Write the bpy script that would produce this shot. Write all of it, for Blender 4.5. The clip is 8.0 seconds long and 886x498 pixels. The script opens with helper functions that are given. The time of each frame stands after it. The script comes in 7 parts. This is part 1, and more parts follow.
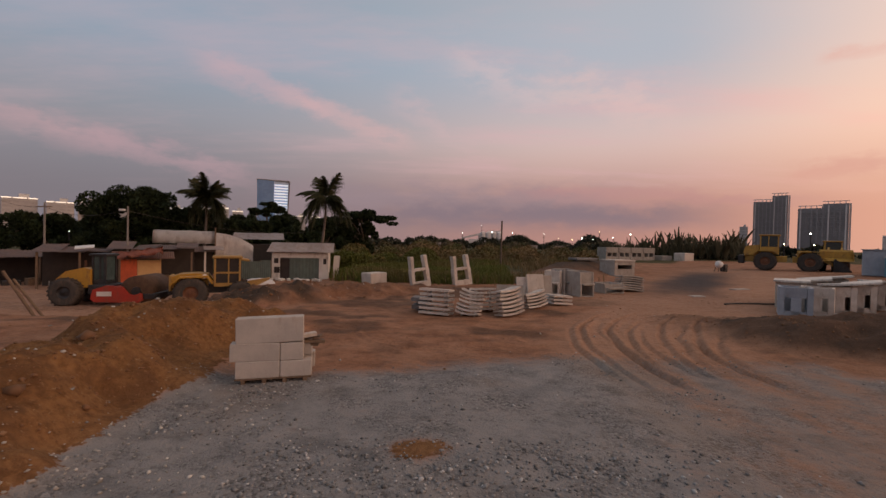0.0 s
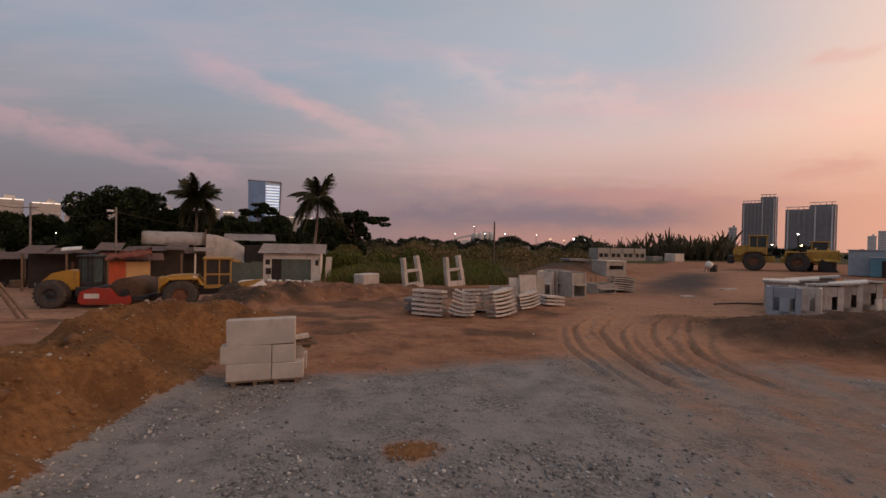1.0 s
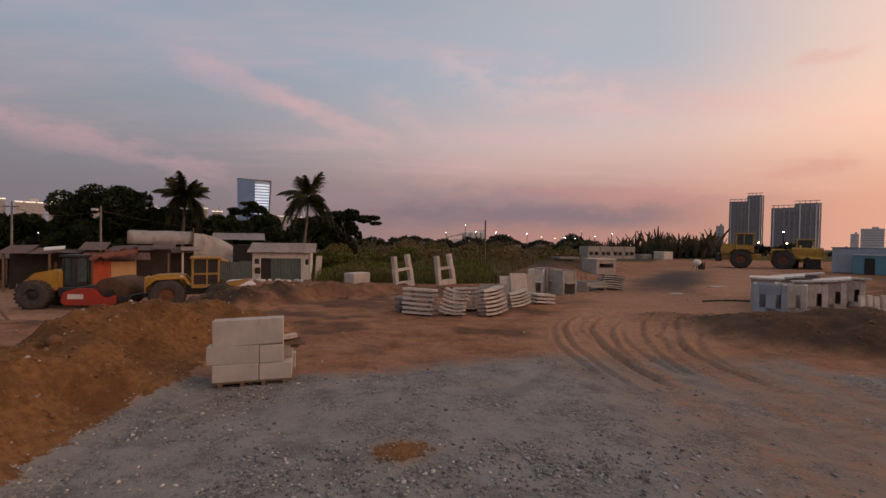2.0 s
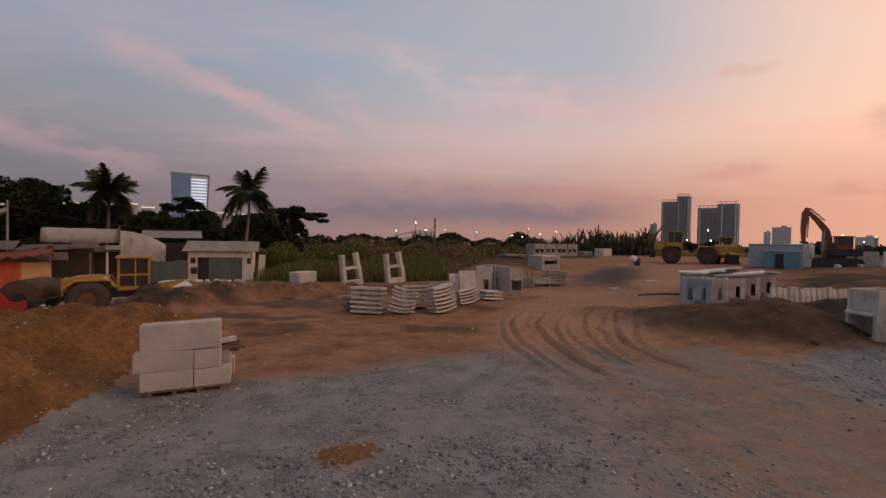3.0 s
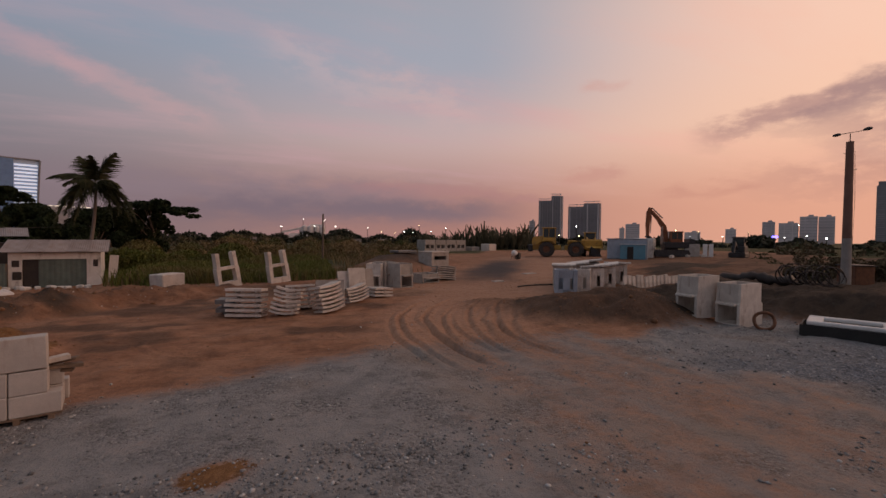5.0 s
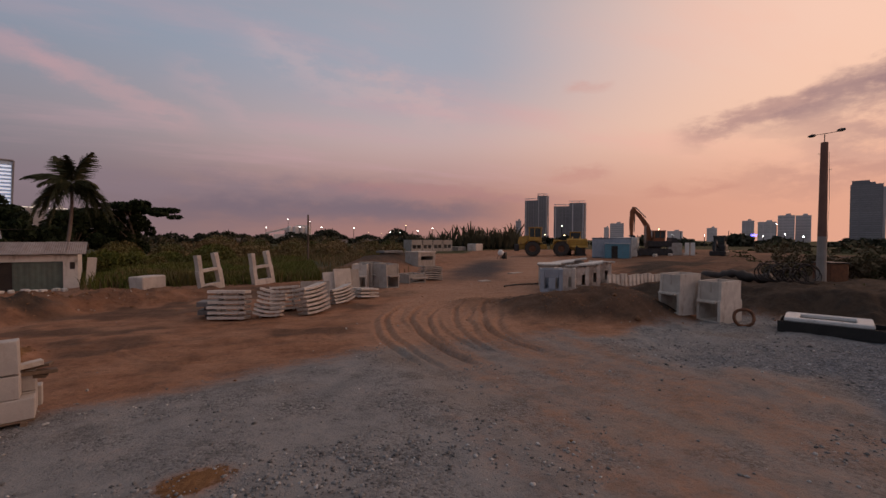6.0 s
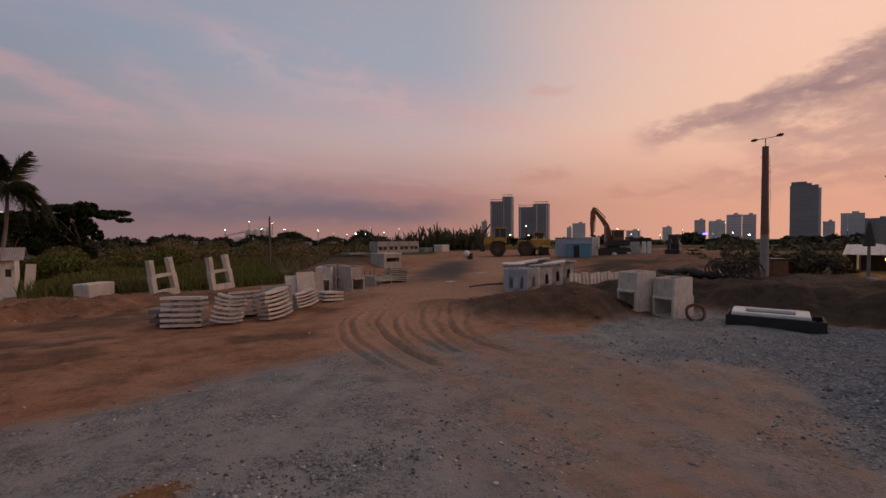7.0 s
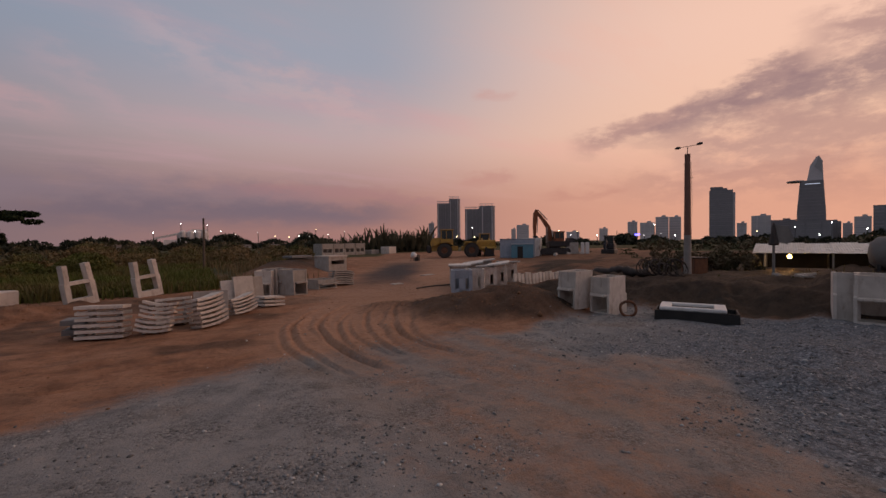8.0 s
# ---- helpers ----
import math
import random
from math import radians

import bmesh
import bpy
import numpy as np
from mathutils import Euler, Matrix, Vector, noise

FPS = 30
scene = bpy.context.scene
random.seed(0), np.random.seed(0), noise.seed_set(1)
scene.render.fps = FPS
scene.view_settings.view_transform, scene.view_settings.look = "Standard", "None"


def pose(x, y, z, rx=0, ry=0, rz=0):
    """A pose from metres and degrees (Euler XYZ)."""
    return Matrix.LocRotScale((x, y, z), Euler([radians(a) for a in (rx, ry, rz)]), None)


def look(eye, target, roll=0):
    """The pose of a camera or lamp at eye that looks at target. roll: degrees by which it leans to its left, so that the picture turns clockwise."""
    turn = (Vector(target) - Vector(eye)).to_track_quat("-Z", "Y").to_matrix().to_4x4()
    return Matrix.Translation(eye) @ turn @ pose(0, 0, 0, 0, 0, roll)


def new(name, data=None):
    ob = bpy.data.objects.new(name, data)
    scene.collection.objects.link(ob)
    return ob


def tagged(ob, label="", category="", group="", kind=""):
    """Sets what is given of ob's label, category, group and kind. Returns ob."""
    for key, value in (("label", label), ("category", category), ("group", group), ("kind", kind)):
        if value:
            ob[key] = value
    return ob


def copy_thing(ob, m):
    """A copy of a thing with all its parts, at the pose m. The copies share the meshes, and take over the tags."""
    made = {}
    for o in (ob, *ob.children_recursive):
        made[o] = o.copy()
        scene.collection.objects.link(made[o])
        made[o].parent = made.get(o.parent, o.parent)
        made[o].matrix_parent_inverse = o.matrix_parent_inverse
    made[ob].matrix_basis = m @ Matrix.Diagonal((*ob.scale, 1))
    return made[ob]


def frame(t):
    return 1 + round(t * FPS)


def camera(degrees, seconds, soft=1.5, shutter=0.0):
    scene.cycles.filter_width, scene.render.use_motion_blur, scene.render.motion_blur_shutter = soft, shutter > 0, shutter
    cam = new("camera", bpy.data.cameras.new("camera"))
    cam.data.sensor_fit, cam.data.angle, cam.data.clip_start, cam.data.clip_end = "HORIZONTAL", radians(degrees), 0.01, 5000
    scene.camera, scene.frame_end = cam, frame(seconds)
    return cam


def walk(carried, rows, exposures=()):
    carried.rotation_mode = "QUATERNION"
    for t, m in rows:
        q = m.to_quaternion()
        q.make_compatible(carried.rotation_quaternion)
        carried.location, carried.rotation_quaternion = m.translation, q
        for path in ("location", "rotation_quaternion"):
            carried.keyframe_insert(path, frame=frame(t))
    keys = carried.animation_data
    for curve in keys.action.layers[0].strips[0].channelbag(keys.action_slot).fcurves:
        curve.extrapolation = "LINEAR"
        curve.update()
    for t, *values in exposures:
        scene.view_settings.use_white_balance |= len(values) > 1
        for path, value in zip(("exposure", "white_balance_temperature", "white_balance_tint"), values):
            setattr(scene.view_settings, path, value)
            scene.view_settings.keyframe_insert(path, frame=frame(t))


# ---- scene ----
cam = camera(92.70, 8.0)
PATH = [
    (0, pose(0.000, 0.000, 2.800, 89.09, -1.34, 0.00)),
    (0.5, pose(-0.006, 0.001, 2.800, 89.20, -1.36, -0.43)),
    (1, pose(-0.002, 0.016, 2.796, 89.25, -1.26, -0.99)),
    (2.5, pose(0.043, 0.090, 2.786, 88.98, -0.98, -4.51)),
    (3, pose(0.066, 0.106, 2.783, 88.94, -1.00, -8.94)),
    (3.5, pose(0.127, 0.128, 2.778, 88.83, -0.83, -13.52)),
    (4, pose(0.181, 0.120, 2.783, 88.69, -0.79, -18.79)),
    (4.5, pose(0.203, 0.124, 2.791, 88.67, -0.70, -22.08)),
    (6, pose(0.256, 0.128, 2.792, 88.67, -0.29, -25.26)),
    (6.5, pose(0.292, 0.113, 2.801, 88.77, -0.02, -27.43)),
    (7, pose(0.318, 0.102, 2.808, 88.81, 0.29, -29.77)),
    (7.5, pose(0.355, 0.092, 2.808, 88.88, 0.53, -33.09)),
    (8, pose(0.386, 0.092, 2.803, 88.99, 0.62, -36.90)),
]
walk(cam, PATH, [(0, 0.42, 6850, 7), (1.2, 0.42, 6850, 7), (2.5, 0.38, 6850, 7), (3.5, 0.27, 6800, 9), (4.5, 0.12, 6750, 11), (6, 0.09, 6620, 11), (8, 0.01, 6580, 12)])

# ---- dusk sky: afterglow low in the west, blue-grey overhead ----
GLOW = (math.sin(radians(97)), math.cos(radians(97)), 0.0)
world = bpy.data.worlds.new("dusk")
scene.world = world
world.use_nodes = True


class Nodes:
    """Short hand for node trees."""

    def __init__(self, tree):
        self.tree = tree

    def add(self, kind):
        return self.tree.nodes.new(kind)

    def put(self, socket, value):
        if isinstance(value, bpy.types.NodeSocket):
            self.tree.links.new(value, socket)
        elif isinstance(value, (tuple, list)) and len(value) == 3 and socket.type == "RGBA":
            socket.default_value = (*value, 1)
        else:
            socket.default_value = value

    def math(self, op, a, b=0.0, c=0.0, clamp=False):
        node = self.add("ShaderNodeMath")
        node.operation, node.use_clamp = op, clamp
        for socket, value in zip(node.inputs, (a, b, c)):
            self.put(socket, value)
        return node.outputs[0]

    def vec(self, op, a, b=(0, 0, 0)):
        node = self.add("ShaderNodeVectorMath")
        node.operation = op
        self.put(node.inputs[0], a)
        self.put(node.inputs[1], b)
        return node.outputs["Value"] if op in ("DOT_PRODUCT", "LENGTH") else node.outputs["Vector"]

    def ramp(self, value, lo, hi, a=0.0, b=1.0, smooth=True):
        node = self.add("ShaderNodeMapRange")
        node.interpolation_type = "SMOOTHSTEP" if smooth else "LINEAR"
        for socket, v in zip(node.inputs, (value, lo, hi, a, b)):
            self.put(socket, v)
        return node.outputs[0]

    def mix(self, share, a, b, blend="MIX"):
        node = self.add("ShaderNodeMix")
        node.data_type, node.blend_type = "RGBA", blend
        self.put(node.inputs[0], share)
        self.put(node.inputs[6], a)
        self.put(node.inputs[7], b)
        return node.outputs[2]

    def noise(self, vector, scale, detail=4.0, rough=0.55, out="Fac"):
        node = self.add("ShaderNodeTexNoise")
        self.put(node.inputs["Vector"], vector)
        node.inputs["Scale"].default_value = scale
        node.inputs["Detail"].default_value = detail
        node.inputs["Roughness"].default_value = rough
        return node.outputs[out]

    def stretch(self, vector, loc=(0, 0, 0), rot=(0, 0, 0), scale=(1, 1, 1)):
        node = self.add("ShaderNodeMapping")
        self.put(node.inputs[0], vector)
        node.inputs[1].default_value, node.inputs[2].default_value, node.inputs[3].default_value = loc, rot, scale
        return node.outputs[0]


def srgb(r, g, b):
    """Linear colour of an 8-bit one."""
    return tuple((v / 255 / 12.92) if v < 10.3 else ((v / 255 + 0.055) / 1.055) ** 2.4 for v in (r, g, b))


n = Nodes(world.node_tree)
direction = n.add("ShaderNodeTexCoord").outputs["Generated"]
split = n.add("ShaderNodeSeparateXYZ")
n.put(split.inputs[0], direction)
dx, dy, dz = split.outputs
up = n.math("MAXIMUM", dz, 0.0)
flat = n.math("SQRT", n.math("ADD", n.math("MULTIPLY", dx, dx), n.math("MULTIPLY", dy, dy)))
west = n.math("DIVIDE", n.vec("DOT_PRODUCT", direction, GLOW), n.math("MAXIMUM", flat, 0.05))
# colours from the far side of the sky to the afterglow, low, middle and high
w1, w2 = n.ramp(west, -0.75, 0.35), n.ramp(west, 0.25, 0.97)
low = n.mix(w2, n.mix(w1, srgb(112, 106, 116), srgb(164, 122, 116)), srgb(226, 166, 142))
middle = n.mix(w2, n.mix(w1, srgb(130, 130, 141), srgb(196, 170, 168)), srgb(247, 200, 172))
high = n.mix(n.ramp(west, 0.32, 0.96), n.mix(w1, srgb(128, 144, 164), srgb(160, 164, 178)), srgb(248, 204, 182))
zenith = n.mix(n.ramp(west, -0.4, 1.0), srgb(128, 134, 144), srgb(178, 168, 168))
clear = n.mix(n.ramp(up, 0.06, 0.25), low, middle)
clear = n.mix(n.ramp(up, 0.18, 0.40), clear, high)
clear = n.mix(n.ramp(up, 0.38, 0.8), clear, zenith)
# the clouds lie on a sheet overhead
comb = n.add("ShaderNodeCombineXYZ")
lift = n.math("ADD", up, 0.09)
n.put(comb.inputs[0], n.math("DIVIDE", dx, lift))
n.put(comb.inputs[1], n.math("DIVIDE", dy, lift))
sheet = comb.outputs[0]
veil = n.noise(n.stretch(sheet, (3.1, 1.7, 0), (0, 0, radians(24)), (0.30, 0.9, 1)), 1.5, 6, 0.6)
clear = n.mix(n.math("MULTIPLY", n.math("MULTIPLY", n.ramp(veil, 0.46, 0.75), n.ramp(up, 0.04, 0.22)), n.ramp(west, -0.9, 0.3, 0.25, 0.6)), clear, n.mix(w2, srgb(196, 158, 166), srgb(250, 190, 165)))


def azel(az, el):
    a, e = radians(az), radians(el)
    return Vector((math.sin(a) * math.cos(e), math.cos(a) * math.cos(e), math.sin(e)))


def streak(base, a, b, width, colour, strength, seed, torn=3.4):
    """A torn band of cloud from direction a to direction b."""
    a, b = azel(*a), azel(*b)
    along = (b - a).normalized()
    middle_ = (a + b) / 2
    across = middle_.cross(along).normalized()
    wob = n.noise(n.stretch(direction, (seed, seed * 0.7, 0), (0, 0, 0), (9, 9, 22)), 1.0, 6, 0.62)
    off = n.math("ADD", n.vec("DOT_PRODUCT", n.vec("SUBTRACT", direction, tuple(middle_)), tuple(across)), n.math("MULTIPLY", n.math("SUBTRACT", wob, 0.5), width * torn))
    far = n.math("ABSOLUTE", n.vec("DOT_PRODUCT", n.vec("SUBTRACT", direction, tuple(middle_)), tuple(along)))
    half = (b - a).length / 2
    body = n.math("MULTIPLY", n.ramp(n.math("ABSOLUTE", off), width * 0.05, width, 1, 0), n.ramp(far, half * 0.55, half * 1.2, 1, 0))
    body = n.math("MULTIPLY", body, n.ramp(wob, 0.30, 0.56, 0.25 if torn > 2 else 0.75, 1))
    return n.mix(n.math("MULTIPLY", body, strength), base, colour)


# pink cirrus streaks over the yard
clear = streak(clear, (-31, 19.6), (-15, 15.6), 0.040, srgb(194, 154, 162), 0.34, 2.0)
clear = streak(clear, (-22, 17.4), (-4, 12.3), 0.030, srgb(204, 160, 162), 0.38, 3.0)
clear = streak(clear, (-62, 13.4), (-36, 9.0), 0.036, srgb(180, 144, 152), 0.42, 5.0)
clear = streak(clear, (-42, 10.3), (-24, 6.9), 0.034, srgb(172, 140, 150), 0.45, 6.0)
clear = streak(clear, (-8, 18.8), (4, 12.6), 0.036, srgb(192, 162, 168), 0.3, 8.0)
clear = streak(clear, (0, 23.6), (15, 17.6), 0.050, srgb(206, 176, 178), 0.30, 7.0)
clear = streak(clear, (12, 20.2), (29, 15.6), 0.060, srgb(214, 176, 172), 0.32, 12.0)
# grey bank low over the field
clear = streak(clear, (-24, 5.0), (24, 5.4), 0.060, srgb(134, 118, 128), 0.75, 9.0, 1.5)
clear = streak(clear, (-12, 3.4), (34, 3.5), 0.045, srgb(118, 104, 116), 0.85, 10.0, 1.5)
clear = streak(clear, (8, 6.8), (42, 5.0), 0.026, srgb(170, 126, 128), 0.5, 11.0)
# dusky clouds over the city
clear = streak(clear, (54, 11.6), (69, 14.2), 0.034, srgb(176, 138, 134), 0.8, 13.0)
clear = streak(clear, (60, 12.6), (77, 14.6), 0.044, srgb(156, 126, 128), 0.76, 15.0)
clear = streak(clear, (68.5, 14.4), (79, 17.0), 0.050, srgb(150, 120, 124), 0.8, 17.0)
clear = streak(clear, (73, 13.4), (93, 15.6), 0.060, srgb(148, 120, 124), 0.8, 21.0)
clear = streak(clear, (77, 19.2), (96, 17.0), 0.050, srgb(176, 140, 136), 0.8, 31.0)
clear = streak(clear, (64, 9.8), (90, 9.2), 0.070, srgb(186, 146, 138), 0.75, 19.0)
clear = streak(clear, (58, 6.6), (94, 5.4), 0.055, srgb(186, 138, 128), 0.55, 25.0)
clear = streak(clear, (38.5, 8.0), (47, 8.2), 0.024, srgb(196, 144, 134), 0.6, 23.0)
clear = streak(clear, (50, 5.8), (61, 6.2), 0.028, srgb(196, 140, 126), 0.55, 27.0)
clear = streak(clear, (41, 18.8), (47, 18.9), 0.020, srgb(206, 160, 152), 0.55, 29.0)
# the physical sky under it all, and the dim land below the horizon
nishita = n.add("ShaderNodeTexSky")
nishita.sky_type, nishita.sun_disc = "NISHITA", False
nishita.sun_elevation, nishita.sun_rotation = radians(1.5), radians(97)
sky = n.mix(0.94, n.vec("MULTIPLY", nishita.outputs[0], (0.05, 0.05, 0.05)), clear)
sky = n.mix(n.ramp(dz, -0.10, -0.01), (0.05, 0.04, 0.04), sky)
n.put(world.node_tree.nodes["Background"].inputs[0], sky)
world.node_tree.nodes["Background"].inputs[1].default_value = 1.0

sun = new("afterglow", bpy.data.lights.new("afterglow", "SUN"))
sun.data.energy, sun.data.angle, sun.data.color = 0.45, radians(32), (1.0, 0.62, 0.42)
sun.matrix_world = look(azel(97, 13) * 100, (0, 0, 0))

# ---- materials ----
def material(name, colour, other=None, rough=0.8, metal=0.0, scale=3.0, fine=40.0, bump=0.3, dirt=None, dirt_share=0.35, vary=0.12, spec=0.4, coat=0.0):
    """A painted, cast or grown surface: two scales of colour, stains and relief, at real size."""
    m = bpy.data.materials.new(name)
    m.use_nodes = True
    k = Nodes(m.node_tree)
    shader = m.node_tree.nodes["Principled BSDF"]
    place = k.add("ShaderNodeTexCoord").outputs["Object"]
    own = k.add("ShaderNodeObjectInfo").outputs["Random"]
    coarse, grain = k.noise(place, scale, 5, 0.6), k.noise(place, fine, 3, 0.6)
    other = other or tuple(c * 0.72 for c in colour)
    tint = k.mix(k.ramp(coarse, 0.32, 0.68), colour, other)
    tint = k.mix(k.math("MULTIPLY", k.ramp(grain, 0.35, 0.7), 0.35), tint, tuple(c * 0.6 for c in colour))
    if dirt:
        stain = k.noise(k.stretch(place, (7, 3, 1), (0, 0, 0), (1, 1, 0.35)), scale * 1.7, 6, 0.7)
        tint = k.mix(k.math("MULTIPLY", k.ramp(stain, 0.50, 0.72), dirt_share), tint, dirt)
    bright = k.math("ADD", 1 - vary, k.math("MULTIPLY", own, 2 * vary))
    shade = k.add("ShaderNodeCombineXYZ")
    for socket in shade.inputs:
        k.put(socket, bright)
    k.put(shader.inputs["Base Color"], k.mix(1.0, tint, shade.outputs[0], "MULTIPLY"))
    k.put(shader.inputs["Roughness"], k.ramp(grain, 0.2, 0.8, max(rough - 0.12, 0.04), min(rough + 0.12, 1.0)))
    shader.inputs["Metallic"].default_value = metal
    shader.inputs["Specular IOR Level"].default_value = spec
    shader.inputs["Coat Weight"].default_value = coat
    if bump:
        relief = k.add("ShaderNodeBump")
        relief.inputs["Strength"].default_value = bump
        relief.inputs["Distance"].default_value = 0.02
        k.put(relief.inputs["Height"], k.math("ADD", k.math("MULTIPLY", grain, 0.5), coarse))
        k.put(shader.inputs["Normal"], relief.outputs[0])
    return m


def glow(name, colour, strength):
    m = bpy.data.materials.new(name)
    m.use_nodes = True
    shader = m.node_tree.nodes["Principled BSDF"]
    shader.inputs["Base Color"].default_value = (*colour, 1)
    shader.inputs["Emission Color"].default_value = (*colour, 1)
    shader.inputs["Emission Strength"].default_value = strength
    return m


SOIL = (0.20, 0.105, 0.06)
CONCRETE = material("cast_concrete", (0.43, 0.39, 0.35), (0.33, 0.295, 0.265), 0.85, scale=2.2, fine=60, dirt=(0.22, 0.15, 0.11), dirt_share=0.55)
PALE_CONCRETE = material("pale_concrete", (0.67, 0.60, 0.535), (0.54, 0.475, 0.42), 0.85, scale=2.5, fine=70, dirt=(0.25, 0.17, 0.12), dirt_share=0.6)
BLOCK = material("kerb_concrete", (0.50, 0.45, 0.41), (0.42, 0.38, 0.35), 0.88, scale=3, fine=90, dirt=(0.28, 0.19, 0.14), dirt_share=0.4, vary=0.06)
DARK_CONCRETE = material("dark_grey_concrete", (0.23, 0.22, 0.21), (0.17, 0.16, 0.16), 0.8, scale=2, dirt=SOIL)
WOOD = material("raw_wood", (0.20, 0.135, 0.09), (0.14, 0.095, 0.065), 0.8, scale=9)
YELLOW = material("worn_yellow_paint", (0.50, 0.27, 0.035), (0.42, 0.22, 0.04), 0.5, scale=2, fine=30, dirt=(0.16, 0.09, 0.05), dirt_share=0.7)
OLD_YELLOW = material("dusty_yellow_paint", (0.42, 0.25, 0.07), (0.34, 0.20, 0.06), 0.6, scale=3, fine=30, dirt=(0.17, 0.10, 0.06), dirt_share=0.7)
DUSTY_YELLOW = material("sun_faded_yellow_paint", (0.50, 0.30, 0.06), (0.40, 0.23, 0.055), 0.55, scale=2.5, fine=30, dirt=(0.14, 0.08, 0.05), dirt_share=0.7)
RED = material("red_paint", (0.40, 0.035, 0.02), (0.30, 0.04, 0.025), 0.5, scale=2, dirt=(0.15, 0.07, 0.04), dirt_share=0.6)
RUST = material("rusty_steel", (0.20, 0.09, 0.05), (0.12, 0.06, 0.04), 0.75, metal=0.3, scale=6, dirt=(0.30, 0.12, 0.05))
# earth-caked steel, its brown deepened for the shadow on the drum
CAKED = material("caked_steel_shaded", (0.115, 0.065, 0.04), (0.075, 0.045, 0.03), 0.85, metal=0.1, scale=5, dirt=(0.17, 0.095, 0.055))
STEEL = material("dark_steel", (0.06, 0.06, 0.065), (0.04, 0.04, 0.04), 0.5, metal=0.6, scale=4, dirt=(0.14, 0.09, 0.06))
BARE_STEEL = material("bare_steel", (0.42, 0.38, 0.35), (0.3, 0.26, 0.24), 0.4, metal=0.8, scale=5, dirt=(0.2, 0.12, 0.08))
GREEN_GLASS = material("pale_green_cab_glass", (0.055, 0.085, 0.085), (0.04, 0.06, 0.06), 0.12, scale=3, fine=20, bump=0.0)
RUBBER = material("dusty_rubber", (0.045, 0.042, 0.04), (0.075, 0.06, 0.05), 0.85, scale=4, dirt=(0.16, 0.10, 0.07), dirt_share=0.5)
GLASS_DARK = material("cab_glass", (0.02, 0.035, 0.035), (0.03, 0.045, 0.045), 0.12, scale=1, fine=8, bump=0.0, spec=0.6)
WHITEWASH = material("stained_whitewash", (0.72, 0.69, 0.65), (0.6, 0.56, 0.52), 0.85, scale=1.2, fine=25, dirt=(0.16, 0.13, 0.10), dirt_share=0.75)
GREEN_SHEET = material("green_metal_sheet", (0.115, 0.15, 0.13), (0.085, 0.11, 0.097), 0.6, scale=2, dirt=(0.10, 0.07, 0.05))
TIN = material("tin_roof", (0.40, 0.33, 0.30), (0.30, 0.24, 0.21), 0.55, metal=0.2, scale=1.4, fine=20, dirt=(0.22, 0.12, 0.08), dirt_share=0.7)
OLD_TIN = material("dark_tin_roof", (0.12, 0.085, 0.075), (0.19, 0.11, 0.08), 0.65, metal=0.2, scale=1.2, fine=18, dirt=(0.10, 0.06, 0.05), dirt_share=0.7)
TARP = material("pale_tarpaulin", (0.66, 0.63, 0.61), (0.56, 0.53, 0.52), 0.6, scale=1.2, fine=14, dirt=(0.25, 0.21, 0.18), dirt_share=0.6)
ORANGE_SHEET = material("orange_sheet", (0.60, 0.115, 0.045), (0.45, 0.085, 0.035), 0.6, scale=2.2, dirt=(0.16, 0.06, 0.04), dirt_share=0.8)
AWNING = material("faded_red_cloth", (0.50, 0.15, 0.09), (0.32, 0.14, 0.10), 0.8, scale=1.6, fine=12, dirt=(0.14, 0.08, 0.06), dirt_share=0.8)
DIGGER = material("digger_orange_paint", (0.25, 0.085, 0.032), (0.18, 0.06, 0.026), 0.55, scale=2, dirt=(0.12, 0.06, 0.035), dirt_share=0.6)
YELLOW_WALL = material("ochre_wall", (0.68, 0.44, 0.21), (0.6, 0.37, 0.17), 0.8, scale=1.5, dirt=(0.2, 0.11, 0.06))
# near-black boards and panes: the shade of interiors is put into their colour
DARK_INSIDE = material("interior_shade_boards", (0.035, 0.03, 0.028), (0.05, 0.04, 0.035), 0.9, scale=2)
BLUE_PANEL = material("blue_cabin_panel", (0.13, 0.31, 0.40), (0.11, 0.26, 0.34), 0.6, scale=1.5, dirt=(0.22, 0.20, 0.19), dirt_share=0.4)
BLUE_GREY = material("bluish_concrete", (0.33, 0.37, 0.43), (0.27, 0.31, 0.37), 0.8, scale=2, dirt=(0.2, 0.17, 0.16))
WHITE = material("white_plastic", (0.78, 0.76, 0.74), (0.68, 0.66, 0.64), 0.5, scale=3, dirt=(0.3, 0.24, 0.2), dirt_share=0.3)
BLACK_TRAY = material("black_steel_tray", (0.018, 0.017, 0.017), (0.03, 0.028, 0.026), 0.6, scale=3)
POLE_CONCRETE = material("pole_concrete", (0.23, 0.125, 0.095), (0.18, 0.095, 0.073), 0.85, scale=1.5, dirt=(0.20, 0.13, 0.11), dirt_share=0.5)
POLE_FOOT = material("pale_pole_concrete", (0.30, 0.27, 0.25), (0.24, 0.215, 0.20), 0.85, scale=2)
CABLE = material("black_cable", (0.03, 0.026, 0.025), (0.05, 0.035, 0.03), 0.6, scale=5)
BARK = material("bark", (0.15, 0.11, 0.085), (0.10, 0.075, 0.06), 0.9, scale=6, fine=30, bump=0.6)
PALM_BARK = material("palm_bark", (0.24, 0.19, 0.16), (0.17, 0.13, 0.11), 0.9, scale=5, fine=25, bump=0.6)
# tower colours raised and evened out: distance haze is put into them
TOWER_LINE = material("tower_floor_edge", (0.29, 0.275, 0.29), (0.32, 0.30, 0.31), 0.6, scale=0.03, fine=0.4, bump=0.0)
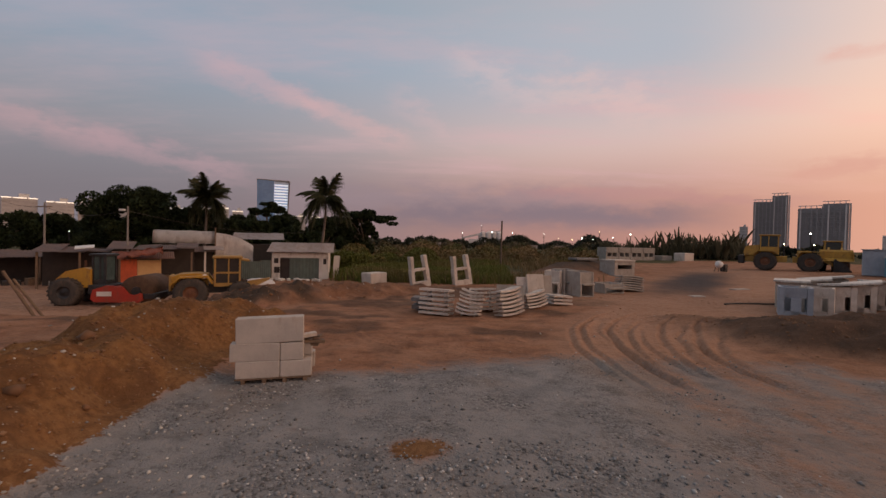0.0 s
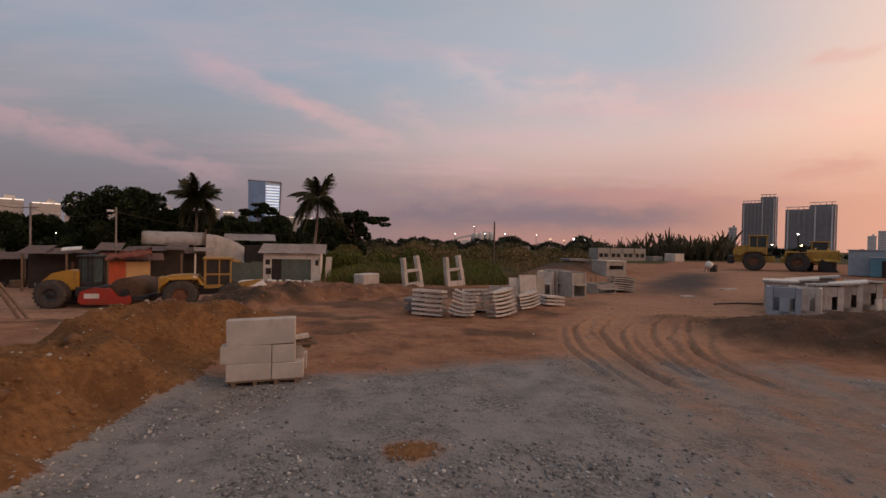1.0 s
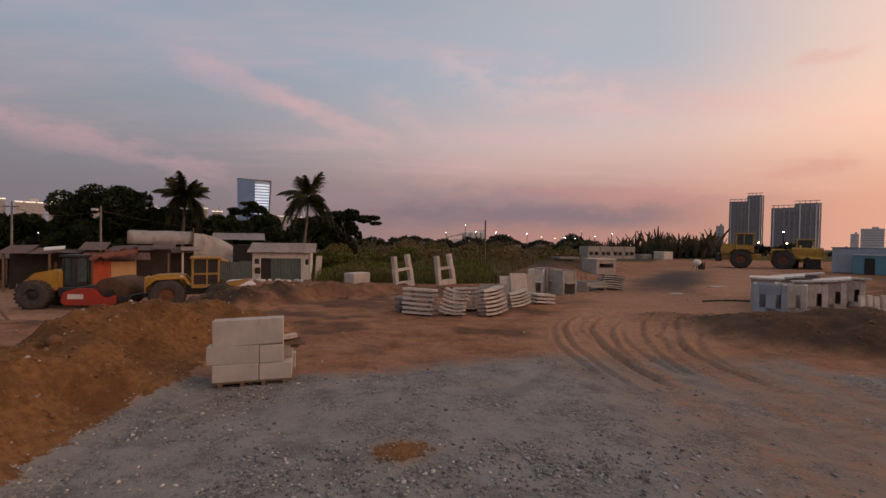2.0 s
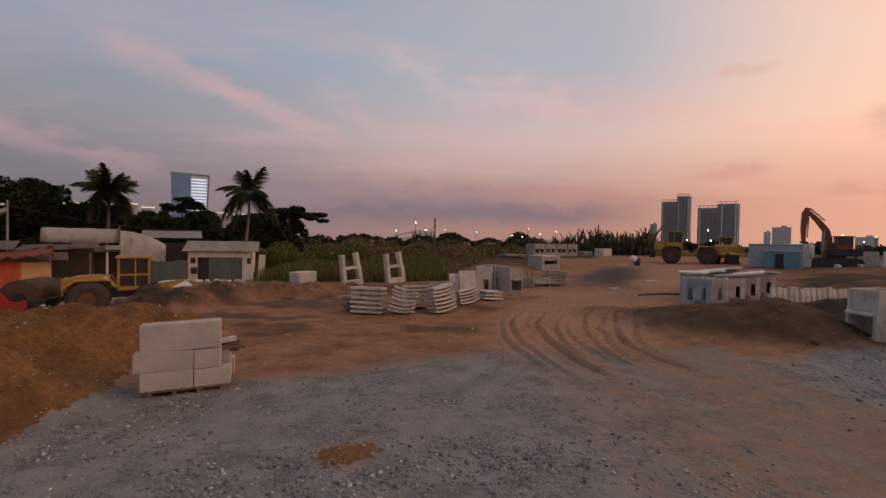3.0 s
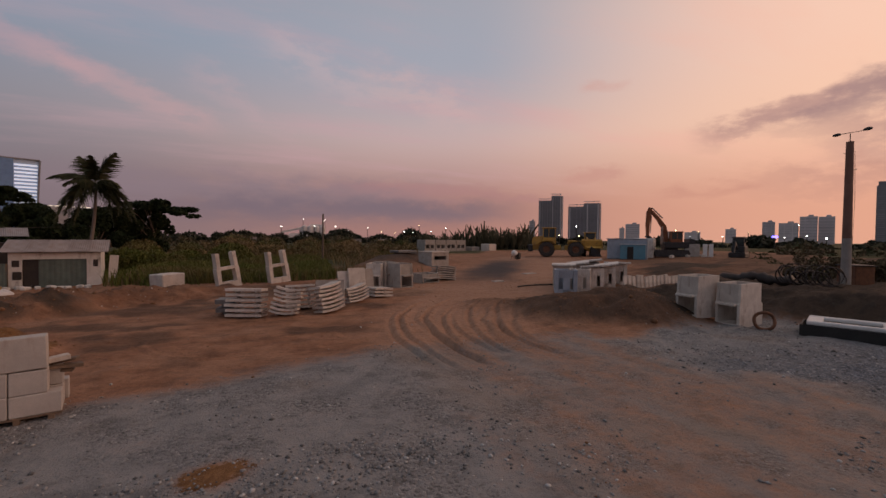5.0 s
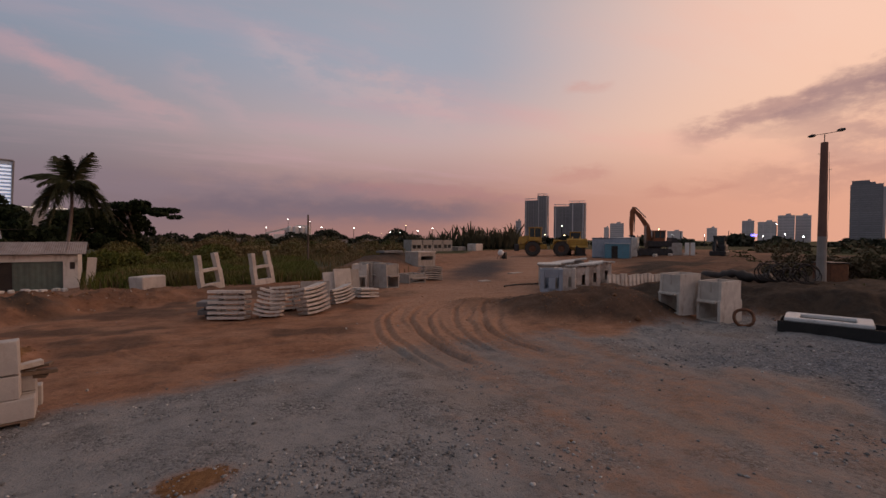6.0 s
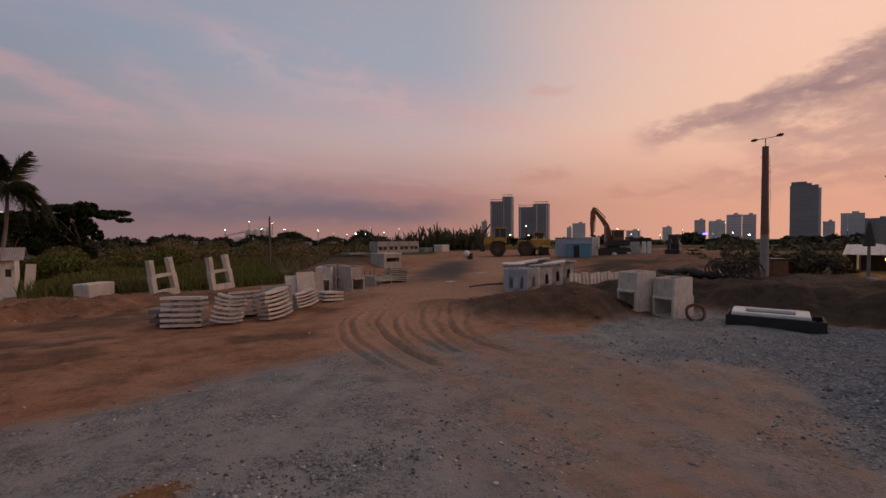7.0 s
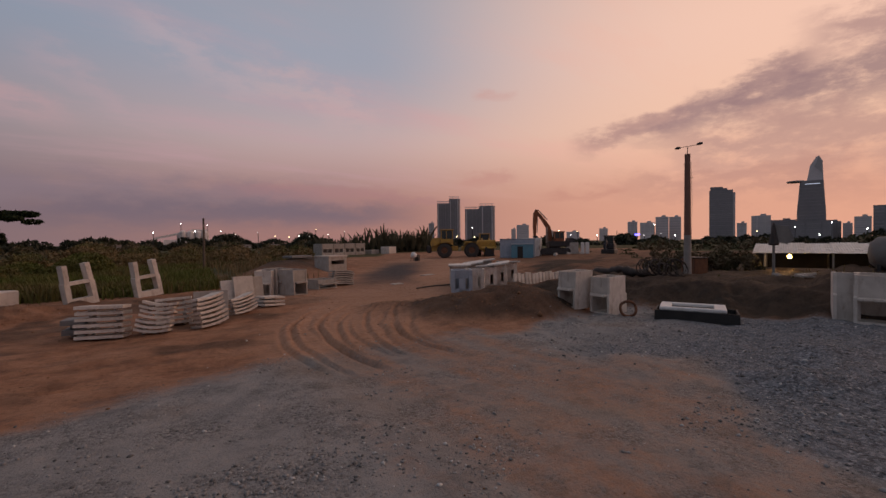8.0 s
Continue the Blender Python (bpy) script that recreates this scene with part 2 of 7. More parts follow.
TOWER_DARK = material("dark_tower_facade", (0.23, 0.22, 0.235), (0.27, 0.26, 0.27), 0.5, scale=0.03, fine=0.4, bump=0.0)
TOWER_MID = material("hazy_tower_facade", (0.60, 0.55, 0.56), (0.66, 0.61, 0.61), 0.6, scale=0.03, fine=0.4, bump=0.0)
TOWER_FAR = material("hazy_far_facade", (0.74, 0.67, 0.65), (0.80, 0.73, 0.70), 0.7, scale=0.03, fine=0.3, bump=0.0)
PALE_FACADE = material("pale_apartment_facade", (0.46, 0.44, 0.44), (0.40, 0.38, 0.39), 0.7, scale=0.05, fine=0.5, bump=0.0)
# window bands kept near the facade tone, haze included in their colour
FACADE_BAND = material("window_band", (0.44, 0.42, 0.43), (0.50, 0.475, 0.48), 0.35, scale=0.1, fine=1, bump=0.0)
BLUE_GLASS = material("blue_glass_facade", (0.14, 0.28, 0.50), (0.11, 0.23, 0.44), 0.15, scale=0.05, fine=0.5, bump=0.0, spec=0.7)
PALE_GLASS = material("pale_glass_facade", (0.45, 0.56, 0.70), (0.38, 0.49, 0.64), 0.2, scale=0.05, fine=0.5, bump=0.0)
# white floor bands made to emit weakly; they hold no lamps
GLOW_BAND = glow("glowing_floor_band", srgb(225, 235, 255), 0.5)
# roof edges emit weakly: light along the tops, with no lamps modelled
GLOW_ROOF = glow("glowing_roof_edge", srgb(255, 240, 225), 0.6)
COOL_LAMP = glow("cool_street_light", (1.0, 0.97, 0.92), 9.0)
WARM_LAMP = glow("warm_street_light", (1.0, 0.72, 0.36), 9.0)
BLUE_LAMP = glow("blue_sign_light", (0.12, 0.10, 1.0), 6.0)
POST_GREY = material("weathered_post_concrete", (0.26, 0.24, 0.22), (0.2, 0.18, 0.17), 0.85, scale=2)
BULB = glow("sodium_bulb", (1.0, 0.60, 0.16), 16.0)


def foliage(name, a, b, warm=None, scale=1.2):
    """Leaves: one colour a leaf, mixed through the crown."""
    m = bpy.data.materials.new(name)
    m.use_nodes = True
    k = Nodes(m.node_tree)
    shader = m.node_tree.nodes["Principled BSDF"]
    island = k.add("ShaderNodeNewGeometry").outputs["Random Per Island"]
    place = k.add("ShaderNodeTexCoord").outputs["Object"]
    tint = k.mix(island, a, b)
    tint = k.mix(k.ramp(k.noise(place, scale, 3), 0.42, 0.66), tint, warm or tuple(c * 0.55 for c in a))
    k.put(shader.inputs["Base Color"], tint)
    shader.inputs["Roughness"].default_value = 0.7
    shader.inputs["Specular IOR Level"].default_value = 0.10
    return m


# BUSH_LEAVES and DARK_LEAVES are lightened: haze is put into their colour
BUSH_LEAVES = foliage("hazy_bush_leaves", (0.095, 0.080, 0.048), (0.145, 0.105, 0.065), (0.065, 0.070, 0.034), 0.5)
LEAVES = foliage("broad_leaves", (0.019, 0.029, 0.012), (0.031, 0.043, 0.018))
DARK_LEAVES = foliage("far_woodland_leaves", (0.040, 0.046, 0.030), (0.062, 0.062, 0.042), scale=0.2)
PALM_LEAVES = foliage("palm_fronds", (0.045, 0.055, 0.028), (0.08, 0.075, 0.04))
GRASS = foliage("tall_grass", (0.075, 0.102, 0.022), (0.125, 0.132, 0.036), (0.14, 0.105, 0.046), 0.12)
FIELD_SCRUB = foliage("field_scrub", (0.165, 0.128, 0.056), (0.235, 0.158, 0.085), (0.105, 0.105, 0.04), 0.09)
DRY_GRASS = foliage("dry_grass", (0.145, 0.108, 0.052), (0.20, 0.138, 0.074), (0.075, 0.085, 0.03), 0.15)

# the earth of the site: red soil, grey crushed stone and turf, by the ground's own layers
EARTH = bpy.data.materials.new("site_earth")
EARTH.use_nodes = True
k = Nodes(EARTH.node_tree)
shader = EARTH.node_tree.nodes["Principled BSDF"]
place = k.add("ShaderNodeTexCoord").outputs["Object"]


def layer(name):
    node = k.add("ShaderNodeAttribute")
    node.attribute_name = name
    return node.outputs["Fac"]


big, mid, small, tiny = k.noise(place, 0.35, 5, 0.6), k.noise(place, 1.6, 6, 0.65), k.noise(place, 9, 5, 0.65), k.noise(place, 45, 3, 0.6)
scuff = k.noise(k.stretch(place, (4, 9, 0), (0, 0, 0.3), (1, 1.7, 1)), 0.9, 7, 0.72)
crumb = k.noise(place, 4.2, 6, 0.75)
soil = k.mix(k.ramp(mid, 0.33, 0.67), (0.325, 0.165, 0.098), (0.245, 0.121, 0.072))
soil = k.mix(k.math("MULTIPLY", k.ramp(big, 0.42, 0.68), 0.75), soil, (0.385, 0.215, 0.138))
soil = k.mix(k.math("MULTIPLY", k.ramp(small, 0.5, 0.75), 0.6), soil, (0.10, 0.053, 0.030))
soil = k.mix(k.math("MULTIPLY", k.ramp(scuff, 0.50, 0.64), 0.5), soil, (0.12, 0.068, 0.044))
soil = k.mix(k.math("MULTIPLY", k.ramp(scuff, 0.46, 0.36), 0.5), soil, (0.405, 0.228, 0.148))
soil = k.mix(k.math("MULTIPLY", k.ramp(crumb, 0.56, 0.72), 0.45), soil, (0.10, 0.056, 0.037))
fresh = k.mix(k.ramp(small, 0.35, 0.7), (0.235, 0.120, 0.050), (0.15, 0.075, 0.032))
fresh = k.mix(k.math("MULTIPLY", k.ramp(crumb, 0.5, 0.68), 0.7), fresh, (0.095, 0.042, 0.018))
fresh = k.mix(k.math("MULTIPLY", k.ramp(scuff, 0.45, 0.32), 0.5), fresh, (0.31, 0.168, 0.078))
fresh = k.mix(k.math("MULTIPLY", k.ramp(k.noise(place, 0.75, 5, 0.65), 0.46, 0.62), 0.7), fresh, (0.105, 0.052, 0.026))
fresh = k.mix(k.math("MULTIPLY", k.ramp(k.noise(place, 13, 4, 0.7), 0.60, 0.70), 0.5), fresh, (0.33, 0.22, 0.13))
heaped = k.ramp(k.math("ADD", layer("fresh"), k.math("ADD", k.math("MULTIPLY", k.math("SUBTRACT", crumb, 0.5), 1.3), k.math("MULTIPLY", k.math("SUBTRACT", small, 0.5), 0.8))), 0.40, 0.56)
soil = k.mix(heaped, soil, fresh)
humus = k.mix(k.ramp(mid, 0.35, 0.7), (0.078, 0.055, 0.041), (0.044, 0.034, 0.027))
soil = k.mix(layer("dark"), soil, humus)
pebble = k.add("ShaderNodeTexVoronoi")
k.put(pebble.inputs["Vector"], place)
pebble.inputs["Scale"].default_value = 26
pebble2 = k.add("ShaderNodeTexVoronoi")
k.put(pebble2.inputs["Vector"], place)
pebble2.inputs["Scale"].default_value = 60
grey = k.mix(k.ramp(mid, 0.3, 0.7), (0.292, 0.284, 0.276), (0.200, 0.201, 0.204))
open_stone = k.ramp(k.noise(place, 0.8, 6, 0.7), 0.44, 0.60)
shades = k.add("ShaderNodeSeparateColor")
k.put(shades.inputs[0], pebble.outputs["Color"])
grey = k.mix(k.math("MULTIPLY", k.math("MULTIPLY", open_stone, k.ramp(shades.outputs[0], 0.55, 1.0)), 0.7), grey, (0.37, 0.355, 0.34))
grey = k.mix(k.math("MULTIPLY", k.math("MULTIPLY", open_stone, k.ramp(shades.outputs[1], 0.5, 1.0)), 0.75), grey, (0.07, 0.068, 0.068))
grey = k.mix(k.math("MULTIPLY", k.ramp(scuff, 0.52, 0.64), 0.5), grey, (0.110, 0.110, 0.113))
grey = k.mix(k.math("MULTIPLY", k.ramp(big, 0.50, 0.70), 0.6), grey, (0.25, 0.20, 0.165))
edge = k.math("ADD", layer("gravel"), k.math("MULTIPLY", k.math("SUBTRACT", k.math("ADD", k.math("MULTIPLY", big, 0.3), k.math("ADD", k.math("MULTIPLY", mid, 0.45), k.math("MULTIPLY", small, 0.25))), 0.5), 2.2))
stony = k.math("MULTIPLY", k.ramp(edge, 0.10, 0.95), k.math("SUBTRACT", 1.0, heaped))
soil = k.mix(k.math("MULTIPLY", layer("dust"), k.ramp(crumb, 0.65, 0.35, 0.35, 1.0)), soil, (0.41, 0.248, 0.170))
new_grey = k.mix(k.ramp(crumb, 0.35, 0.65), (0.185, 0.205, 0.232), (0.095, 0.106, 0.122))
new_grey = k.mix(k.math("MULTIPLY", k.ramp(shades.outputs[0], 0.6, 1.0), 0.6), new_grey, (0.36, 0.375, 0.40))
new_grey = k.mix(k.math("MULTIPLY", k.ramp(shades.outputs[1], 0.5, 1.0), 0.7), new_grey, (0.045, 0.046, 0.05))
grey = k.mix(k.math("MULTIPLY", layer("dust"), 0.85), grey, (0.27, 0.195, 0.148))
grey = k.mix(layer("new_stone"), grey, new_grey)
tint = k.mix(stony, soil, grey)
turf = k.mix(k.ramp(mid, 0.35, 0.65), (0.035, 0.05, 0.015), (0.065, 0.058, 0.028))
turf = k.mix(k.ramp(big, 0.5, 0.7), turf, (0.15, 0.095, 0.055))
green = k.ramp(k.math("ADD", layer("turf"), k.math("MULTIPLY", k.math("SUBTRACT", mid, 0.5), 0.8)), 0.4, 0.65)
tint = k.mix(green, tint, turf)
tint = k.mix(layer("asphalt"), tint, k.mix(mid, (0.075, 0.070, 0.072), (0.050, 0.048, 0.052)))
k.put(shader.inputs["Base Color"], tint)
k.put(shader.inputs["Roughness"], k.ramp(small, 0.3, 0.7, 0.82, 0.98))
shader.inputs["Specular IOR Level"].default_value = 0.10
relief = k.add("ShaderNodeBump")
relief.inputs["Strength"].default_value = 0.75
relief.inputs["Distance"].default_value = 0.05
stones = k.math("MULTIPLY", k.math("MULTIPLY", stony, k.math("ADD", 0.25, open_stone)), k.math("ADD", k.math("MULTIPLY", pebble.outputs["Distance"], -0.55), k.math("MULTIPLY", pebble2.outputs["Distance"], -0.25)))
k.put(relief.inputs["Height"], k.math("ADD", stones, k.math("ADD", k.math("ADD", k.math("MULTIPLY", small, 0.9), k.math("MULTIPLY", crumb, 1.6)), k.math("MULTIPLY", tiny, 0.25))))
k.put(shader.inputs["Normal"], relief.outputs[0])

# ---- building tools ----
def box(bm, sx, sy, sz, at=(0, 0, 0), rot=(0, 0, 0), bevel=0.0, taper=1.0, m=None):
    """A block whose base centre stands at `at`; taper narrows its top."""
    verts = bmesh.ops.create_cube(bm, size=1)["verts"]
    for v in verts:
        s = taper if v.co.z > 0 else 1.0
        v.co = Vector((v.co.x * sx * s, v.co.y * sy * s, (v.co.z + 0.5) * sz))
    if bevel:
        edges = list({e for v in verts for e in v.link_edges})
        made = bmesh.ops.bevel(bm, geom=edges, offset=bevel, segments=1, affect="EDGES", profile=0.5)
        verts = list({v for f in made["faces"] for v in f.verts} | {v for v in verts if v.is_valid})
    bmesh.ops.transform(bm, matrix=m or pose(*at, *rot), verts=verts)
    return bm


def rod(bm, a, b, r, r2=None, sides=10):
    """A round bar from a to b."""
    a, b = Vector(a), Vector(b)
    turn = (b - a).to_track_quat("Z", "Y").to_matrix().to_4x4()
    bmesh.ops.create_cone(bm, cap_ends=True, segments=sides, radius1=r, radius2=r if r2 is None else r2, depth=(b - a).length,
                          matrix=Matrix.Translation((a + b) / 2) @ turn)
    return bm


def ring(bm, profile, at, axis="Y", sides=28):
    """A turned body: profile of (radius, offset along the axis)."""
    loops = []
    for r, h in profile:
        row = []
        for i in range(sides):
            c, s = r * math.cos(math.tau * i / sides), r * math.sin(math.tau * i / sides)
            co = {"Y": (c, h, s), "Z": (c, s, h), "X": (h, c, s)}[axis]
            row.append(bm.verts.new(Vector(co) + Vector(at)))
        loops.append(row)
    for p, q in zip(loops, loops[1:]):
        for i in range(sides):
            j = (i + 1) % sides
            bm.faces.new((p[i], p[j], q[j], q[i]))
    bmesh.ops.recalc_face_normals(bm, faces=bm.faces)
    return bm


def prism(bm, outline, y0, y1):
    """A plate with the outline (x, z), from y0 to y1."""
    front = [bm.verts.new((x, y0, z)) for x, z in outline]
    back = [bm.verts.new((x, y1, z)) for x, z in outline]
    bm.faces.new(front)
    bm.faces.new(back[::-1])
    for i in range(len(outline)):
        j = (i + 1) % len(outline)
        bm.faces.new((front[j], front[i], back[i], back[j]))
    bmesh.ops.recalc_face_normals(bm, faces=bm.faces)
    return bm


def tube(bm, points, r, sides=8):
    """A bent bar through points."""
    points = [Vector(p) for p in points]
    rows = []
    for i, p in enumerate(points):
        way = (points[min(i + 1, len(points) - 1)] - points[max(i - 1, 0)]).normalized()
        turn = way.to_track_quat("Z", "Y").to_matrix()
        rad = r[i] if isinstance(r, (list, tuple)) else r
        rows.append([bm.verts.new(p + turn @ Vector((rad * math.cos(math.tau * k / sides), rad * math.sin(math.tau * k / sides), 0))) for k in range(sides)])
    for p, q in zip(rows, rows[1:]):
        for i in range(sides):
            j = (i + 1) % sides
            bm.faces.new((p[i], p[j], q[j], q[i]))
    bm.faces.new(rows[0][::-1])
    bm.faces.new(rows[-1])
    return bm


def part(name, bm, mat, parent=None, label="", smooth=False):
    """Links a bmesh as one mesh object under a thing or a part."""
    me = bpy.data.meshes.new(name)
    if smooth:
        for f in bm.faces:
            f.smooth = True
    bm.to_mesh(me)
    bm.free()
    me.materials.append(mat)
    ob = new(name, me)
    if parent is not None:
        ob.parent = parent
    return tagged(ob, label)


def B():
    return bmesh.new()


def ground_z(x, y):
    return float(land(x, y))


def thing(name, label, category, x, y, turn=0.0, group="", z=None, sink=0.0, tilt=(0, 0)):
    """An Empty on the ground that holds a thing's parts."""
    ob = new(name)
    ob.empty_display_size = 0.2
    ob.matrix_basis = pose(x, y, (ground_z(x, y) if z is None else z) - sink, tilt[0], tilt[1], turn)
    return tagged(ob, label, category, group)


def single(name, bm, mat, label, category, x, y, turn=0.0, group="", z=None, sink=0.0, tilt=(0, 0), smooth=False, kind=""):
    ob = part(name, bm, mat, None, "", smooth)
    ob.matrix_basis = pose(x, y, (ground_z(x, y) if z is None else z) - sink, tilt[0], tilt[1], turn)
    return tagged(ob, label, category, group, kind)


def rough_up(bm, amount, scale, seed=0.0):
    for v in bm.verts:
        v.co += v.normal * amount * noise.noise(v.co * scale + Vector((seed, seed * 0.37, 0)))
    return bm


def raw_mesh(name, verts, faces, mat):
    """A mesh from arrays of one face size."""
    verts, faces = np.asarray(verts, np.float32), np.asarray(faces, np.int32)
    me = bpy.data.meshes.new(name)
    me.vertices.add(len(verts))
    me.vertices.foreach_set("co", verts.ravel())
    size = faces.shape[1]
    me.loops.add(faces.size)
    me.loops.foreach_set("vertex_index", faces.ravel())
    me.polygons.add(len(faces))
    me.polygons.foreach_set("loop_start", np.arange(0, faces.size, size, dtype=np.int32))
    me.update(calc_edges=True)
    me.materials.append(mat)
    return new(name, me)

# ---- the lie of the land ----
RNG = np.random.default_rng(7)
LATTICE = RNG.random((256, 256))


def soft_noise(x, y, size):
    """Smooth value noise, -0.5 to 0.5, with lumps of that size."""
    u, v = x / size, y / size
    i, j = np.floor(u).astype(int), np.floor(v).astype(int)
    a, b = u - i, v - j
    a, b = a * a * (3 - 2 * a), b * b * (3 - 2 * b)
    g = lambda p, q: LATTICE[p % 256, q % 256]
    return (g(i, j) * (1 - a) + g(i + 1, j) * a) * (1 - b) + (g(i, j + 1) * (1 - a) + g(i + 1, j + 1) * a) * b - 0.5


def sstep(a, b, v):
    v = np.clip((v - a) / (b - a), 0, 1)
    return v * v * (3 - 2 * v)


def seg_dist(x, y, ax, ay, bx, by):
    """Distance from (x, y) to a segment, and the share of the way along it."""
    dx, dy = bx - ax, by - ay
    s = np.clip(((x - ax) * dx + (y - ay) * dy) / (dx * dx + dy * dy), 0, 1)
    return np.hypot(x - ax - s * dx, y - ay - s * dy), s


def hump(x, y, line, top, half):
    """A heap of soil along a line of (x, y, share of the height)."""
    best = np.zeros_like(x)
    for (ax, ay, ha), (bx, by, hb) in zip(line, line[1:]):
        d, s = seg_dist(x, y, ax, ay, bx, by)
        best = np.maximum(best, (ha + (hb - ha) * s) * (1 - sstep(0.0, half, d)))
    return top * best


LEFT_BANK = [(-5.9, 0.5, 0.9), (-6.3, 4.0, 1.0), (-6.7, 7.0, 1.0), (-6.5, 9.3, 1.0), (-6.2, 11.4, 0.95), (-7.2, 13.4, 0.5)]
YARD_BANK = [(-9.6, 18.2, 1.2), (-7.8, 19.2, 1.3), (-5.5, 21.5, 1.0), (-2.5, 23.0, 0.6), (1.5, 23.5, 0.4)]
DARK_HEAP = [(10.2, 15.4, 0.3), (10.9, 13.6, 0.72), (11.7, 12.5, 0.95), (12.8, 12.0, 1.0), (13.7, 12.3, 0.95), (14.9, 13.3, 0.8)]
MUD_HEAP = [(10.0, 37.0, 0.7), (12.5, 40.0, 1.0), (18.0, 45.0, 0.8)]


def land(x, y):
    """Height of the site, without ruts and clods."""
    x, y = np.asarray(x, float), np.asarray(y, float)
    d, az = np.hypot(x, y), np.degrees(np.arctan2(x, y))
    z = -0.6 * sstep(-6.5, -10.0, x) * sstep(12.5, 18, y) * (1 - sstep(60, 120, d))
    rise = 0.25 * sstep(8, 20, az) + 0.75 * sstep(22, 60, az)
    z = z + rise * sstep(20, 58, d) * (1 - sstep(125, 150, az))
    bank = sstep(17.7, 20.2, x + 0.12 * (y - 5)) * (1 - sstep(13.0, 17.0, y)) * (1 - sstep(28, 45, d))
    z = z + 0.92 * bank * (1 - 0.75 * sstep(20, 58, d))
    z = z + np.maximum(hump(x, y, LEFT_BANK, 0.98, 2.6), 0.45 * sstep(-5.5, -8.5, x) * (1 - sstep(11, 15, y)))
    z = z + hump(x, y, YARD_BANK, 0.6, 1.9)
    z = z + hump(x, y, DARK_HEAP, 0.90, 2.6)
    z = z + hump(x, y, MUD_HEAP, 1.3, 4.0)
    return z


TRACK = [(5.9, 2.0), (5.6, 5.0), (5.2, 9.4), (5.5, 11.6), (6.1, 13.6), (7.2, 15.6), (9.6, 18.4), (15.5, 24.0), (24.0, 34.0), (32.0, 44.0)]


def along_track(x, y):
    """Signed distance beside the haul road's wheel line, and metres along it."""
    best, side, run, start = np.full_like(x, 1e9), np.zeros_like(x), np.zeros_like(x), 0.0
    for (ax, ay), (bx, by) in zip(TRACK, TRACK[1:]):
        d, s = seg_dist(x, y, ax, ay, bx, by)
        length = math.hypot(bx - ax, by - ay)
        near = d < best
        sign = np.sign((x - ax) * (by - ay) - (y - ay) * (bx - ax))
        side, run, best = np.where(near, d * sign, side), np.where(near, start + s * length, run), np.where(near, d, best)
        start += length
    return side, run


def axis(lo, hi, step, far_lo, far_hi, grow=1.13):
    """Grid lines, fine from lo to hi and ever wider out to far_lo and far_hi."""
    mid_ = list(np.arange(lo, hi + step / 2, step))
    out = []
    for edge_, far_, sign in ((mid_[0], far_lo, -1), (mid_[-1], far_hi, 1)):
        s, p, row = step, edge_, []
        while (p - far_) * sign < 0:
            s *= grow
            p += sign * s
            row.append(p)
        out.append(row)
    return np.array(out[0][::-1] + mid_ + out[1])


gx, gy = axis(-11.0, 19.5, 0.075, -4000, 4000), axis(0.5, 24.0, 0.075, -4000, 4000)
X, Y = np.meshgrid(gx, gy)
DIST, AZ = np.hypot(X, Y), np.degrees(np.arctan2(X, Y))
near = 1 - sstep(30, 60, DIST)
side, run = along_track(X, Y)
XW = X + near * (0.9 * soft_noise(X, Y, 1.5) + 0.4 * soft_noise(X + 9, Y, 0.5))
YW = Y + near * (0.9 * soft_noise(X, Y + 33, 1.5) + 0.4 * soft_noise(X, Y + 5, 0.5))
left_bank = hump(XW, YW, LEFT_BANK, 1.0, 2.7)
dark_heap = np.clip(1.5 * hump(XW, YW, DARK_HEAP, 1.0, 2.75), 0, 1)
heap_soil = np.clip(2.6 * hump(XW, YW, DARK_HEAP, 1.0, 3.1), 0, 1)
yard_bank = hump(X, Y, YARD_BANK, 1.0, 2.2)
right_bank = sstep(17.2, 18.4, X + 0.12 * (Y - 5)) * (1 - sstep(14.0, 18.0, Y)) * sstep(-1, 3, Y + 6)
# crushed stone: the pad before the camera, and the newer spread beyond the wheel tracks
edge_y = 8.15 + 0.50 * sstep(-4, 3.5, X) * 4.2 + 0.5 * soft_noise(X, Y, 2.2)
pad = sstep(1.1, -1.0, Y - edge_y) * sstep(-5.2, -4.2, X) * sstep(0.9, -0.9, X - (3.4 + 0.06 * (Y - 4)))
spread_edge = 7.2 + 3.8 * np.exp(-((Y - 4.3) / 1.6) ** 2) + 2.2 * sstep(4, 9, Y) + 1.2 * soft_noise(X, Y, 1.1)
spread = sstep(-0.7, 0.7, X - spread_edge) * sstep(-0.6, 0.6, 9.3 - Y + 0.10 * (X - 10) + 0.8 * soft_noise(X, Y, 1.7)) * (1 - right_bank)
worn = sstep(3.0, 3.8, X) * sstep(0.7, -0.7, X - spread_edge) * sstep(11.5, 9.5, Y)
gravel = np.clip(pad + spread + worn * (0.64 + 0.42 * soft_noise(X * 2.2 + Y * 0.15, Y * 0.35, 0.8)), 0, 1) * (1 - sstep(0.25, 0.5, left_bank)) * (1 - dark_heap)
clay_patch = np.exp(-(((X + 0.25) / 0.42) ** 2 + ((Y - 5.4) / 0.28) ** 2))
gravel = gravel * (1 - 0.9 * clay_patch)
soil_road = sstep(3.2, 1.8, np.abs(side - 0.3))
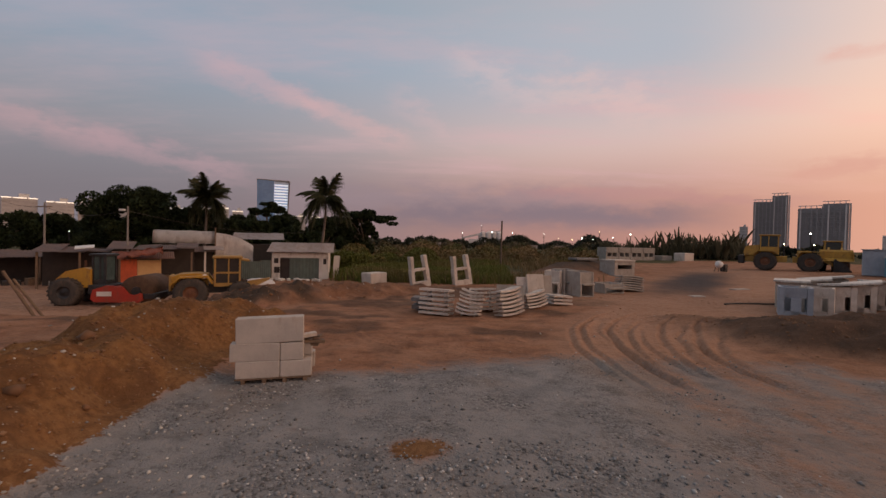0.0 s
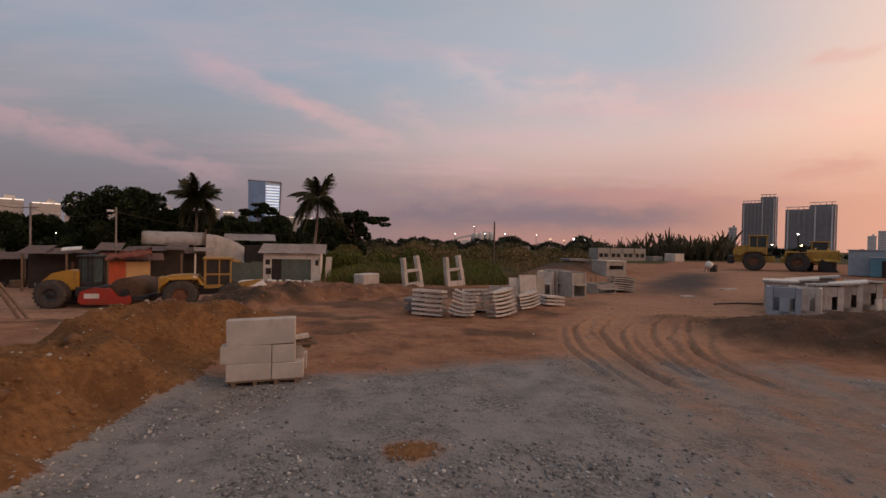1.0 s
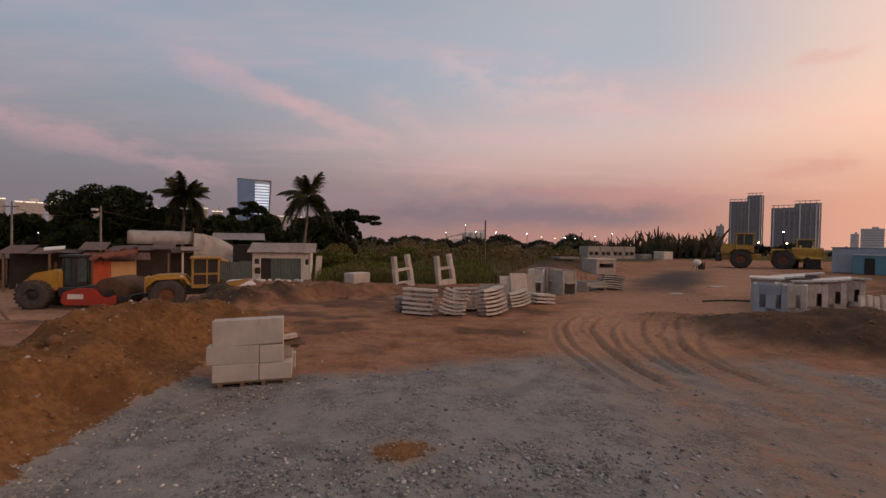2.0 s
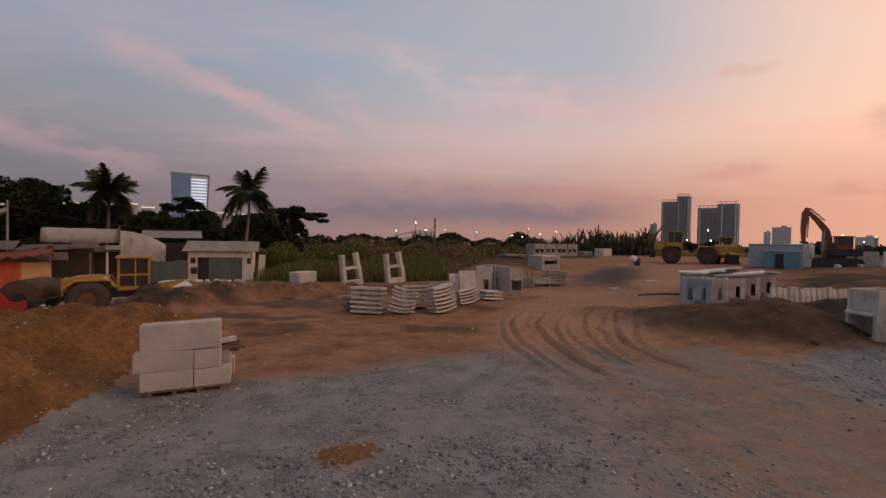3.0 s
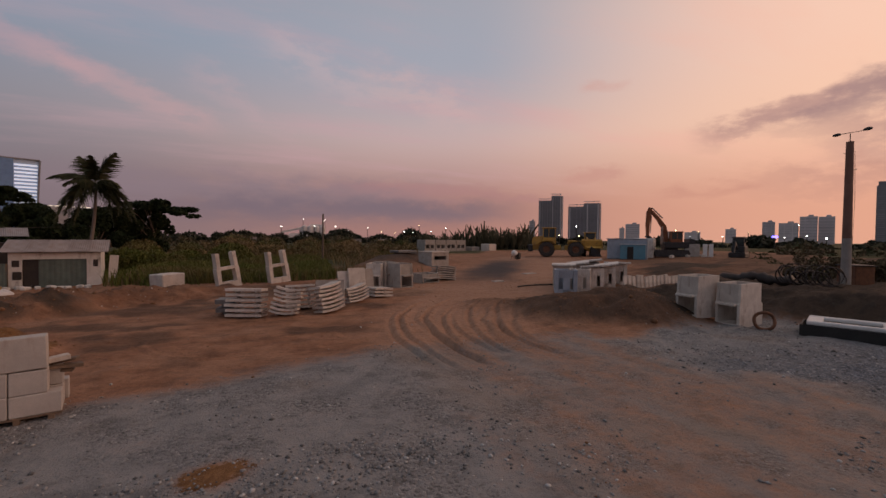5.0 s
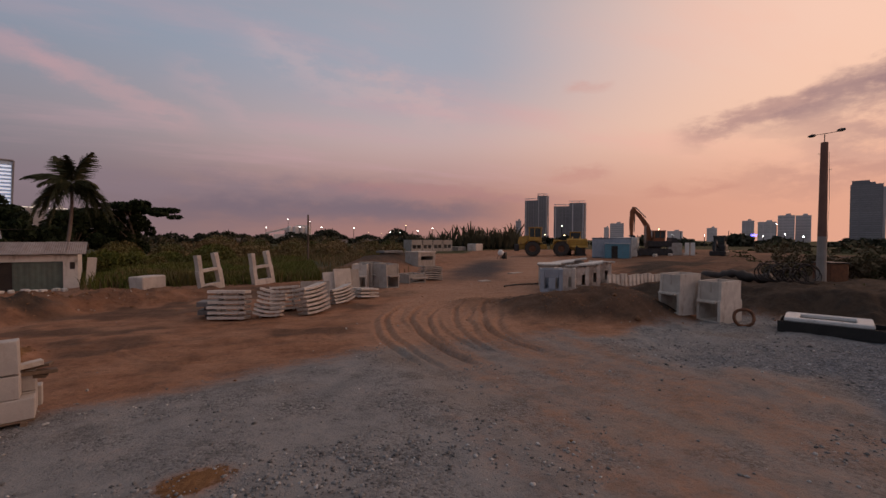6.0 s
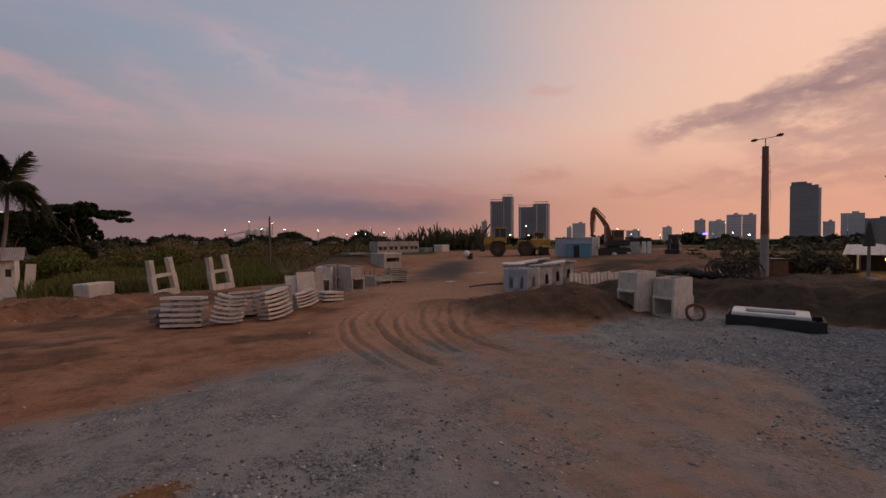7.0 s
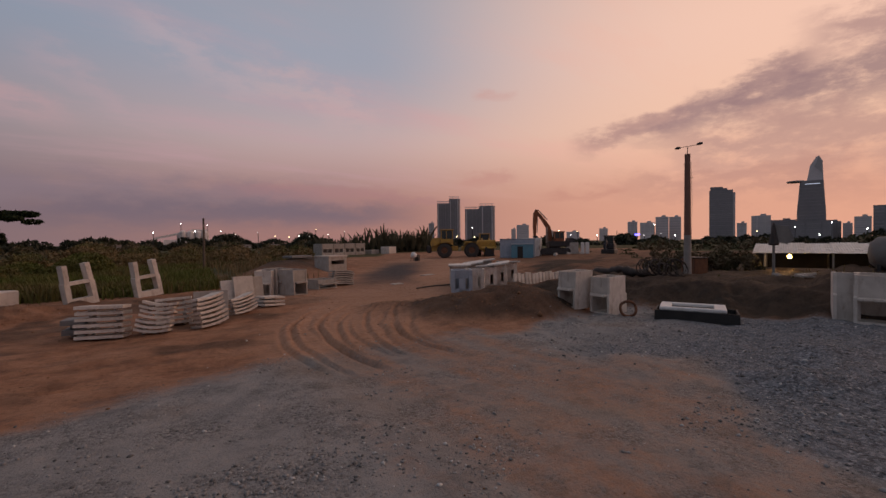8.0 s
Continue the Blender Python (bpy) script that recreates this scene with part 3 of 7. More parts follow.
# relief
Z = land(XW, YW)
lumps = 0.10 * soft_noise(X, Y, 2.8) + 0.05 * soft_noise(X + 31, Y, 1.1) + 0.028 * soft_noise(X, Y + 17, 0.42) + 0.016 * soft_noise(X + 5, Y + 9, 0.2)
loose = np.clip(left_bank * 1.5 + yard_bank * 1.4 + dark_heap * 0.55 + right_bank * 0.9, 0, 1.5)
bare = (1 - pad) * (1 - spread) * (1 - 0.75 * soil_road)
Z = Z + near * lumps * (0.5 + 0.45 * bare + 1.5 * loose * (1 - pad))
Z = Z + near * bare * (0.06 * np.abs(soft_noise(X + 12, Y, 0.75)) + 0.05 * soft_noise(X * 0.5, Y + 8, 0.45) + 0.10 * np.clip(soft_noise(X, Y + 60, 1.6) - 0.2, 0, 1))
Z = Z + near * loose * (0.36 * soft_noise(X + 3, Y, 0.9) + 0.26 * np.abs(soft_noise(X, Y + 40, 0.55)) + 0.12 * np.abs(soft_noise(X + 21, Y, 0.27)) + 0.06 * soft_noise(X + 77, Y, 0.16))
Z = Z + 0.12 * pad * near
rut = np.zeros_like(X)
wander = 0.30 * soft_noise(run, run * 0 + 3.0, 3.0) + 0.07 * soft_noise(X, Y, 0.5)
# grooves: offset, depth, half width, first and last metre, drift across the others
for i, (off, deep, wide, begin, end, drift) in enumerate(((-2.0, 0.07, 0.09, 7.0, 12.5, 0.25), (-1.55, 0.12, 0.09, 6.4, 15.5, 0.1), (-0.95, 0.05, 0.07, 8.0, 13.0, -0.3), (-0.6, 0.13, 0.10, 6.6, 16.5, 0.0),
                                                          (-0.05, 0.08, 0.08, 7.5, 15.0, 0.35), (0.4, 0.05, 0.08, 6.8, 12.0, -0.2), (0.95, 0.10, 0.09, 7.0, 17.5, 0.1), (1.5, 0.06, 0.10, 8.2, 14.0, 0.3), (2.05, 0.12, 0.10, 6.6, 18.0, -0.1), (2.6, 0.06, 0.12, 7.0, 16.0, 0.2))):
    u = (side - off * (0.72 + 0.28 * sstep(7, 13, run)) - wander * (1 + 0.3 * off) - drift * (run - 11) / 6 - 0.12 * soft_noise(run + 17 * i, run * 0 + i, 1.7)) / (0.78 * wide)
    live = sstep(begin - 0.6, begin + 0.6, run) * (1 - sstep(end - 1.5, end + 1.5, run)) * (0.35 + 1.0 * (soft_noise(run * 1.0 + 31 * i, run * 0 + 7.0, 1.9) + 0.5))
    rut += live * (-deep * np.exp(-u * u) + 0.5 * deep * np.exp(-((u - 2.0) / 1.1) ** 2) + 0.2 * deep * np.exp(-((u + 2.0) / 1.0) ** 2))
faint = 0.06 * np.sin(side * 5.2 + 2.2 * soft_noise(X, Y, 1.3)) * soft_noise(side * 2.0, run * 0.25, 0.6)
strength = 1 - sstep(16, 22, run)
Z = Z + rut * strength * (1 - 0.9 * dark_heap) + 0.5 * faint * soil_road * sstep(0.5, 3, run) * (1 - sstep(22, 34, run))
# one old wheel arc in the soil beside the pallet
arc_d = np.abs(np.hypot(X + 0.4, Y - 13.2) - 2.1) - 0.14
Z = Z - 0.045 * np.exp(-(arc_d / 0.07) ** 2) * sstep(13.6, 12.4, Y) * sstep(-0.6, 0.2, -X - 0.4)
ridge_line = sstep(9.0, 11.0, X) * sstep(3.6 + 0.10 * (X - 9), 2.2 + 0.14 * (X - 9), Y) * sstep(-4, -1, Y)
Z = Z + 0.40 * ridge_line * near * (0.55 + 0.9 * soft_noise(X, Y, 1.3) + 0.5 * np.abs(soft_noise(X * 0.45, Y + 3, 0.6))) + near * spread * (0.10 * soft_noise(X, Y, 0.7) + 0.05 * soft_noise(X + 4, Y, 0.25))
Z = Z + 0.7 * sstep(25, 34, DIST) * (1 - sstep(70, 110, DIST)) * sstep(44, 52, AZ) * soft_noise(X, Y, 4.5)
Z = np.where(DIST > 70, Z * (1 - sstep(90, 400, DIST)) - 0.4 * sstep(100, 500, DIST), Z)
turf = sstep(27.8, 29.6, Y - 0.45 * np.clip(X - 3, 0, 9) + 1.4 * soft_noise(X, Y, 3.0)) * sstep(11.5, 8.0, X - 0.24 * (Y - 27))
turf = np.maximum(turf, sstep(52, 66, DIST + 8 * soft_noise(X, Y, 9.0)) * sstep(70, 78, DIST + 0.6 * (AZ < 20) * 20))
turf = np.maximum(turf, 0.3 * right_bank * sstep(20.5, 24, X))
turf = np.maximum(turf, sstep(95, 130, DIST)) * (1 - 0.9 * soil_road * (DIST < 60))
yard = sstep(-6, -8, X) * sstep(14, 17, Y) * (1 - sstep(33, 37, Y))
turf = turf * (1 - np.clip(2 * hump(X, Y, MUD_HEAP, 1.0, 4.4), 0, 1))
turf = turf * (1 - yard) * (1 - sstep(27, 31, AZ) * (1 - sstep(62, 68, AZ)) * (1 - sstep(85, 110, DIST)))
turf = turf * (1 - sstep(-7, -9, X) * (1 - sstep(37, 40, Y)))
damp_u = (X - 20.3) * 0.61 + (Y - 33.8) * 0.79 + 2 * soft_noise(X, Y, 1.5)
damp_v = (X - 20.3) * 0.79 - (Y - 33.8) * 0.61 + 1.2 * soft_noise(X, Y, 2.0)
damp = np.exp(-(damp_v / 2.4) ** 4 - (damp_u / 11.0) ** 4)
# trodden moist soil between the pad and the slabs
moist = sstep(0.02, 0.26, soft_noise(X * 0.55, Y + 2, 1.5) + 0.6 * soft_noise(X * 0.7 + 40, Y, 0.6)) * bare * sstep(9.5, 12, Y) * (1 - sstep(26, 29, Y)) * (1 - soil_road)
rough_soil = (0.62 + 0.5 * soft_noise(X, Y, 3.0)) * sstep(45.5, 49, AZ + 3 * soft_noise(X, Y, 5.0)) * sstep(20, 25, DIST) * (1 - sstep(75, 100, DIST))
ny, nx = X.shape
index = np.arange(nx * ny).reshape(ny, nx)
quads = np.stack([index[:-1, :-1], index[:-1, 1:], index[1:, 1:], index[1:, :-1]], -1).reshape(-1, 4)
ground = raw_mesh("ground", np.stack([X, Y, Z], -1).reshape(-1, 3), quads, EARTH)
ground.data.polygons.foreach_set("use_smooth", np.ones(len(quads), bool))
tagged(ground, "red soil and grey crushed stone of a building site with wheel ruts", "ground", kind="structure")
for key, field in (("gravel", gravel), ("turf", turf), ("fresh", np.clip(sstep(0.0, 0.25, left_bank) + clay_patch, 0, 1)),
                   ("dark", np.clip(0.80 * heap_soil + right_bank + 0.85 * rough_soil + 0.6 * yard_bank + 0.62 * moist + 1.3 * hump(X, Y, MUD_HEAP, 1.0, 4.2), 0, 1)), ("asphalt", 0.95 * damp), ("dust", np.clip(0.32 * worn + 0.08 * pad + 0.85 * yard * sstep(-12.5, -15, X), 0, 1) + 0.8 * (1 - worn) * np.maximum(soil_road * sstep(5.5, 8.5, run), sstep(6.0, 3.4, np.abs(side + 0.6)) * sstep(15, 20, run)) * (1 - heap_soil) * (1 - 0.8 * damp)), ("new_stone", spread * sstep(8.5, 4.5, Y) * (1 - worn))):
    ground.data.attributes.new(key, "FLOAT", "POINT").data.foreach_set("value", field.astype(np.float32).ravel())


def surface(x, y):
    """The built ground's height under points."""
    i = np.clip(np.searchsorted(gx, x) - 1, 0, nx - 2)
    j = np.clip(np.searchsorted(gy, y) - 1, 0, ny - 2)
    a, b = (x - gx[i]) / (gx[i + 1] - gx[i]), (y - gy[j]) / (gy[j + 1] - gy[j])
    return (Z[j, i] * (1 - a) + Z[j, i + 1] * a) * (1 - b) + (Z[j + 1, i] * (1 - a) + Z[j + 1, i + 1] * a) * b


def field_at(field, x, y):
    return field[np.clip(np.searchsorted(gy, y), 0, ny - 1), np.clip(np.searchsorted(gx, x), 0, nx - 1)]


def ground_z(x, y):
    return float(surface(np.array(x, float), np.array(y, float)))


def scatter(name, count, where, sizes, mat, label, category, flatness=0.65):
    """Loose stones or clods, too many to count: where(x, y) gives how likely one lies there."""
    x, y = RNG.uniform(-11, 19, count * 6), RNG.uniform(0.6, 24, count * 6)
    keep = RNG.random(count * 6) < where(x, y)
    x, y = x[keep][:count], y[keep][:count]
    m = len(x)
    base = np.array([(1, 0, 0), (-1, 0, 0), (0, 1, 0), (0, -1, 0), (0, 0, 1), (0, 0, -1), (0.6, 0.6, 0.5), (-0.6, 0.5, 0.6)])
    tri = np.array([(0, 6, 4), (6, 2, 4), (2, 7, 4), (7, 1, 4), (1, 3, 4), (3, 0, 4), (0, 2, 6), (2, 1, 7), (2, 0, 5), (1, 2, 5), (3, 1, 5), (0, 3, 5)])
    size = sizes[0] * (sizes[1] / sizes[0]) ** (RNG.random(m) ** 2.2)
    spin = RNG.uniform(0, math.tau, m)
    v = base[None] * (0.65 + 0.7 * RNG.random((m, 8, 3))) * size[:, None, None] * np.array([1, 0.8, flatness])
    c, s = np.cos(spin)[:, None], np.sin(spin)[:, None]
    v = np.stack([v[..., 0] * c - v[..., 1] * s, v[..., 0] * s + v[..., 1] * c, v[..., 2]], -1)
    v += np.stack([x, y, surface(x, y) + size * 0.18], -1)[:, None]
    faces = (tri[None] + (np.arange(m) * 8)[:, None, None]).reshape(-1, 3)
    ob = raw_mesh(name, v.reshape(-1, 3), faces, mat)
    return tagged(ob, label, category, kind="stuff")


def chips(name, a, b, c):
    """Stones, each of its own shade."""
    m = bpy.data.materials.new(name)
    m.use_nodes = True
    q = Nodes(m.node_tree)
    island = q.add("ShaderNodeNewGeometry").outputs["Random Per Island"]
    tint = q.mix(q.ramp(island, 0.0, 0.6), a, b)
    tint = q.mix(q.ramp(island, 0.8, 1.0), tint, c)
    body = m.node_tree.nodes["Principled BSDF"]
    q.put(body.inputs["Base Color"], tint)
    body.inputs["Roughness"].default_value = 0.9
    return m


STONE_CHIPS = chips("crushed_stone", (0.10, 0.10, 0.10), (0.26, 0.26, 0.26), (0.52, 0.51, 0.50))
PALE_CHIPS = chips("pale_crushed_stone", (0.20, 0.19, 0.175), (0.36, 0.34, 0.31), (0.58, 0.55, 0.51))
CLODS = chips("soil_clods", (0.14, 0.070, 0.034), (0.20, 0.100, 0.048), (0.25, 0.145, 0.08))
scatter("crushed_stone", 34000, lambda x, y: field_at(gravel, x, y) * (1.15 - sstep(4, 15, np.hypot(x, y))) * (0.03 + 1.6 * np.clip(soft_noise(x, y, 1.0) + soft_noise(x, y + 50, 2.9) + 0.02, 0, 1)),
        (0.012, 0.042), STONE_CHIPS, "loose grey crushed stone strewn over the yard", "gravel")
scatter("crushed_stone", 16000, lambda x, y: field_at(spread, x, y) * (1.2 - sstep(5, 15, np.hypot(x, y))) * np.clip(soft_noise(x, y, 1.1) + 0.45, 0, 1),
        (0.015, 0.060), STONE_CHIPS, "newly tipped blue-grey crushed stone", "gravel")
scatter("crushed_stone", 15000, lambda x, y: field_at(pad, x, y) * sstep(-2.0, -4.4, x - 0.12 * (y - 5)) * (1 - field_at(left_bank, x, y)) * np.clip(soft_noise(x, y, 0.8) + 0.6, 0, 1),
        (0.012, 0.040), PALE_CHIPS, "pale coarse crushed stone along the foot of the soil bank", "gravel")
scatter("soil_lump", 60, lambda x, y: np.clip(field_at(left_bank, x, y) * 1.2 + field_at(yard_bank, x, y) + 0.3 * field_at(dark_heap, x, y), 0, 1) * (1 - field_at(gravel, x, y)),
        (0.06, 0.17), CLODS, "hard lumps of red soil on the banks", "soil", 0.8)
scatter("stray_stone", 380, lambda x, y: np.clip(field_at(left_bank, x, y) * 0.9 + field_at(yard_bank, x, y) + 0.05, 0, 1) * (1 - field_at(gravel, x, y)),
        (0.02, 0.055), PALE_CHIPS, "pale stray stones in the soil banks", "stone", 0.7)
scatter("soil_clod_litter", 8000, lambda x, y: np.clip(field_at(left_bank, x, y) * 1.2 + field_at(yard_bank, x, y) * 0.8 + field_at(dark_heap, x, y) * 0.5 + 0.10 * np.clip(soft_noise(x, y, 1.2) + 0.1, 0, 1), 0, 1) * (1 - field_at(gravel, x, y)),
        (0.012, 0.055), CLODS, "clods of red soil and small stones on the banks", "soil")

# ---- precast concrete in the yard ----
def slab_mesh(w, d, h, lip, arc=0.0):
    """A cover slab with a thick rim and two ribs under it."""
    bm = B()
    xs = [w * (i / 6 - 0.5) for i in range(7)]
    curve = lambda x: arc * (2 * x / w) ** 2
    prism(bm, [(x, lip + curve(x)) for x in xs] + [(x, lip + h + curve(x)) for x in xs[::-1]], -d / 2, d / 2)
    for s in (-1, 1):
        box(bm, w * 0.09, d * 0.40, lip, (s * w * 0.28, 0.2 * d, 0))
    return bm


def slab_pile(x, y, turn, count, w, d, step, label, group, lean=(0.0, 0.0), drift=0.0, mat=CONCRETE, sag=0.0, seed=1, arc=0.0):
    """Slabs on top of one another, each a thing; a pile that leans and drifts."""
    rnd = random.Random(seed)
    first = None
    base = ground_z(x, y) - 0.02
    for i in range(count):
        m = pose(x, y, base, lean[0], lean[1], turn) @ pose(drift * i + rnd.uniform(-0.03, 0.03), rnd.uniform(-0.04, 0.04), i * step,
                                                          sag * math.sin(i * 1.3), rnd.uniform(-0.7, 0.7), rnd.uniform(-2, 2) * (1 + sag))
        if first is None:
            first = part("concrete_slab", slab_mesh(w, d, step * 0.52, step * 0.46, arc), mat)
            first.matrix_basis = m
            tagged(first, label, "concrete slab", group)
        else:
            copy_thing(first, m)


slab_pile(-0.20, 16.55, -20, 6, 1.24, 0.62, 0.178, "grey precast cover slab in a straight pile on bare soil", "slabs in the straight pile", lean=(-5, 0), mat=PALE_CONCRETE, seed=1)
slab_pile(0.98, 16.15, -12, 7, 0.92, 0.62, 0.142, "grey precast cover slab in a slumping curved pile", "slabs in the slumping pile", lean=(-9, 7), drift=0.022, sag=2.5, mat=PALE_CONCRETE, seed=2, arc=0.07)
slab_pile(1.75, 17.75, -8, 6, 1.08, 0.6, 0.165, "grey precast cover slab in a pile behind others", "slabs in the rear pile", lean=(-7, -3), mat=PALE_CONCRETE, seed=3)
slab_pile(2.70, 16.55, 28, 7, 1.0, 0.66, 0.15, "grey precast cover slab in a tilted pile by the track", "slabs in the tilted pile", lean=(-9, -9), sag=1.5, mat=PALE_CONCRETE, seed=4, arc=0.05)
slab_pile(4.15, 18.6, 24, 5, 1.05, 0.6, 0.14, "pale precast cover slab in a skewed pile", "slabs in the skewed pile", lean=(-9, -11), mat=PALE_CONCRETE, seed=5, arc=0.06)
slab_pile(5.45, 19.7, 15, 3, 0.95, 0.9, 0.16, "pale precast cover slab in a low pile", "slabs in the low pile", lean=(-2, 4), mat=PALE_CONCRETE, seed=6)
slab_pile(11.65, 26.3, 10, 7, 1.5, 0.8, 0.14, "grey precast cover slab in a pile beside the haul road", "slabs beside the haul road", lean=(-8, 5), sag=2, seed=7, arc=-0.06)
slab_pile(-0.75, 17.3, -10, 2, 0.8, 0.7, 0.30, "thick grey precast block behind a slab pile", "thick blocks", mat=DARK_CONCRETE, seed=8)


def lean_panel(x, y, turn, tip, w, h, t, mat, label):
    bm = box(B(), w, t, h, bevel=0.012)
    return single("precast_slab", bm, mat, label, "concrete panel", x, y, turn, "panels left standing", sink=0.03, tilt=(tip, 0))


lean_panel(2.9, 17.9, -6, -14, 1.15, 1.1, 0.10, CONCRETE, "grey concrete panel leaning behind slab piles")
lean_panel(4.35, 22.2, 10, -16, 0.75, 1.15, 0.10, PALE_CONCRETE, "pale concrete panel leaning among cast pieces")
lean_panel(4.95, 22.1, 14, -12, 0.95, 1.30, 0.10, PALE_CONCRETE, "pale concrete panel standing in a row of cast pieces")
lean_panel(5.60, 22.5, 18, -10, 0.70, 1.20, 0.10, CONCRETE, "grey concrete panel standing in a row of cast pieces")


def gully(name, w, d, h, x, y, turn, label, group, mat=PALE_CONCRETE, tilt=(0, 0)):
    """A cast inlet chamber: open below in front, with a ledge and a set-back plate above."""
    t = 0.09
    ob = thing(name, label, "inlet chamber", x, y, turn, group, sink=0.04, tilt=tilt)
    for s in (-1, 1):
        bm = B()
        f = -d / 2
        prism(bm, [(f, 0), (d / 2 + 0.08, 0), (d / 2 + 0.08, h * 0.53), (d / 2, h * 0.57), (d / 2, h), (f + 0.06, h * 0.985), (f + 0.04, h * 0.57), (f, h * 0.53)], -t / 2, t / 2)
        bmesh.ops.transform(bm, matrix=pose(s * (w - t) / 2, 0, 0, 0, 0, 90), verts=bm.verts)
        part("side_wall", bm, mat, ob)
    part("back_wall", box(B(), w - 2 * t, t, h, (0, d / 2 - t / 2, 0)), mat, ob)
    part("floor_slab", box(B(), w - 2 * t, d - t, 0.10, (0, -t / 2, 0)), mat, ob)
    part("ledge", box(B(), w - 2 * t, d * 0.70, 0.09, (0, -d * 0.30, h * 0.48), bevel=0.02), mat, ob)
    part("front_plate", box(B(), w - 2 * t, t, h * 0.50 - 0.10, (0, -d * 0.5 + 0.13, h * 0.48 + 0.09)), mat, ob)
    return ob


near_lot = "inlet chambers on the crushed stone"
gully("inlet_chamber", 0.84, 1.08, 1.48, 14.72, 10.42, -93, "pale cast concrete inlet chamber with a ledge over its opening", near_lot)
gully("inlet_chamber", 0.84, 1.08, 1.48, 15.40, 9.42, -92, "pale cast concrete inlet chamber with a ledge over its opening", near_lot)
gully("inlet_chamber", 0.62, 0.8, 1.5, 18.45, 3.12, 104, "pale cast concrete inlet chamber against the dark bank", near_lot)
gully("inlet_chamber", 0.92, 1.0, 1.52, 18.35, 2.42, -84, "pale cast concrete inlet chamber against the dark bank", near_lot)
rear_lot = "inlet chambers by the haul road"
gully("inlet_chamber", 0.95, 1.15, 1.42, 7.62, 23.3, 24, "grey cast concrete inlet chamber standing by the haul road", rear_lot, CONCRETE)
gully("inlet_chamber", 0.95, 1.15, 1.45, 7.05, 24.2, 20, "grey cast concrete inlet chamber standing by the haul road", rear_lot, CONCRETE)
gully("inlet_chamber", 0.85, 1.1, 1.42, 6.35, 23.9, -30, "pale cast concrete inlet chamber standing by the haul road", rear_lot)
gully("inlet_chamber", 1.35, 1.3, 0.62, 9.95, 25.4, 18, "grey cast concrete inlet chamber lying on its back", "lying chambers", CONCRETE)


def double_frame(x, y, turn, label):
    """An upright cast frame: a closed window below, two horns above."""
    ob = thing("precast_portal", label, "concrete frame", x, y, turn, "upright cast frames", sink=-0.06, tilt=(-3, -8))
    for s in (-1, 1):
        bm = prism(B(), [(s * 0.60, -0.1), (s * 0.42, -0.1), (s * 0.38, 0.96), (s * 0.34, 1.86), (s * 0.54, 1.88), (s * 0.56, 1.02), (s * 0.60, 1.0)], -0.28, 0.28)
        part("side_post", bm, PALE_CONCRETE, ob)
    part("cross_beam", box(B(), 0.80, 0.52, 0.16, (0, 0, 0.92)), PALE_CONCRETE, ob)
    part("foot_beam", box(B(), 0.86, 0.54, 0.34, (0, 0, -0.10)), PALE_CONCRETE, ob)
    return ob


double_frame(-1.35, 26.6, 24, "pale cast concrete frame with two horns before tall grass")
double_frame(1.35, 28.0, 20, "pale cast concrete frame with two horns before tall grass")

bm = box(B(), 1.25, 1.15, 0.78, bevel=0.05, taper=1.04)
single("concrete_block", bm, PALE_CONCRETE, "pale chunky concrete block with rounded edges beside tall grass", "concrete block", -4.35, 27.1, -52, tilt=(2, -2))

# pallet with kerb blocks
PALLET = pose(-3.72, 7.62, ground_z(-3.2, 7.9) - 0.03, 0, 0, 15.5)
pallet = thing("pallet", "low wooden pallet under a load of kerb blocks", "pallet", 0, 0)
pallet.matrix_basis = PALLET
for i in range(5):
    part("deck_board", box(B(), 1.34, 0.11, 0.025, (0.66, 0.06 + i * 0.165, 0.10), bevel=0.003), WOOD, pallet)
for i in range(4):
    part("runner", box(B(), 0.07, 0.80, 0.10, (0.13 + i * 0.36, 0.40, 0), bevel=0.005), WOOD, pallet)
first = None
for w, d, h, x, y, z, tip in ((0.76, 0.26, 0.31, 0.38, 0.15, 0.125, 0), (0.56, 0.26, 0.30, 1.05, 0.15, 0.125, 0), (0.86, 0.26, 0.33, 0.33, 0.16, 0.437, 0.4),
                              (0.41, 0.25, 0.33, 0.975, 0.16, 0.430, 0), (1.18, 0.25, 0.47, 0.59, 0.16, 0.770, -1.3),
                              (0.80, 0.26, 0.31, 0.42, 0.46, 0.125, 0), (0.50, 0.26, 0.31, 1.08, 0.46, 0.125, 0), (0.90, 0.26, 0.33, 0.50, 0.46, 0.440, 0), (0.36, 0.26, 0.30, 1.15, 0.47, 0.440, 0),
                              (1.0, 0.26, 0.36, 0.52, 0.47, 0.776, 0.5), (0.80, 0.22, 0.31, 0.44, 0.72, 0.125, 0), (0.52, 0.22, 0.31, 1.12, 0.72, 0.125, 0)):
    ob = part("kerb_block", box(B(), w, d, h, bevel=0.012), BLOCK)
    ob.matrix_basis = PALLET @ pose(x, y, z, 0, tip, 0)
    tagged(ob, "smooth beige concrete kerb block stacked on a pallet", "kerb block", "kerb blocks on the pallet")
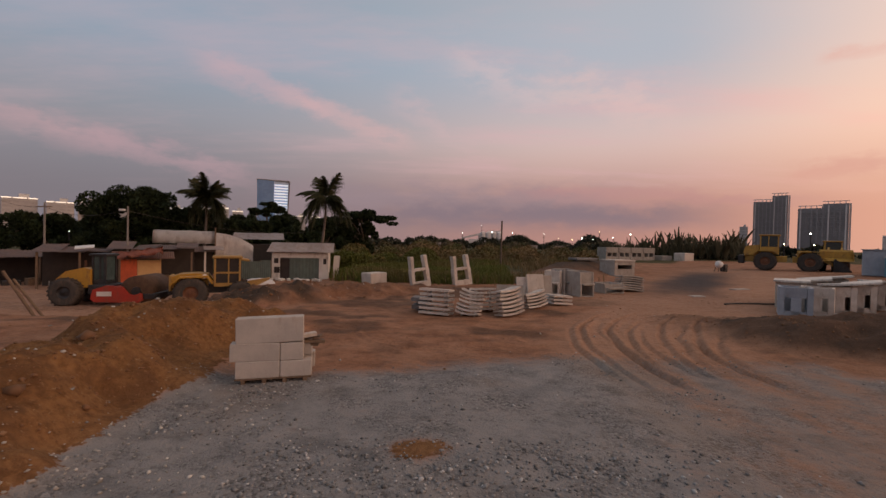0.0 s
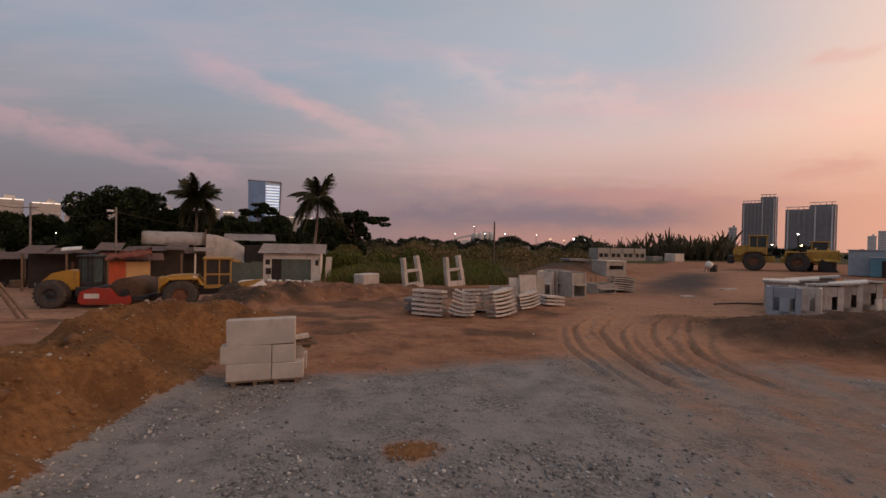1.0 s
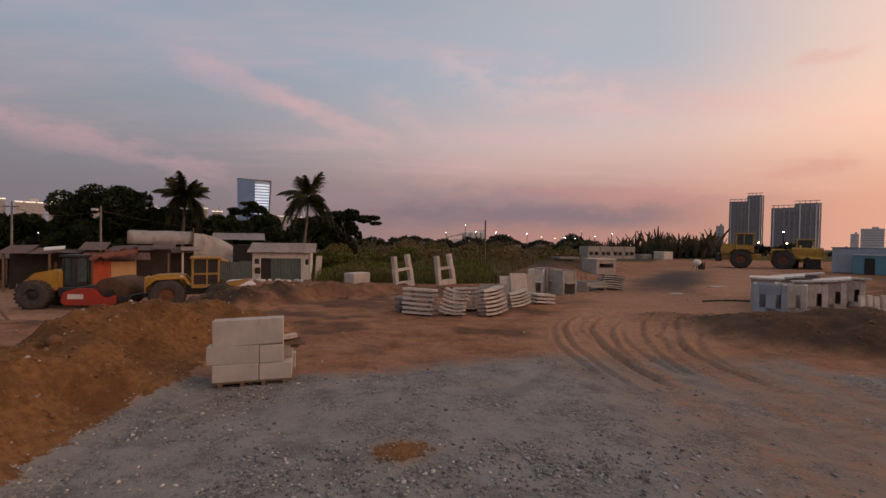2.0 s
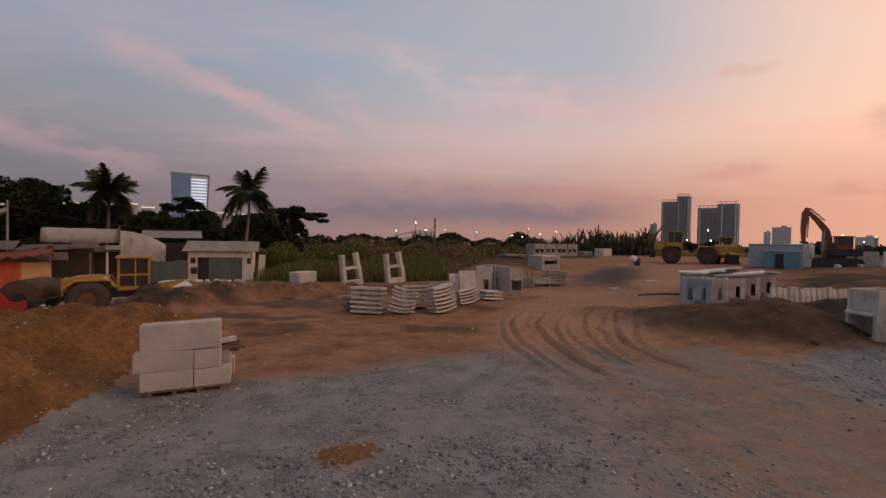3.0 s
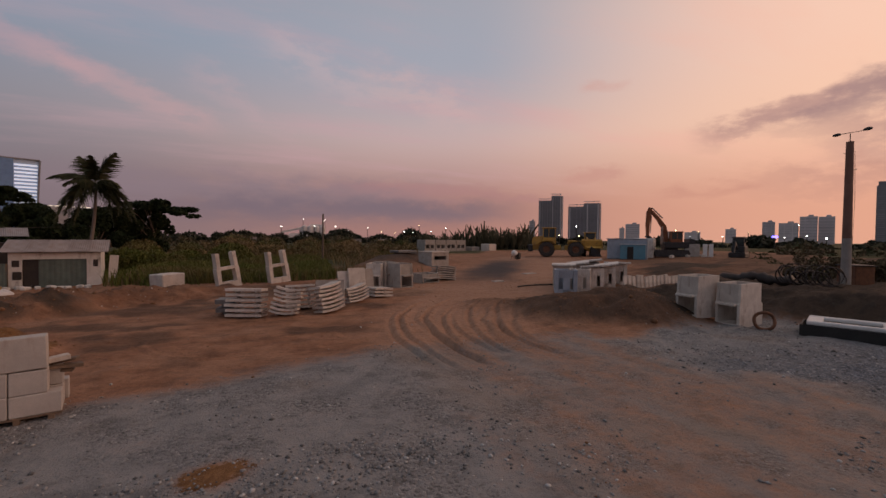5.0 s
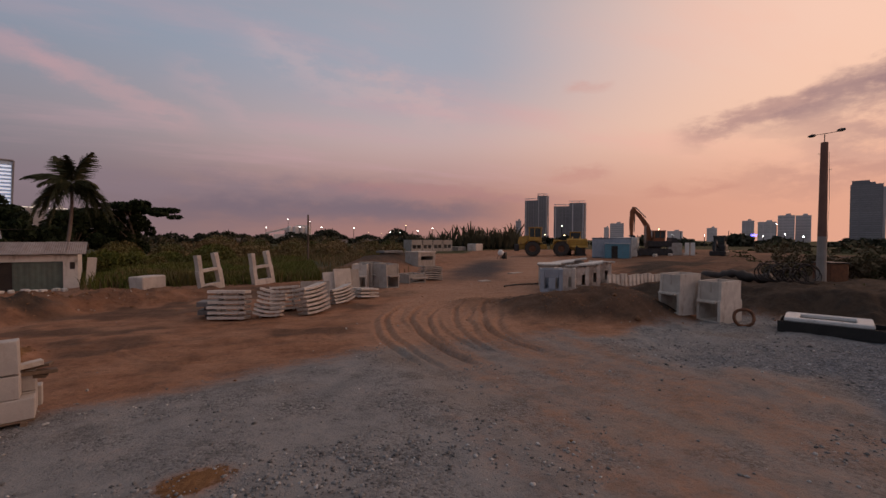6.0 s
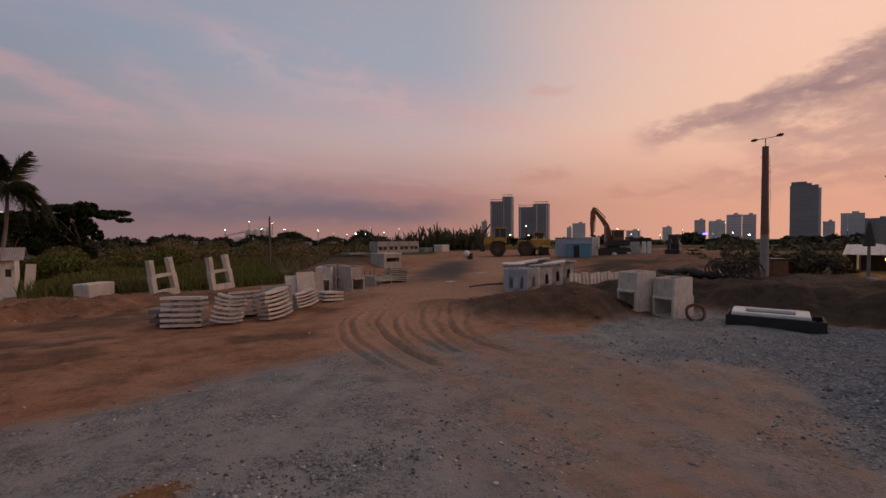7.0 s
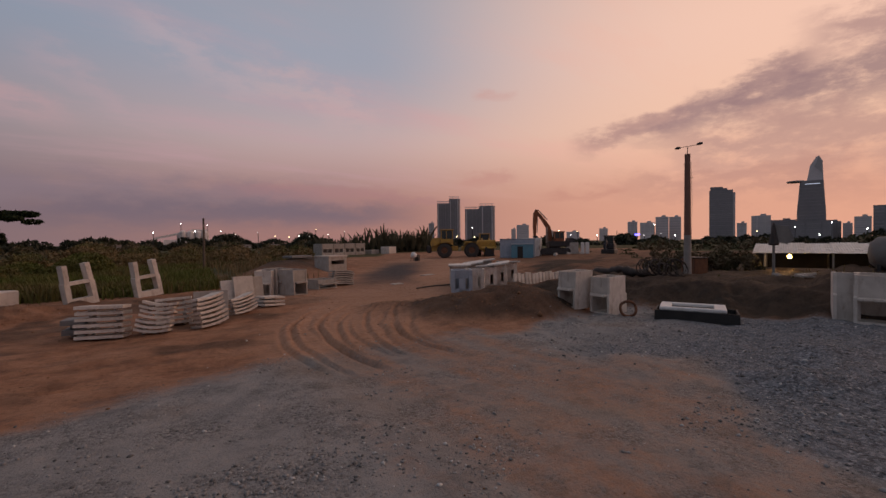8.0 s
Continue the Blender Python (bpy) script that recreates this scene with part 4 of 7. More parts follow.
for w, h, x, y, z, tip, turn in ((0.34, 0.07, 1.24, 0.33, 0.80, -5, 14), (0.36, 0.04, 1.33, 0.44, 0.755, -8, -16), (0.40, 0.05, 1.36, 0.36, 0.68, 4, 8), (0.30, 0.05, 1.30, 0.42, 0.62, 6, -10)):
    ob = part("offcut_board", box(B(), w, 0.16, h, bevel=0.004), PALE_CONCRETE if z > 0.78 else WOOD)
    ob.matrix_basis = PALLET @ pose(x, y, z, 0, tip, turn)
    tagged(ob, "pale thin concrete board sticking out of the block stack" if z > 0.78 else "rough brown board sticking out of the block stack", "board", "loose boards on the stack")

# the tank lid on its tray, and the hoop
tray = thing("basin_tray", "black steel tray holding a white basin rim", "tray", 16.35, 6.62, -68, z=ground_z(16.3, 6.6) - 0.02)
bm = B()
for s in (-1, 1):
    box(bm, 2.5, 0.05, 0.34, (0, s * 0.58, 0))
    box(bm, 0.05, 1.12, 0.34, (s * 1.22, 0, 0))
part("tray_wall", bm, BLACK_TRAY, tray)
part("tray_bottom", box(B(), 2.38, 1.10, 0.04, (0, 0, 0.02)), BLACK_TRAY, tray)
rim = thing("wash_basin", "white moulded basin rim with a long opening lying on a tray", "basin rim", 0, 0)
rim.matrix_basis = pose(16.35, 6.62, ground_z(16.3, 6.6) + 0.27, 2, 0, -68)
for s in (-1, 1):
    part("long_rim", box(B(), 2.0, 0.17, 0.13, (-0.1, s * 0.46, 0.06), bevel=0.03), WHITE, rim)
    part("short_rim", box(B(), 0.36, 0.75, 0.12, (-0.1 + s * 0.82, 0, 0.062), bevel=0.02), WHITE, rim)
# recess darkness is put into the basin floor as dark grey
part("basin", box(B(), 1.28, 0.75, 0.05, (-0.1, 0, -0.05)), DARK_CONCRETE, rim)
bm = B()
tube(bm, [(0.27 * math.cos(a), 0.05 * math.sin(3 * a), 0.27 + 0.28 * math.sin(a)) for a in np.linspace(-2.0, 5.0, 30)], 0.05)
single("steel_hoop", bm, RUST, "rusty red steel hoop standing in the gravel", "hoop", 15.0, 8.35, -50, smooth=True)

# slotted chambers with pale lids, and a row of small slabs
def slotted(x, y, turn, mat, label, lid=True, tip=(2, -3, 4)):
    ob = thing("slotted_chamber", label, "slotted chamber", x, y, turn, "slotted chambers by the heap", sink=0.04)
    w, h = 1.15, 1.28
    for s in (-1, 1):
        part("corner_post", box(B(), 0.20, 0.14, h, (s * (w / 2 - 0.10), -w / 2 + 0.07, 0)), mat, ob)
        part("side_wall", box(B(), 0.10, w - 0.16, h, (s * (w / 2 - 0.05), 0.07, 0)), mat, ob)
    part("middle_post", box(B(), 0.34, 0.12, h * 0.78, (0.02, -w / 2 + 0.07, 0)), mat, ob)
    part("lintel", box(B(), w - 0.42, 0.13, h * 0.34, (0, -w / 2 + 0.07, h * 0.66), bevel=0.005), mat, ob)
    part("sill", box(B(), w - 0.42, 0.13, h * 0.2, (0, -w / 2 + 0.075, 0)), mat, ob)
    part("back_wall", box(B(), w - 0.22, 0.1, h, (0, w / 2 - 0.05, 0)), mat, ob)
    if lid:
        part("lid", box(B(), w + 0.22, w + 0.30, 0.10, (0.05, -0.06, h + 0.02), tip, bevel=0.012), WHITEWASH, ob, "pale concrete lid")
    return ob


for i, (x, y, turn, mat, lid) in enumerate(((15.35, 18.35, -36, BLUE_GREY, False), (16.55, 18.6, -44, PALE_CONCRETE, False), (17.85, 19.05, -36, PALE_CONCRETE, True), (19.3, 19.5, -46, PALE_CONCRETE, True),
                                            (17.0, 20.6, -38, PALE_CONCRETE, True), (20.75, 20.1, -39, PALE_CONCRETE, True), (18.6, 21.2, -40, CONCRETE, True), (20.3, 21.9, -43, CONCRETE, True))):
    slotted(x, y, turn, mat, "bluish slotted concrete chamber at the end of a row" if mat is BLUE_GREY else "grey slotted concrete chamber " + ("with a pale lid" if lid else "without a lid"), lid, (3 * math.sin(i * 2.3), -4 + 6 * math.sin(i * 1.7), 9 * math.sin(i * 3.1)))
for i in range(15):
    s = i / 14
    bm = box(B(), 0.27, 0.09, 0.84 + 0.04 * math.sin(i * 2.1), bevel=0.012)
    single("kerb_slab", bm, PALE_CONCRETE, "pale concrete kerb slab standing in a close row", "kerb slab", 18.6 + 5.6 * s, 17.30 + 0.95 * s, 6 + 3 * math.sin(i * 1.9), "kerb slabs in a row", sink=0.04 + 0.40 * s, tilt=(-5 + 2 * math.sin(i * 2.7), 0))
bm = box(B(), 2.2, 0.12, 0.05)
single("timber_plank", bm, WOOD, "rough plank lying on top of soil behind kerb slabs", "plank", 25.0, 18.6, -30, z=ground_z(25, 18.6) + 0.72 - 0.72)
# farther along the haul road
chamber = thing("manhole_box", "grey cast manhole box with a dark slot", "manhole box", 15.7, 38.0, 20, sink=0.05)
for s in (-1, 1):
    part("side_wall", box(B(), 0.3, 1.9, 1.30, (s * 0.95, 0, 0)), CONCRETE, chamber)
part("back_wall", box(B(), 1.6, 0.2, 1.30, (0, 0.85, 0)), CONCRETE, chamber)
part("front_below", box(B(), 1.6, 0.25, 0.62, (0, -0.80, 0)), CONCRETE, chamber)
part("front_above", box(B(), 1.6, 0.25, 0.32, (0, -0.80, 0.98)), CONCRETE, chamber)
part("cover", box(B(), 2.3, 2.0, 0.12, (0, 0, 1.30), bevel=0.01), PALE_CONCRETE, chamber)
bm = box(B(), 2.4, 1.4, 0.22, bevel=0.03)
single("concrete_slab", bm, DARK_CONCRETE, "pale concrete slab lying on a soil heap", "concrete slab", 13.6, 41.0, 20, sink=0.02)
for i in range(4):
    x, y = 30.9 + i * 2.62, 79.2 + i * 0.75
    ob = thing("box_culvert", "grey box culvert with twin openings in a row", "box culvert", x, y, 16, "box culverts in a row", z=ground_z(x, y) - 0.1)
    for sx in (-1.16, 0.0, 1.16):
        part("upright", box(B(), 0.32 if sx else 0.26, 2.6, 1.45, (sx, 0, 0)), CONCRETE, ob)
    part("sill", box(B(), 2.4, 2.6, 0.75, (0, 0.02, 0)), CONCRETE, ob)
    part("top_slab", box(B(), 2.6, 2.7, 1.0, (0, 0, 1.45), bevel=0.02), CONCRETE, ob)
    part("back_wall", box(B(), 2.2, 0.2, 0.7, (0, 1.0, 0.75)), CONCRETE, ob)
bm = box(B(), 2.4, 2.2, 1.0, bevel=0.04)
single("concrete_block", bm, CONCRETE, "grey concrete block at the end of a culvert row", "concrete block", 43.0, 82.5, 16, sink=0.1)
bm = box(B(), 2.9, 2.2, 1.6, bevel=0.08)
single("concrete_block", bm, PALE_CONCRETE, "pale box-shaped concrete block by the haul road", "concrete block", 46.0, 80.6, 28, sink=0.1)

# cement mixer tub on the road's edge
mixer = thing("cement_mixer", "small cement mixer with a white tub", "cement mixer", 28.9, 43.9, 30)
part("tub", ring(B(), [(0.02, -0.36), (0.24, -0.34), (0.38, -0.05), (0.30, 0.30), (0.24, 0.36), (0.22, 0.34), (0.02, 0.1)], (-0.3, 0, 0.78), "X", 18), WHITE, mixer, "white tub", True)
bm = B()
for sx in (-0.35, 0.35):
    for sy in (-0.3, 0.3):
        rod(bm, (sx * 1.3, sy * 1.3, 0), (sx * 0.4, sy, 0.7), 0.03)
part("stand", bm, STEEL, mixer)
part("motor_box", box(B(), 0.55, 0.5, 0.75, (0.65, 0, 0.05), bevel=0.02), STEEL, mixer)

# ---- machines ----
def tyre(parent, r, w, at, mat_rim, lugs=22):
    """A heavy lugged tyre on a dished rim; the axle runs along y."""
    t = part("tyre", ring(B(), [(r * 0.45, -w * 0.42), (r * 0.80, -w * 0.5), (r * 0.95, -w * 0.46), (r, -w * 0.3), (r, w * 0.3), (r * 0.95, w * 0.46), (r * 0.80, w * 0.5), (r * 0.45, w * 0.42)], (0, 0, 0), "Y", 32), RUBBER, parent, "dusty black tyre", True)
    bm = B()
    for i in range(lugs):
        a = math.tau * i / lugs
        for s in (-1, 1):
            m = pose(0, s * w * 0.22, 0, 0, math.degrees(a), 0) @ pose(0, 0, r - 0.005, 0, 0, s * 24)
            box(bm, r * 0.10, w * 0.46, 0.04, m=m)
    part("tread", bm, RUBBER, t)
    part("rim", ring(B(), [(r * 0.46, -w * 0.40), (r * 0.42, -w * 0.26), (r * 0.28, -w * 0.22), (r * 0.14, -w * 0.34), (0.01, -w * 0.34)], (0, 0, 0), "Y", 24), mat_rim, t, "dusty rim", True)
    part("rim", ring(B(), [(0.01, w * 0.34), (r * 0.14, w * 0.34), (r * 0.28, w * 0.22), (r * 0.42, w * 0.26), (r * 0.46, w * 0.40)], (0, 0, 0), "Y", 24), mat_rim, t, "dusty rim", True)
    t.location = at
    return t


def cab(parent, w, d, h, at, paint, glass=GLASS_DARK, mullions=True, low=0.36, cross=False):
    """A driver's cab: posts, roof, low panels and panes."""
    x, y, z = at
    for sx in (-1, 1):
        for sy in (-1, 1):
            part("cab_post", box(B(), 0.09, 0.09, h, (x + sx * (w / 2 - 0.045), y + sy * (d / 2 - 0.045), z)), paint, parent)
    roof = part("cab_roof", box(B(), w + 0.16, d + 0.14, 0.12, (x, y, z + h), bevel=0.03), paint, parent)
    for sy in (-1, 1):
        part("cab_panel", box(B(), w - 0.18, 0.05, h * low, (x, y + sy * (d / 2 - 0.045), z)), paint, parent)
        part("cab_rail", box(B(), w - 0.18, 0.06, 0.07, (x, y + sy * (d / 2 - 0.045), z + h * low)), paint, parent)
        part("side_window", box(B(), w - 0.18, 0.02, h * (0.94 - low), (x, y + sy * (d / 2 - 0.05), z + h * low + 0.07)), glass, parent)
        if mullions:
            part("window_bar", box(B(), 0.06, 0.06, h * (0.94 - low), (x + 0.05, y + sy * (d / 2 - 0.04), z + h * low + 0.07)), paint, parent)
        if cross:
            part("cross_bar", box(B(), w - 0.18, 0.065, 0.09, (x, y + sy * (d / 2 - 0.04), z + h * 0.46)), paint, parent)
    for sx in (-1, 1):
        part("end_panel", box(B(), 0.05, d - 0.18, h * low, (x + sx * (w / 2 - 0.045), y, z)), paint, parent)
        part("end_window", box(B(), 0.02, d - 0.18, h * (0.98 - low), (x + sx * (w / 2 - 0.05), y, z + h * (low + 0.01))), glass, parent)
    part("seat_block", box(B(), w * 0.4, d * 0.5, h * 0.5, (x, y, z), bevel=0.04), STEEL, parent)
    return roof


# soil roller: drum forward (+x)
roller = thing("soil_roller", "yellow soil compactor with a red drum frame and dark cab", "road roller", -16.15, 21.0, 9, z=ground_z(-15.5, 19.9) - 0.03)
for sy in (-0.78, 0.78):
    tyre(roller, 0.66, 0.52, (-1.75, sy, 0.64), STEEL)
part("engine_hood", prism(B(), [(-2.3, 0.85), (-0.85, 0.85), (-0.85, 1.72), (-1.15, 1.80), (-1.9, 1.62), (-2.3, 1.25)], -0.62, 0.62), YELLOW, roller)
part("tail_bumper", box(B(), 0.22, 1.5, 0.4, (-2.38, 0, 0.70), bevel=0.03), STEEL, roller)
part("exhaust_pipe", rod(B(), (-1.6, 0.3, 1.65), (-1.6, 0.3, 2.1), 0.05), RUST, roller)
cab(roller, 0.62, 0.9, 1.38, (-0.58, 0, 0.98), STEEL, GREEN_GLASS, low=0.12)
part("step_frame", box(B(), 0.9, 1.5, 0.45, (-0.42, 0, 0.53), bevel=0.03), STEEL, roller)
for sy in (-1.05, 1.05):
    bm = prism(B(), [(-0.55, 0.36), (-0.4, 0.22), (1.50, 0.18), (1.68, 0.30), (1.66, 0.58), (1.55, 0.64), (1.42, 0.58), (1.25, 0.55), (1.05, 0.62), (0.80, 0.95), (0.1, 1.0), (-0.45, 0.80)], sy - 0.07, sy + 0.07)
    part("drum_frame", bm, RED, roller, "red drum side frame")
    part("frame_plate", box(B(), 0.62, 0.02, 0.22, (0.05, sy + math.copysign(0.085, sy), 0.50)), WHITEWASH, roller, "pale plate on the frame")
part("front_beam", box(B(), 0.22, 1.9, 0.30, (2.15, 0, 0.34), bevel=0.03), STEEL, roller)
for sy in (-0.98, 0.98):
    part("beam_arm", box(B(), 0.70, 0.08, 0.24, (1.85, sy, 0.36), bevel=0.02), STEEL, roller)
part("rear_beam", box(B(), 0.22, 2.0, 0.45, (0.08, 0, 0.42), bevel=0.03), RED, roller)
drum = part("drum", ring(B(), [(0.02, -0.95), (0.68, -0.95), (0.74, -0.92), (0.74, 0.92), (0.68, 0.95), (0.02, 0.95)], (1.35, 0, 0.72), "Y", 40), CAKED, roller, "earth-caked steel drum, shadow in its dark brown", True)
part("hub", ring(B(), [(0.02, -1.02), (0.2, -1.02), (0.22, -0.94)], (1.35, 0, 0.72), "Y", 16), STEEL, drum)

# old wheel loader behind it, bucket to the left
def loader(name, x, y, turn, label, paint, scale=1.0, lift=0.0, cab_at=0.15, hood_from=0.75):
    ob = thing(name, label, "wheel loader", x, y, turn, "wheel loaders")
    ob.scale = (scale, scale, scale)
    for wx in (-1.45, 1.45):
        for sy in (-0.85, 0.85):
            tyre(ob, 0.78, 0.55, (wx, sy, 0.76), RUST)
    part("rear_frame", box(B(), 3.0, 0.9, 0.5, (1.5, 0, 0.72), bevel=0.04), paint, ob)
    part("front_frame", box(B(), 1.9, 0.8, 0.5, (-1.3, 0, 0.7), bevel=0.04), paint, ob)
    part("engine_hood", prism(B(), [(hood_from, 1.22), (2.9, 1.22), (2.98, 1.5), (2.85, 1.98), (2.6, 2.08), (hood_from, 2.14)], -0.62, 0.62), paint, ob)
    part("counterweight", box(B(), 0.5, 1.6, 0.72, (3.12, 0, 0.5), bevel=0.08), STEEL, ob, "dark counterweight")
    bm = B()
    for i in range(5):
        box(bm, 0.03, 0.9, 0.05, (2.995, 0, 1.36 + i * 0.11))
    part("grille", bm, STEEL, ob)
    for sy in (-0.85, 0.85):
        for wx in (-1.45, 1.45):
            part("mudguard", prism(B(), [(wx - 0.9, 1.35), (wx - 0.55, 1.66), (wx + 0.55, 1.66), (wx + 0.9, 1.35), (wx + 0.86, 1.31), (wx + 0.53, 1.60), (wx - 0.53, 1.60), (wx - 0.86, 1.31)], sy - 0.3, sy + 0.3), paint, ob)
    cab(ob, 1.30, 1.35, 1.55, (cab_at, 0, 1.36), paint)
    part("exhaust_pipe", rod(B(), (1.7, 0.25, 2.05), (1.7, 0.25, 2.7), 0.05), RUST, ob)
    for sy in (-0.48, 0.48):
        part("lift_arm", prism(B(), [(-0.75, 1.65), (-0.6, 1.45), (-2.0, 1.05 + lift), (-2.95, 0.45 + lift), (-3.05, 0.65 + lift), (-2.0, 1.36 + lift)], sy - 0.07, sy + 0.07), paint, ob)
        part("ram", rod(B(), (-0.8, sy * 0.7, 0.95), (-2.1, sy * 0.7, 1.05 + lift), 0.06), BARE_STEEL, ob)
    part("arm_block", box(B(), 0.9, 0.8, 0.75, (-1.1, 0, 0.95), bevel=0.05), paint, ob)
    part("bucket", prism(B(), [(-2.85, 0.1 + lift), (-2.85, 0.95 + lift), (-2.98, 1.12 + lift), (-3.05, 0.95 + lift), (-2.98, 0.3 + lift), (-3.3, 0.1 + lift), (-4.0, 0.07 + lift), (-4.0, 0.02 + lift), (-2.95, 0.02 + lift)], -1.2, 1.2), paint if lift else STEEL, ob, "worn bucket")
    for sy in (-1.2, 1.17):
        part("bucket_side", prism(B(), [(-2.9, 0.08 + lift), (-2.98, 1.05 + lift), (-3.5, 0.75 + lift), (-3.95, 0.08 + lift)], sy, sy + 0.03), paint if lift else STEEL, ob)
    return ob


old = thing("old_loader", "old mustard wheel loader with an open-framed cab behind soil", "wheel loader", -11.97, 21.64, 27, "wheel loaders", z=ground_z(-12, 21.8) - 0.05)
for sy in (-0.8, 0.8):
    tyre(old, 0.74, 0.5, (-0.72, sy, 0.72), RUST)
    tyre(old, 0.62, 0.45, (1.45, sy, 0.60), RUST)
part("chassis", box(B(), 3.6, 0.8, 0.45, (0.1, 0, 0.65), bevel=0.04), STEEL, old)
part("engine_hood", prism(B(), [(-1.55, 0.95), (0.0, 0.95), (0.0, 1.62), (-0.5, 1.66), (-1.2, 1.62), (-1.55, 1.50)], -0.6, 0.6), YELLOW, old)
part("nose_plate", box(B(), 0.12, 1.3, 0.75, (-1.60, 0, 0.80), bevel=0.03), OLD_YELLOW, old)
part("headlamp", ring(B(), [(0.01, -0.08), (0.11, -0.08), (0.12, 0.0), (0.01, 0.02)], (-0.15, -0.72, 1.5), "Y", 14), WHITE, old, "round pale lamp")
for sy in (-0.82, 0.82):
    part("mudguard", prism(B(), [(-1.62, 1.15), (-1.2, 1.52), (0.0, 1.56), (0.25, 1.2), (0.18, 1.15), (-0.05, 1.48), (-1.17, 1.45), (-1.55, 1.12)], sy - 0.26, sy + 0.26), YELLOW, old)
# near-black panes carry the shade inside the open-framed cab
cab(old, 1.22, 1.40, 1.42, (0.86, 0, 0.98), OLD_YELLOW, DARK_INSIDE, low=0.08, cross=True)
part("roof_visor", box(B(), 0.5, 1.4, 0.10, (1.62, 0, 2.28), (0, 10, 0), bevel=0.02), OLD_YELLOW, old)
part("tail_arm", prism(B(), [(1.7, 1.1), (1.9, 1.2), (2.9, 1.35), (2.9, 1.25), (2.0, 0.8)], -0.1, 0.1), OLD_YELLOW, old)

loader("loader", 37.9, 46.5, 141, "dusty yellow wheel loader with its cab over the rear wheels", DUSTY_YELLOW, 1.30, cab_at=1.2, hood_from=1.9)
loader("loader", 43.0, 46.6, 52, "yellow wheel loader with its bucket half raised, seen end-on", DUSTY_YELLOW, 1.08, lift=1.0)

# excavator with its boom up
ex = thing("excavator", "orange-brown crawler excavator with its boom folded high", "excavator", 44.6, 35.2, -38)
ex.scale = (0.9, 0.9, 0.96)
for sy in (-1.05, 1.05):
    tr = part("track", prism(B(), [(-1.9, 0.05), (1.9, 0.05), (2.15, 0.4), (1.9, 0.8), (-1.9, 0.8), (-2.15, 0.4)], sy - 0.28, sy + 0.28), STEEL, ex, "steel crawler track")
    for i in range(16):
        for z in (0.02, 0.80):
            part("track_shoe", box(B(), 0.20, 0.60, 0.035, (-1.85 + i * 0.247, sy, z)), STEEL, tr)
part("turntable", box(B(), 1.6, 1.6, 0.35, (0, 0, 0.75)), STEEL, ex)
part("upper_body", box(B(), 3.2, 2.4, 0.75, (0.75, 0, 1.05), bevel=0.06), STEEL, ex)
part("counterweight", prism(B(), [(2.0, 1.0), (2.65, 1.1), (2.75, 1.6), (2.55, 2.15), (2.0, 2.2)], -1.2, 1.2), STEEL, ex)
cab(ex, 1.35, 1.0, 1.25, (0.55, -0.68, 1.70), DIGGER, low=0.30)
boom = part("boom", prism(B(), [(-0.75, 1.5), (-0.25, 1.5), (-0.24, 2.7), (-0.48, 3.7), (-1.20, 4.68), (-2.15, 5.68), (-2.45, 5.50), (-1.60, 4.45), (-0.98, 3.45), (-0.74, 2.5)], -0.25, 0.25), DIGGER, ex, "orange-brown boom")
for sy in (-0.3, 0.3):
    part("boom_ram", rod(B(), (-1.0, sy, 1.5), (-0.95, sy, 3.7), 0.07), BARE_STEEL, boom)
part("arm_ram", rod(B(), (-0.9, 0, 4.7), (-2.2, 0, 6.0), 0.08), BARE_STEEL, boom)
stick = part("stick", prism(B(), [(-2.20, 5.95), (-2.55, 6.08), (-2.86, 5.5), (-2.94, 3.9), (-2.82, 2.3), (-2.52, 2.3), (-2.46, 3.9), (-2.22, 5.5)], -0.2, 0.2), DIGGER, ex, "orange-brown stick")
part("stick_ram", rod(B(), (-2.25, 0, 5.0), (-2.35, 0, 2.9), 0.06), BARE_STEEL, stick)
part("bucket", prism(B(), [(-2.95, 2.5), (-2.40, 2.5), (-2.05, 2.0), (-1.95, 1.3), (-2.25, 0.9), (-2.80, 0.85), (-2.35, 1.15), (-2.45, 1.9)], -0.5, 0.5), STEEL, ex, "dark digging bucket")

dozer = thing("compact_excavator", "dark compact excavator parked among rubble", "excavator", 49.3, 30.2, 20)
part("track", box(B(), 2.2, 1.6, 0.6, bevel=0.1), STEEL, dozer)
part("body", box(B(), 1.5, 1.3, 0.7, (0.2, 0, 0.6), bevel=0.08), STEEL, dozer)
cab(dozer, 1.0, 1.1, 1.0, (0.1, 0, 1.2), STEEL)
part("arm", prism(B(), [(-0.8, 1.0), (-0.6, 0.9), (-1.9, 1.9), (-2.4, 0.6), (-2.2, 0.5), (-1.85, 1.5)], -0.08, 0.08), STEEL, dozer)

# ---- huts at the yard's edge ----
def corrugated(w, d, pitch=0.12, depth=0.012, thick=0.012):
    """A corrugated sheet: w along x, d along y, waves across x."""
    bm = B()
    steps = max(4, int(w / pitch * 4))
    rows = []
    for s in (0, 1):
        for t in (0, 1):
            rows.append([bm.verts.new((w * i / steps, d * s, depth * math.sin(math.tau * w * i / steps / pitch) - thick * t)) for i in range(steps + 1)])
    for i in range(steps):
        bm.faces.new((rows[0][i], rows[0][i + 1], rows[2][i + 1], rows[2][i]))
        bm.faces.new((rows[1][i + 1], rows[1][i], rows[3][i], rows[3][i + 1]))
        bm.faces.new((rows[0][i + 1], rows[0][i], rows[1][i], rows[1][i + 1]))
        bm.faces.new((rows[2][i], rows[2][i + 1], rows[3][i + 1], rows[3][i]))
    return bm


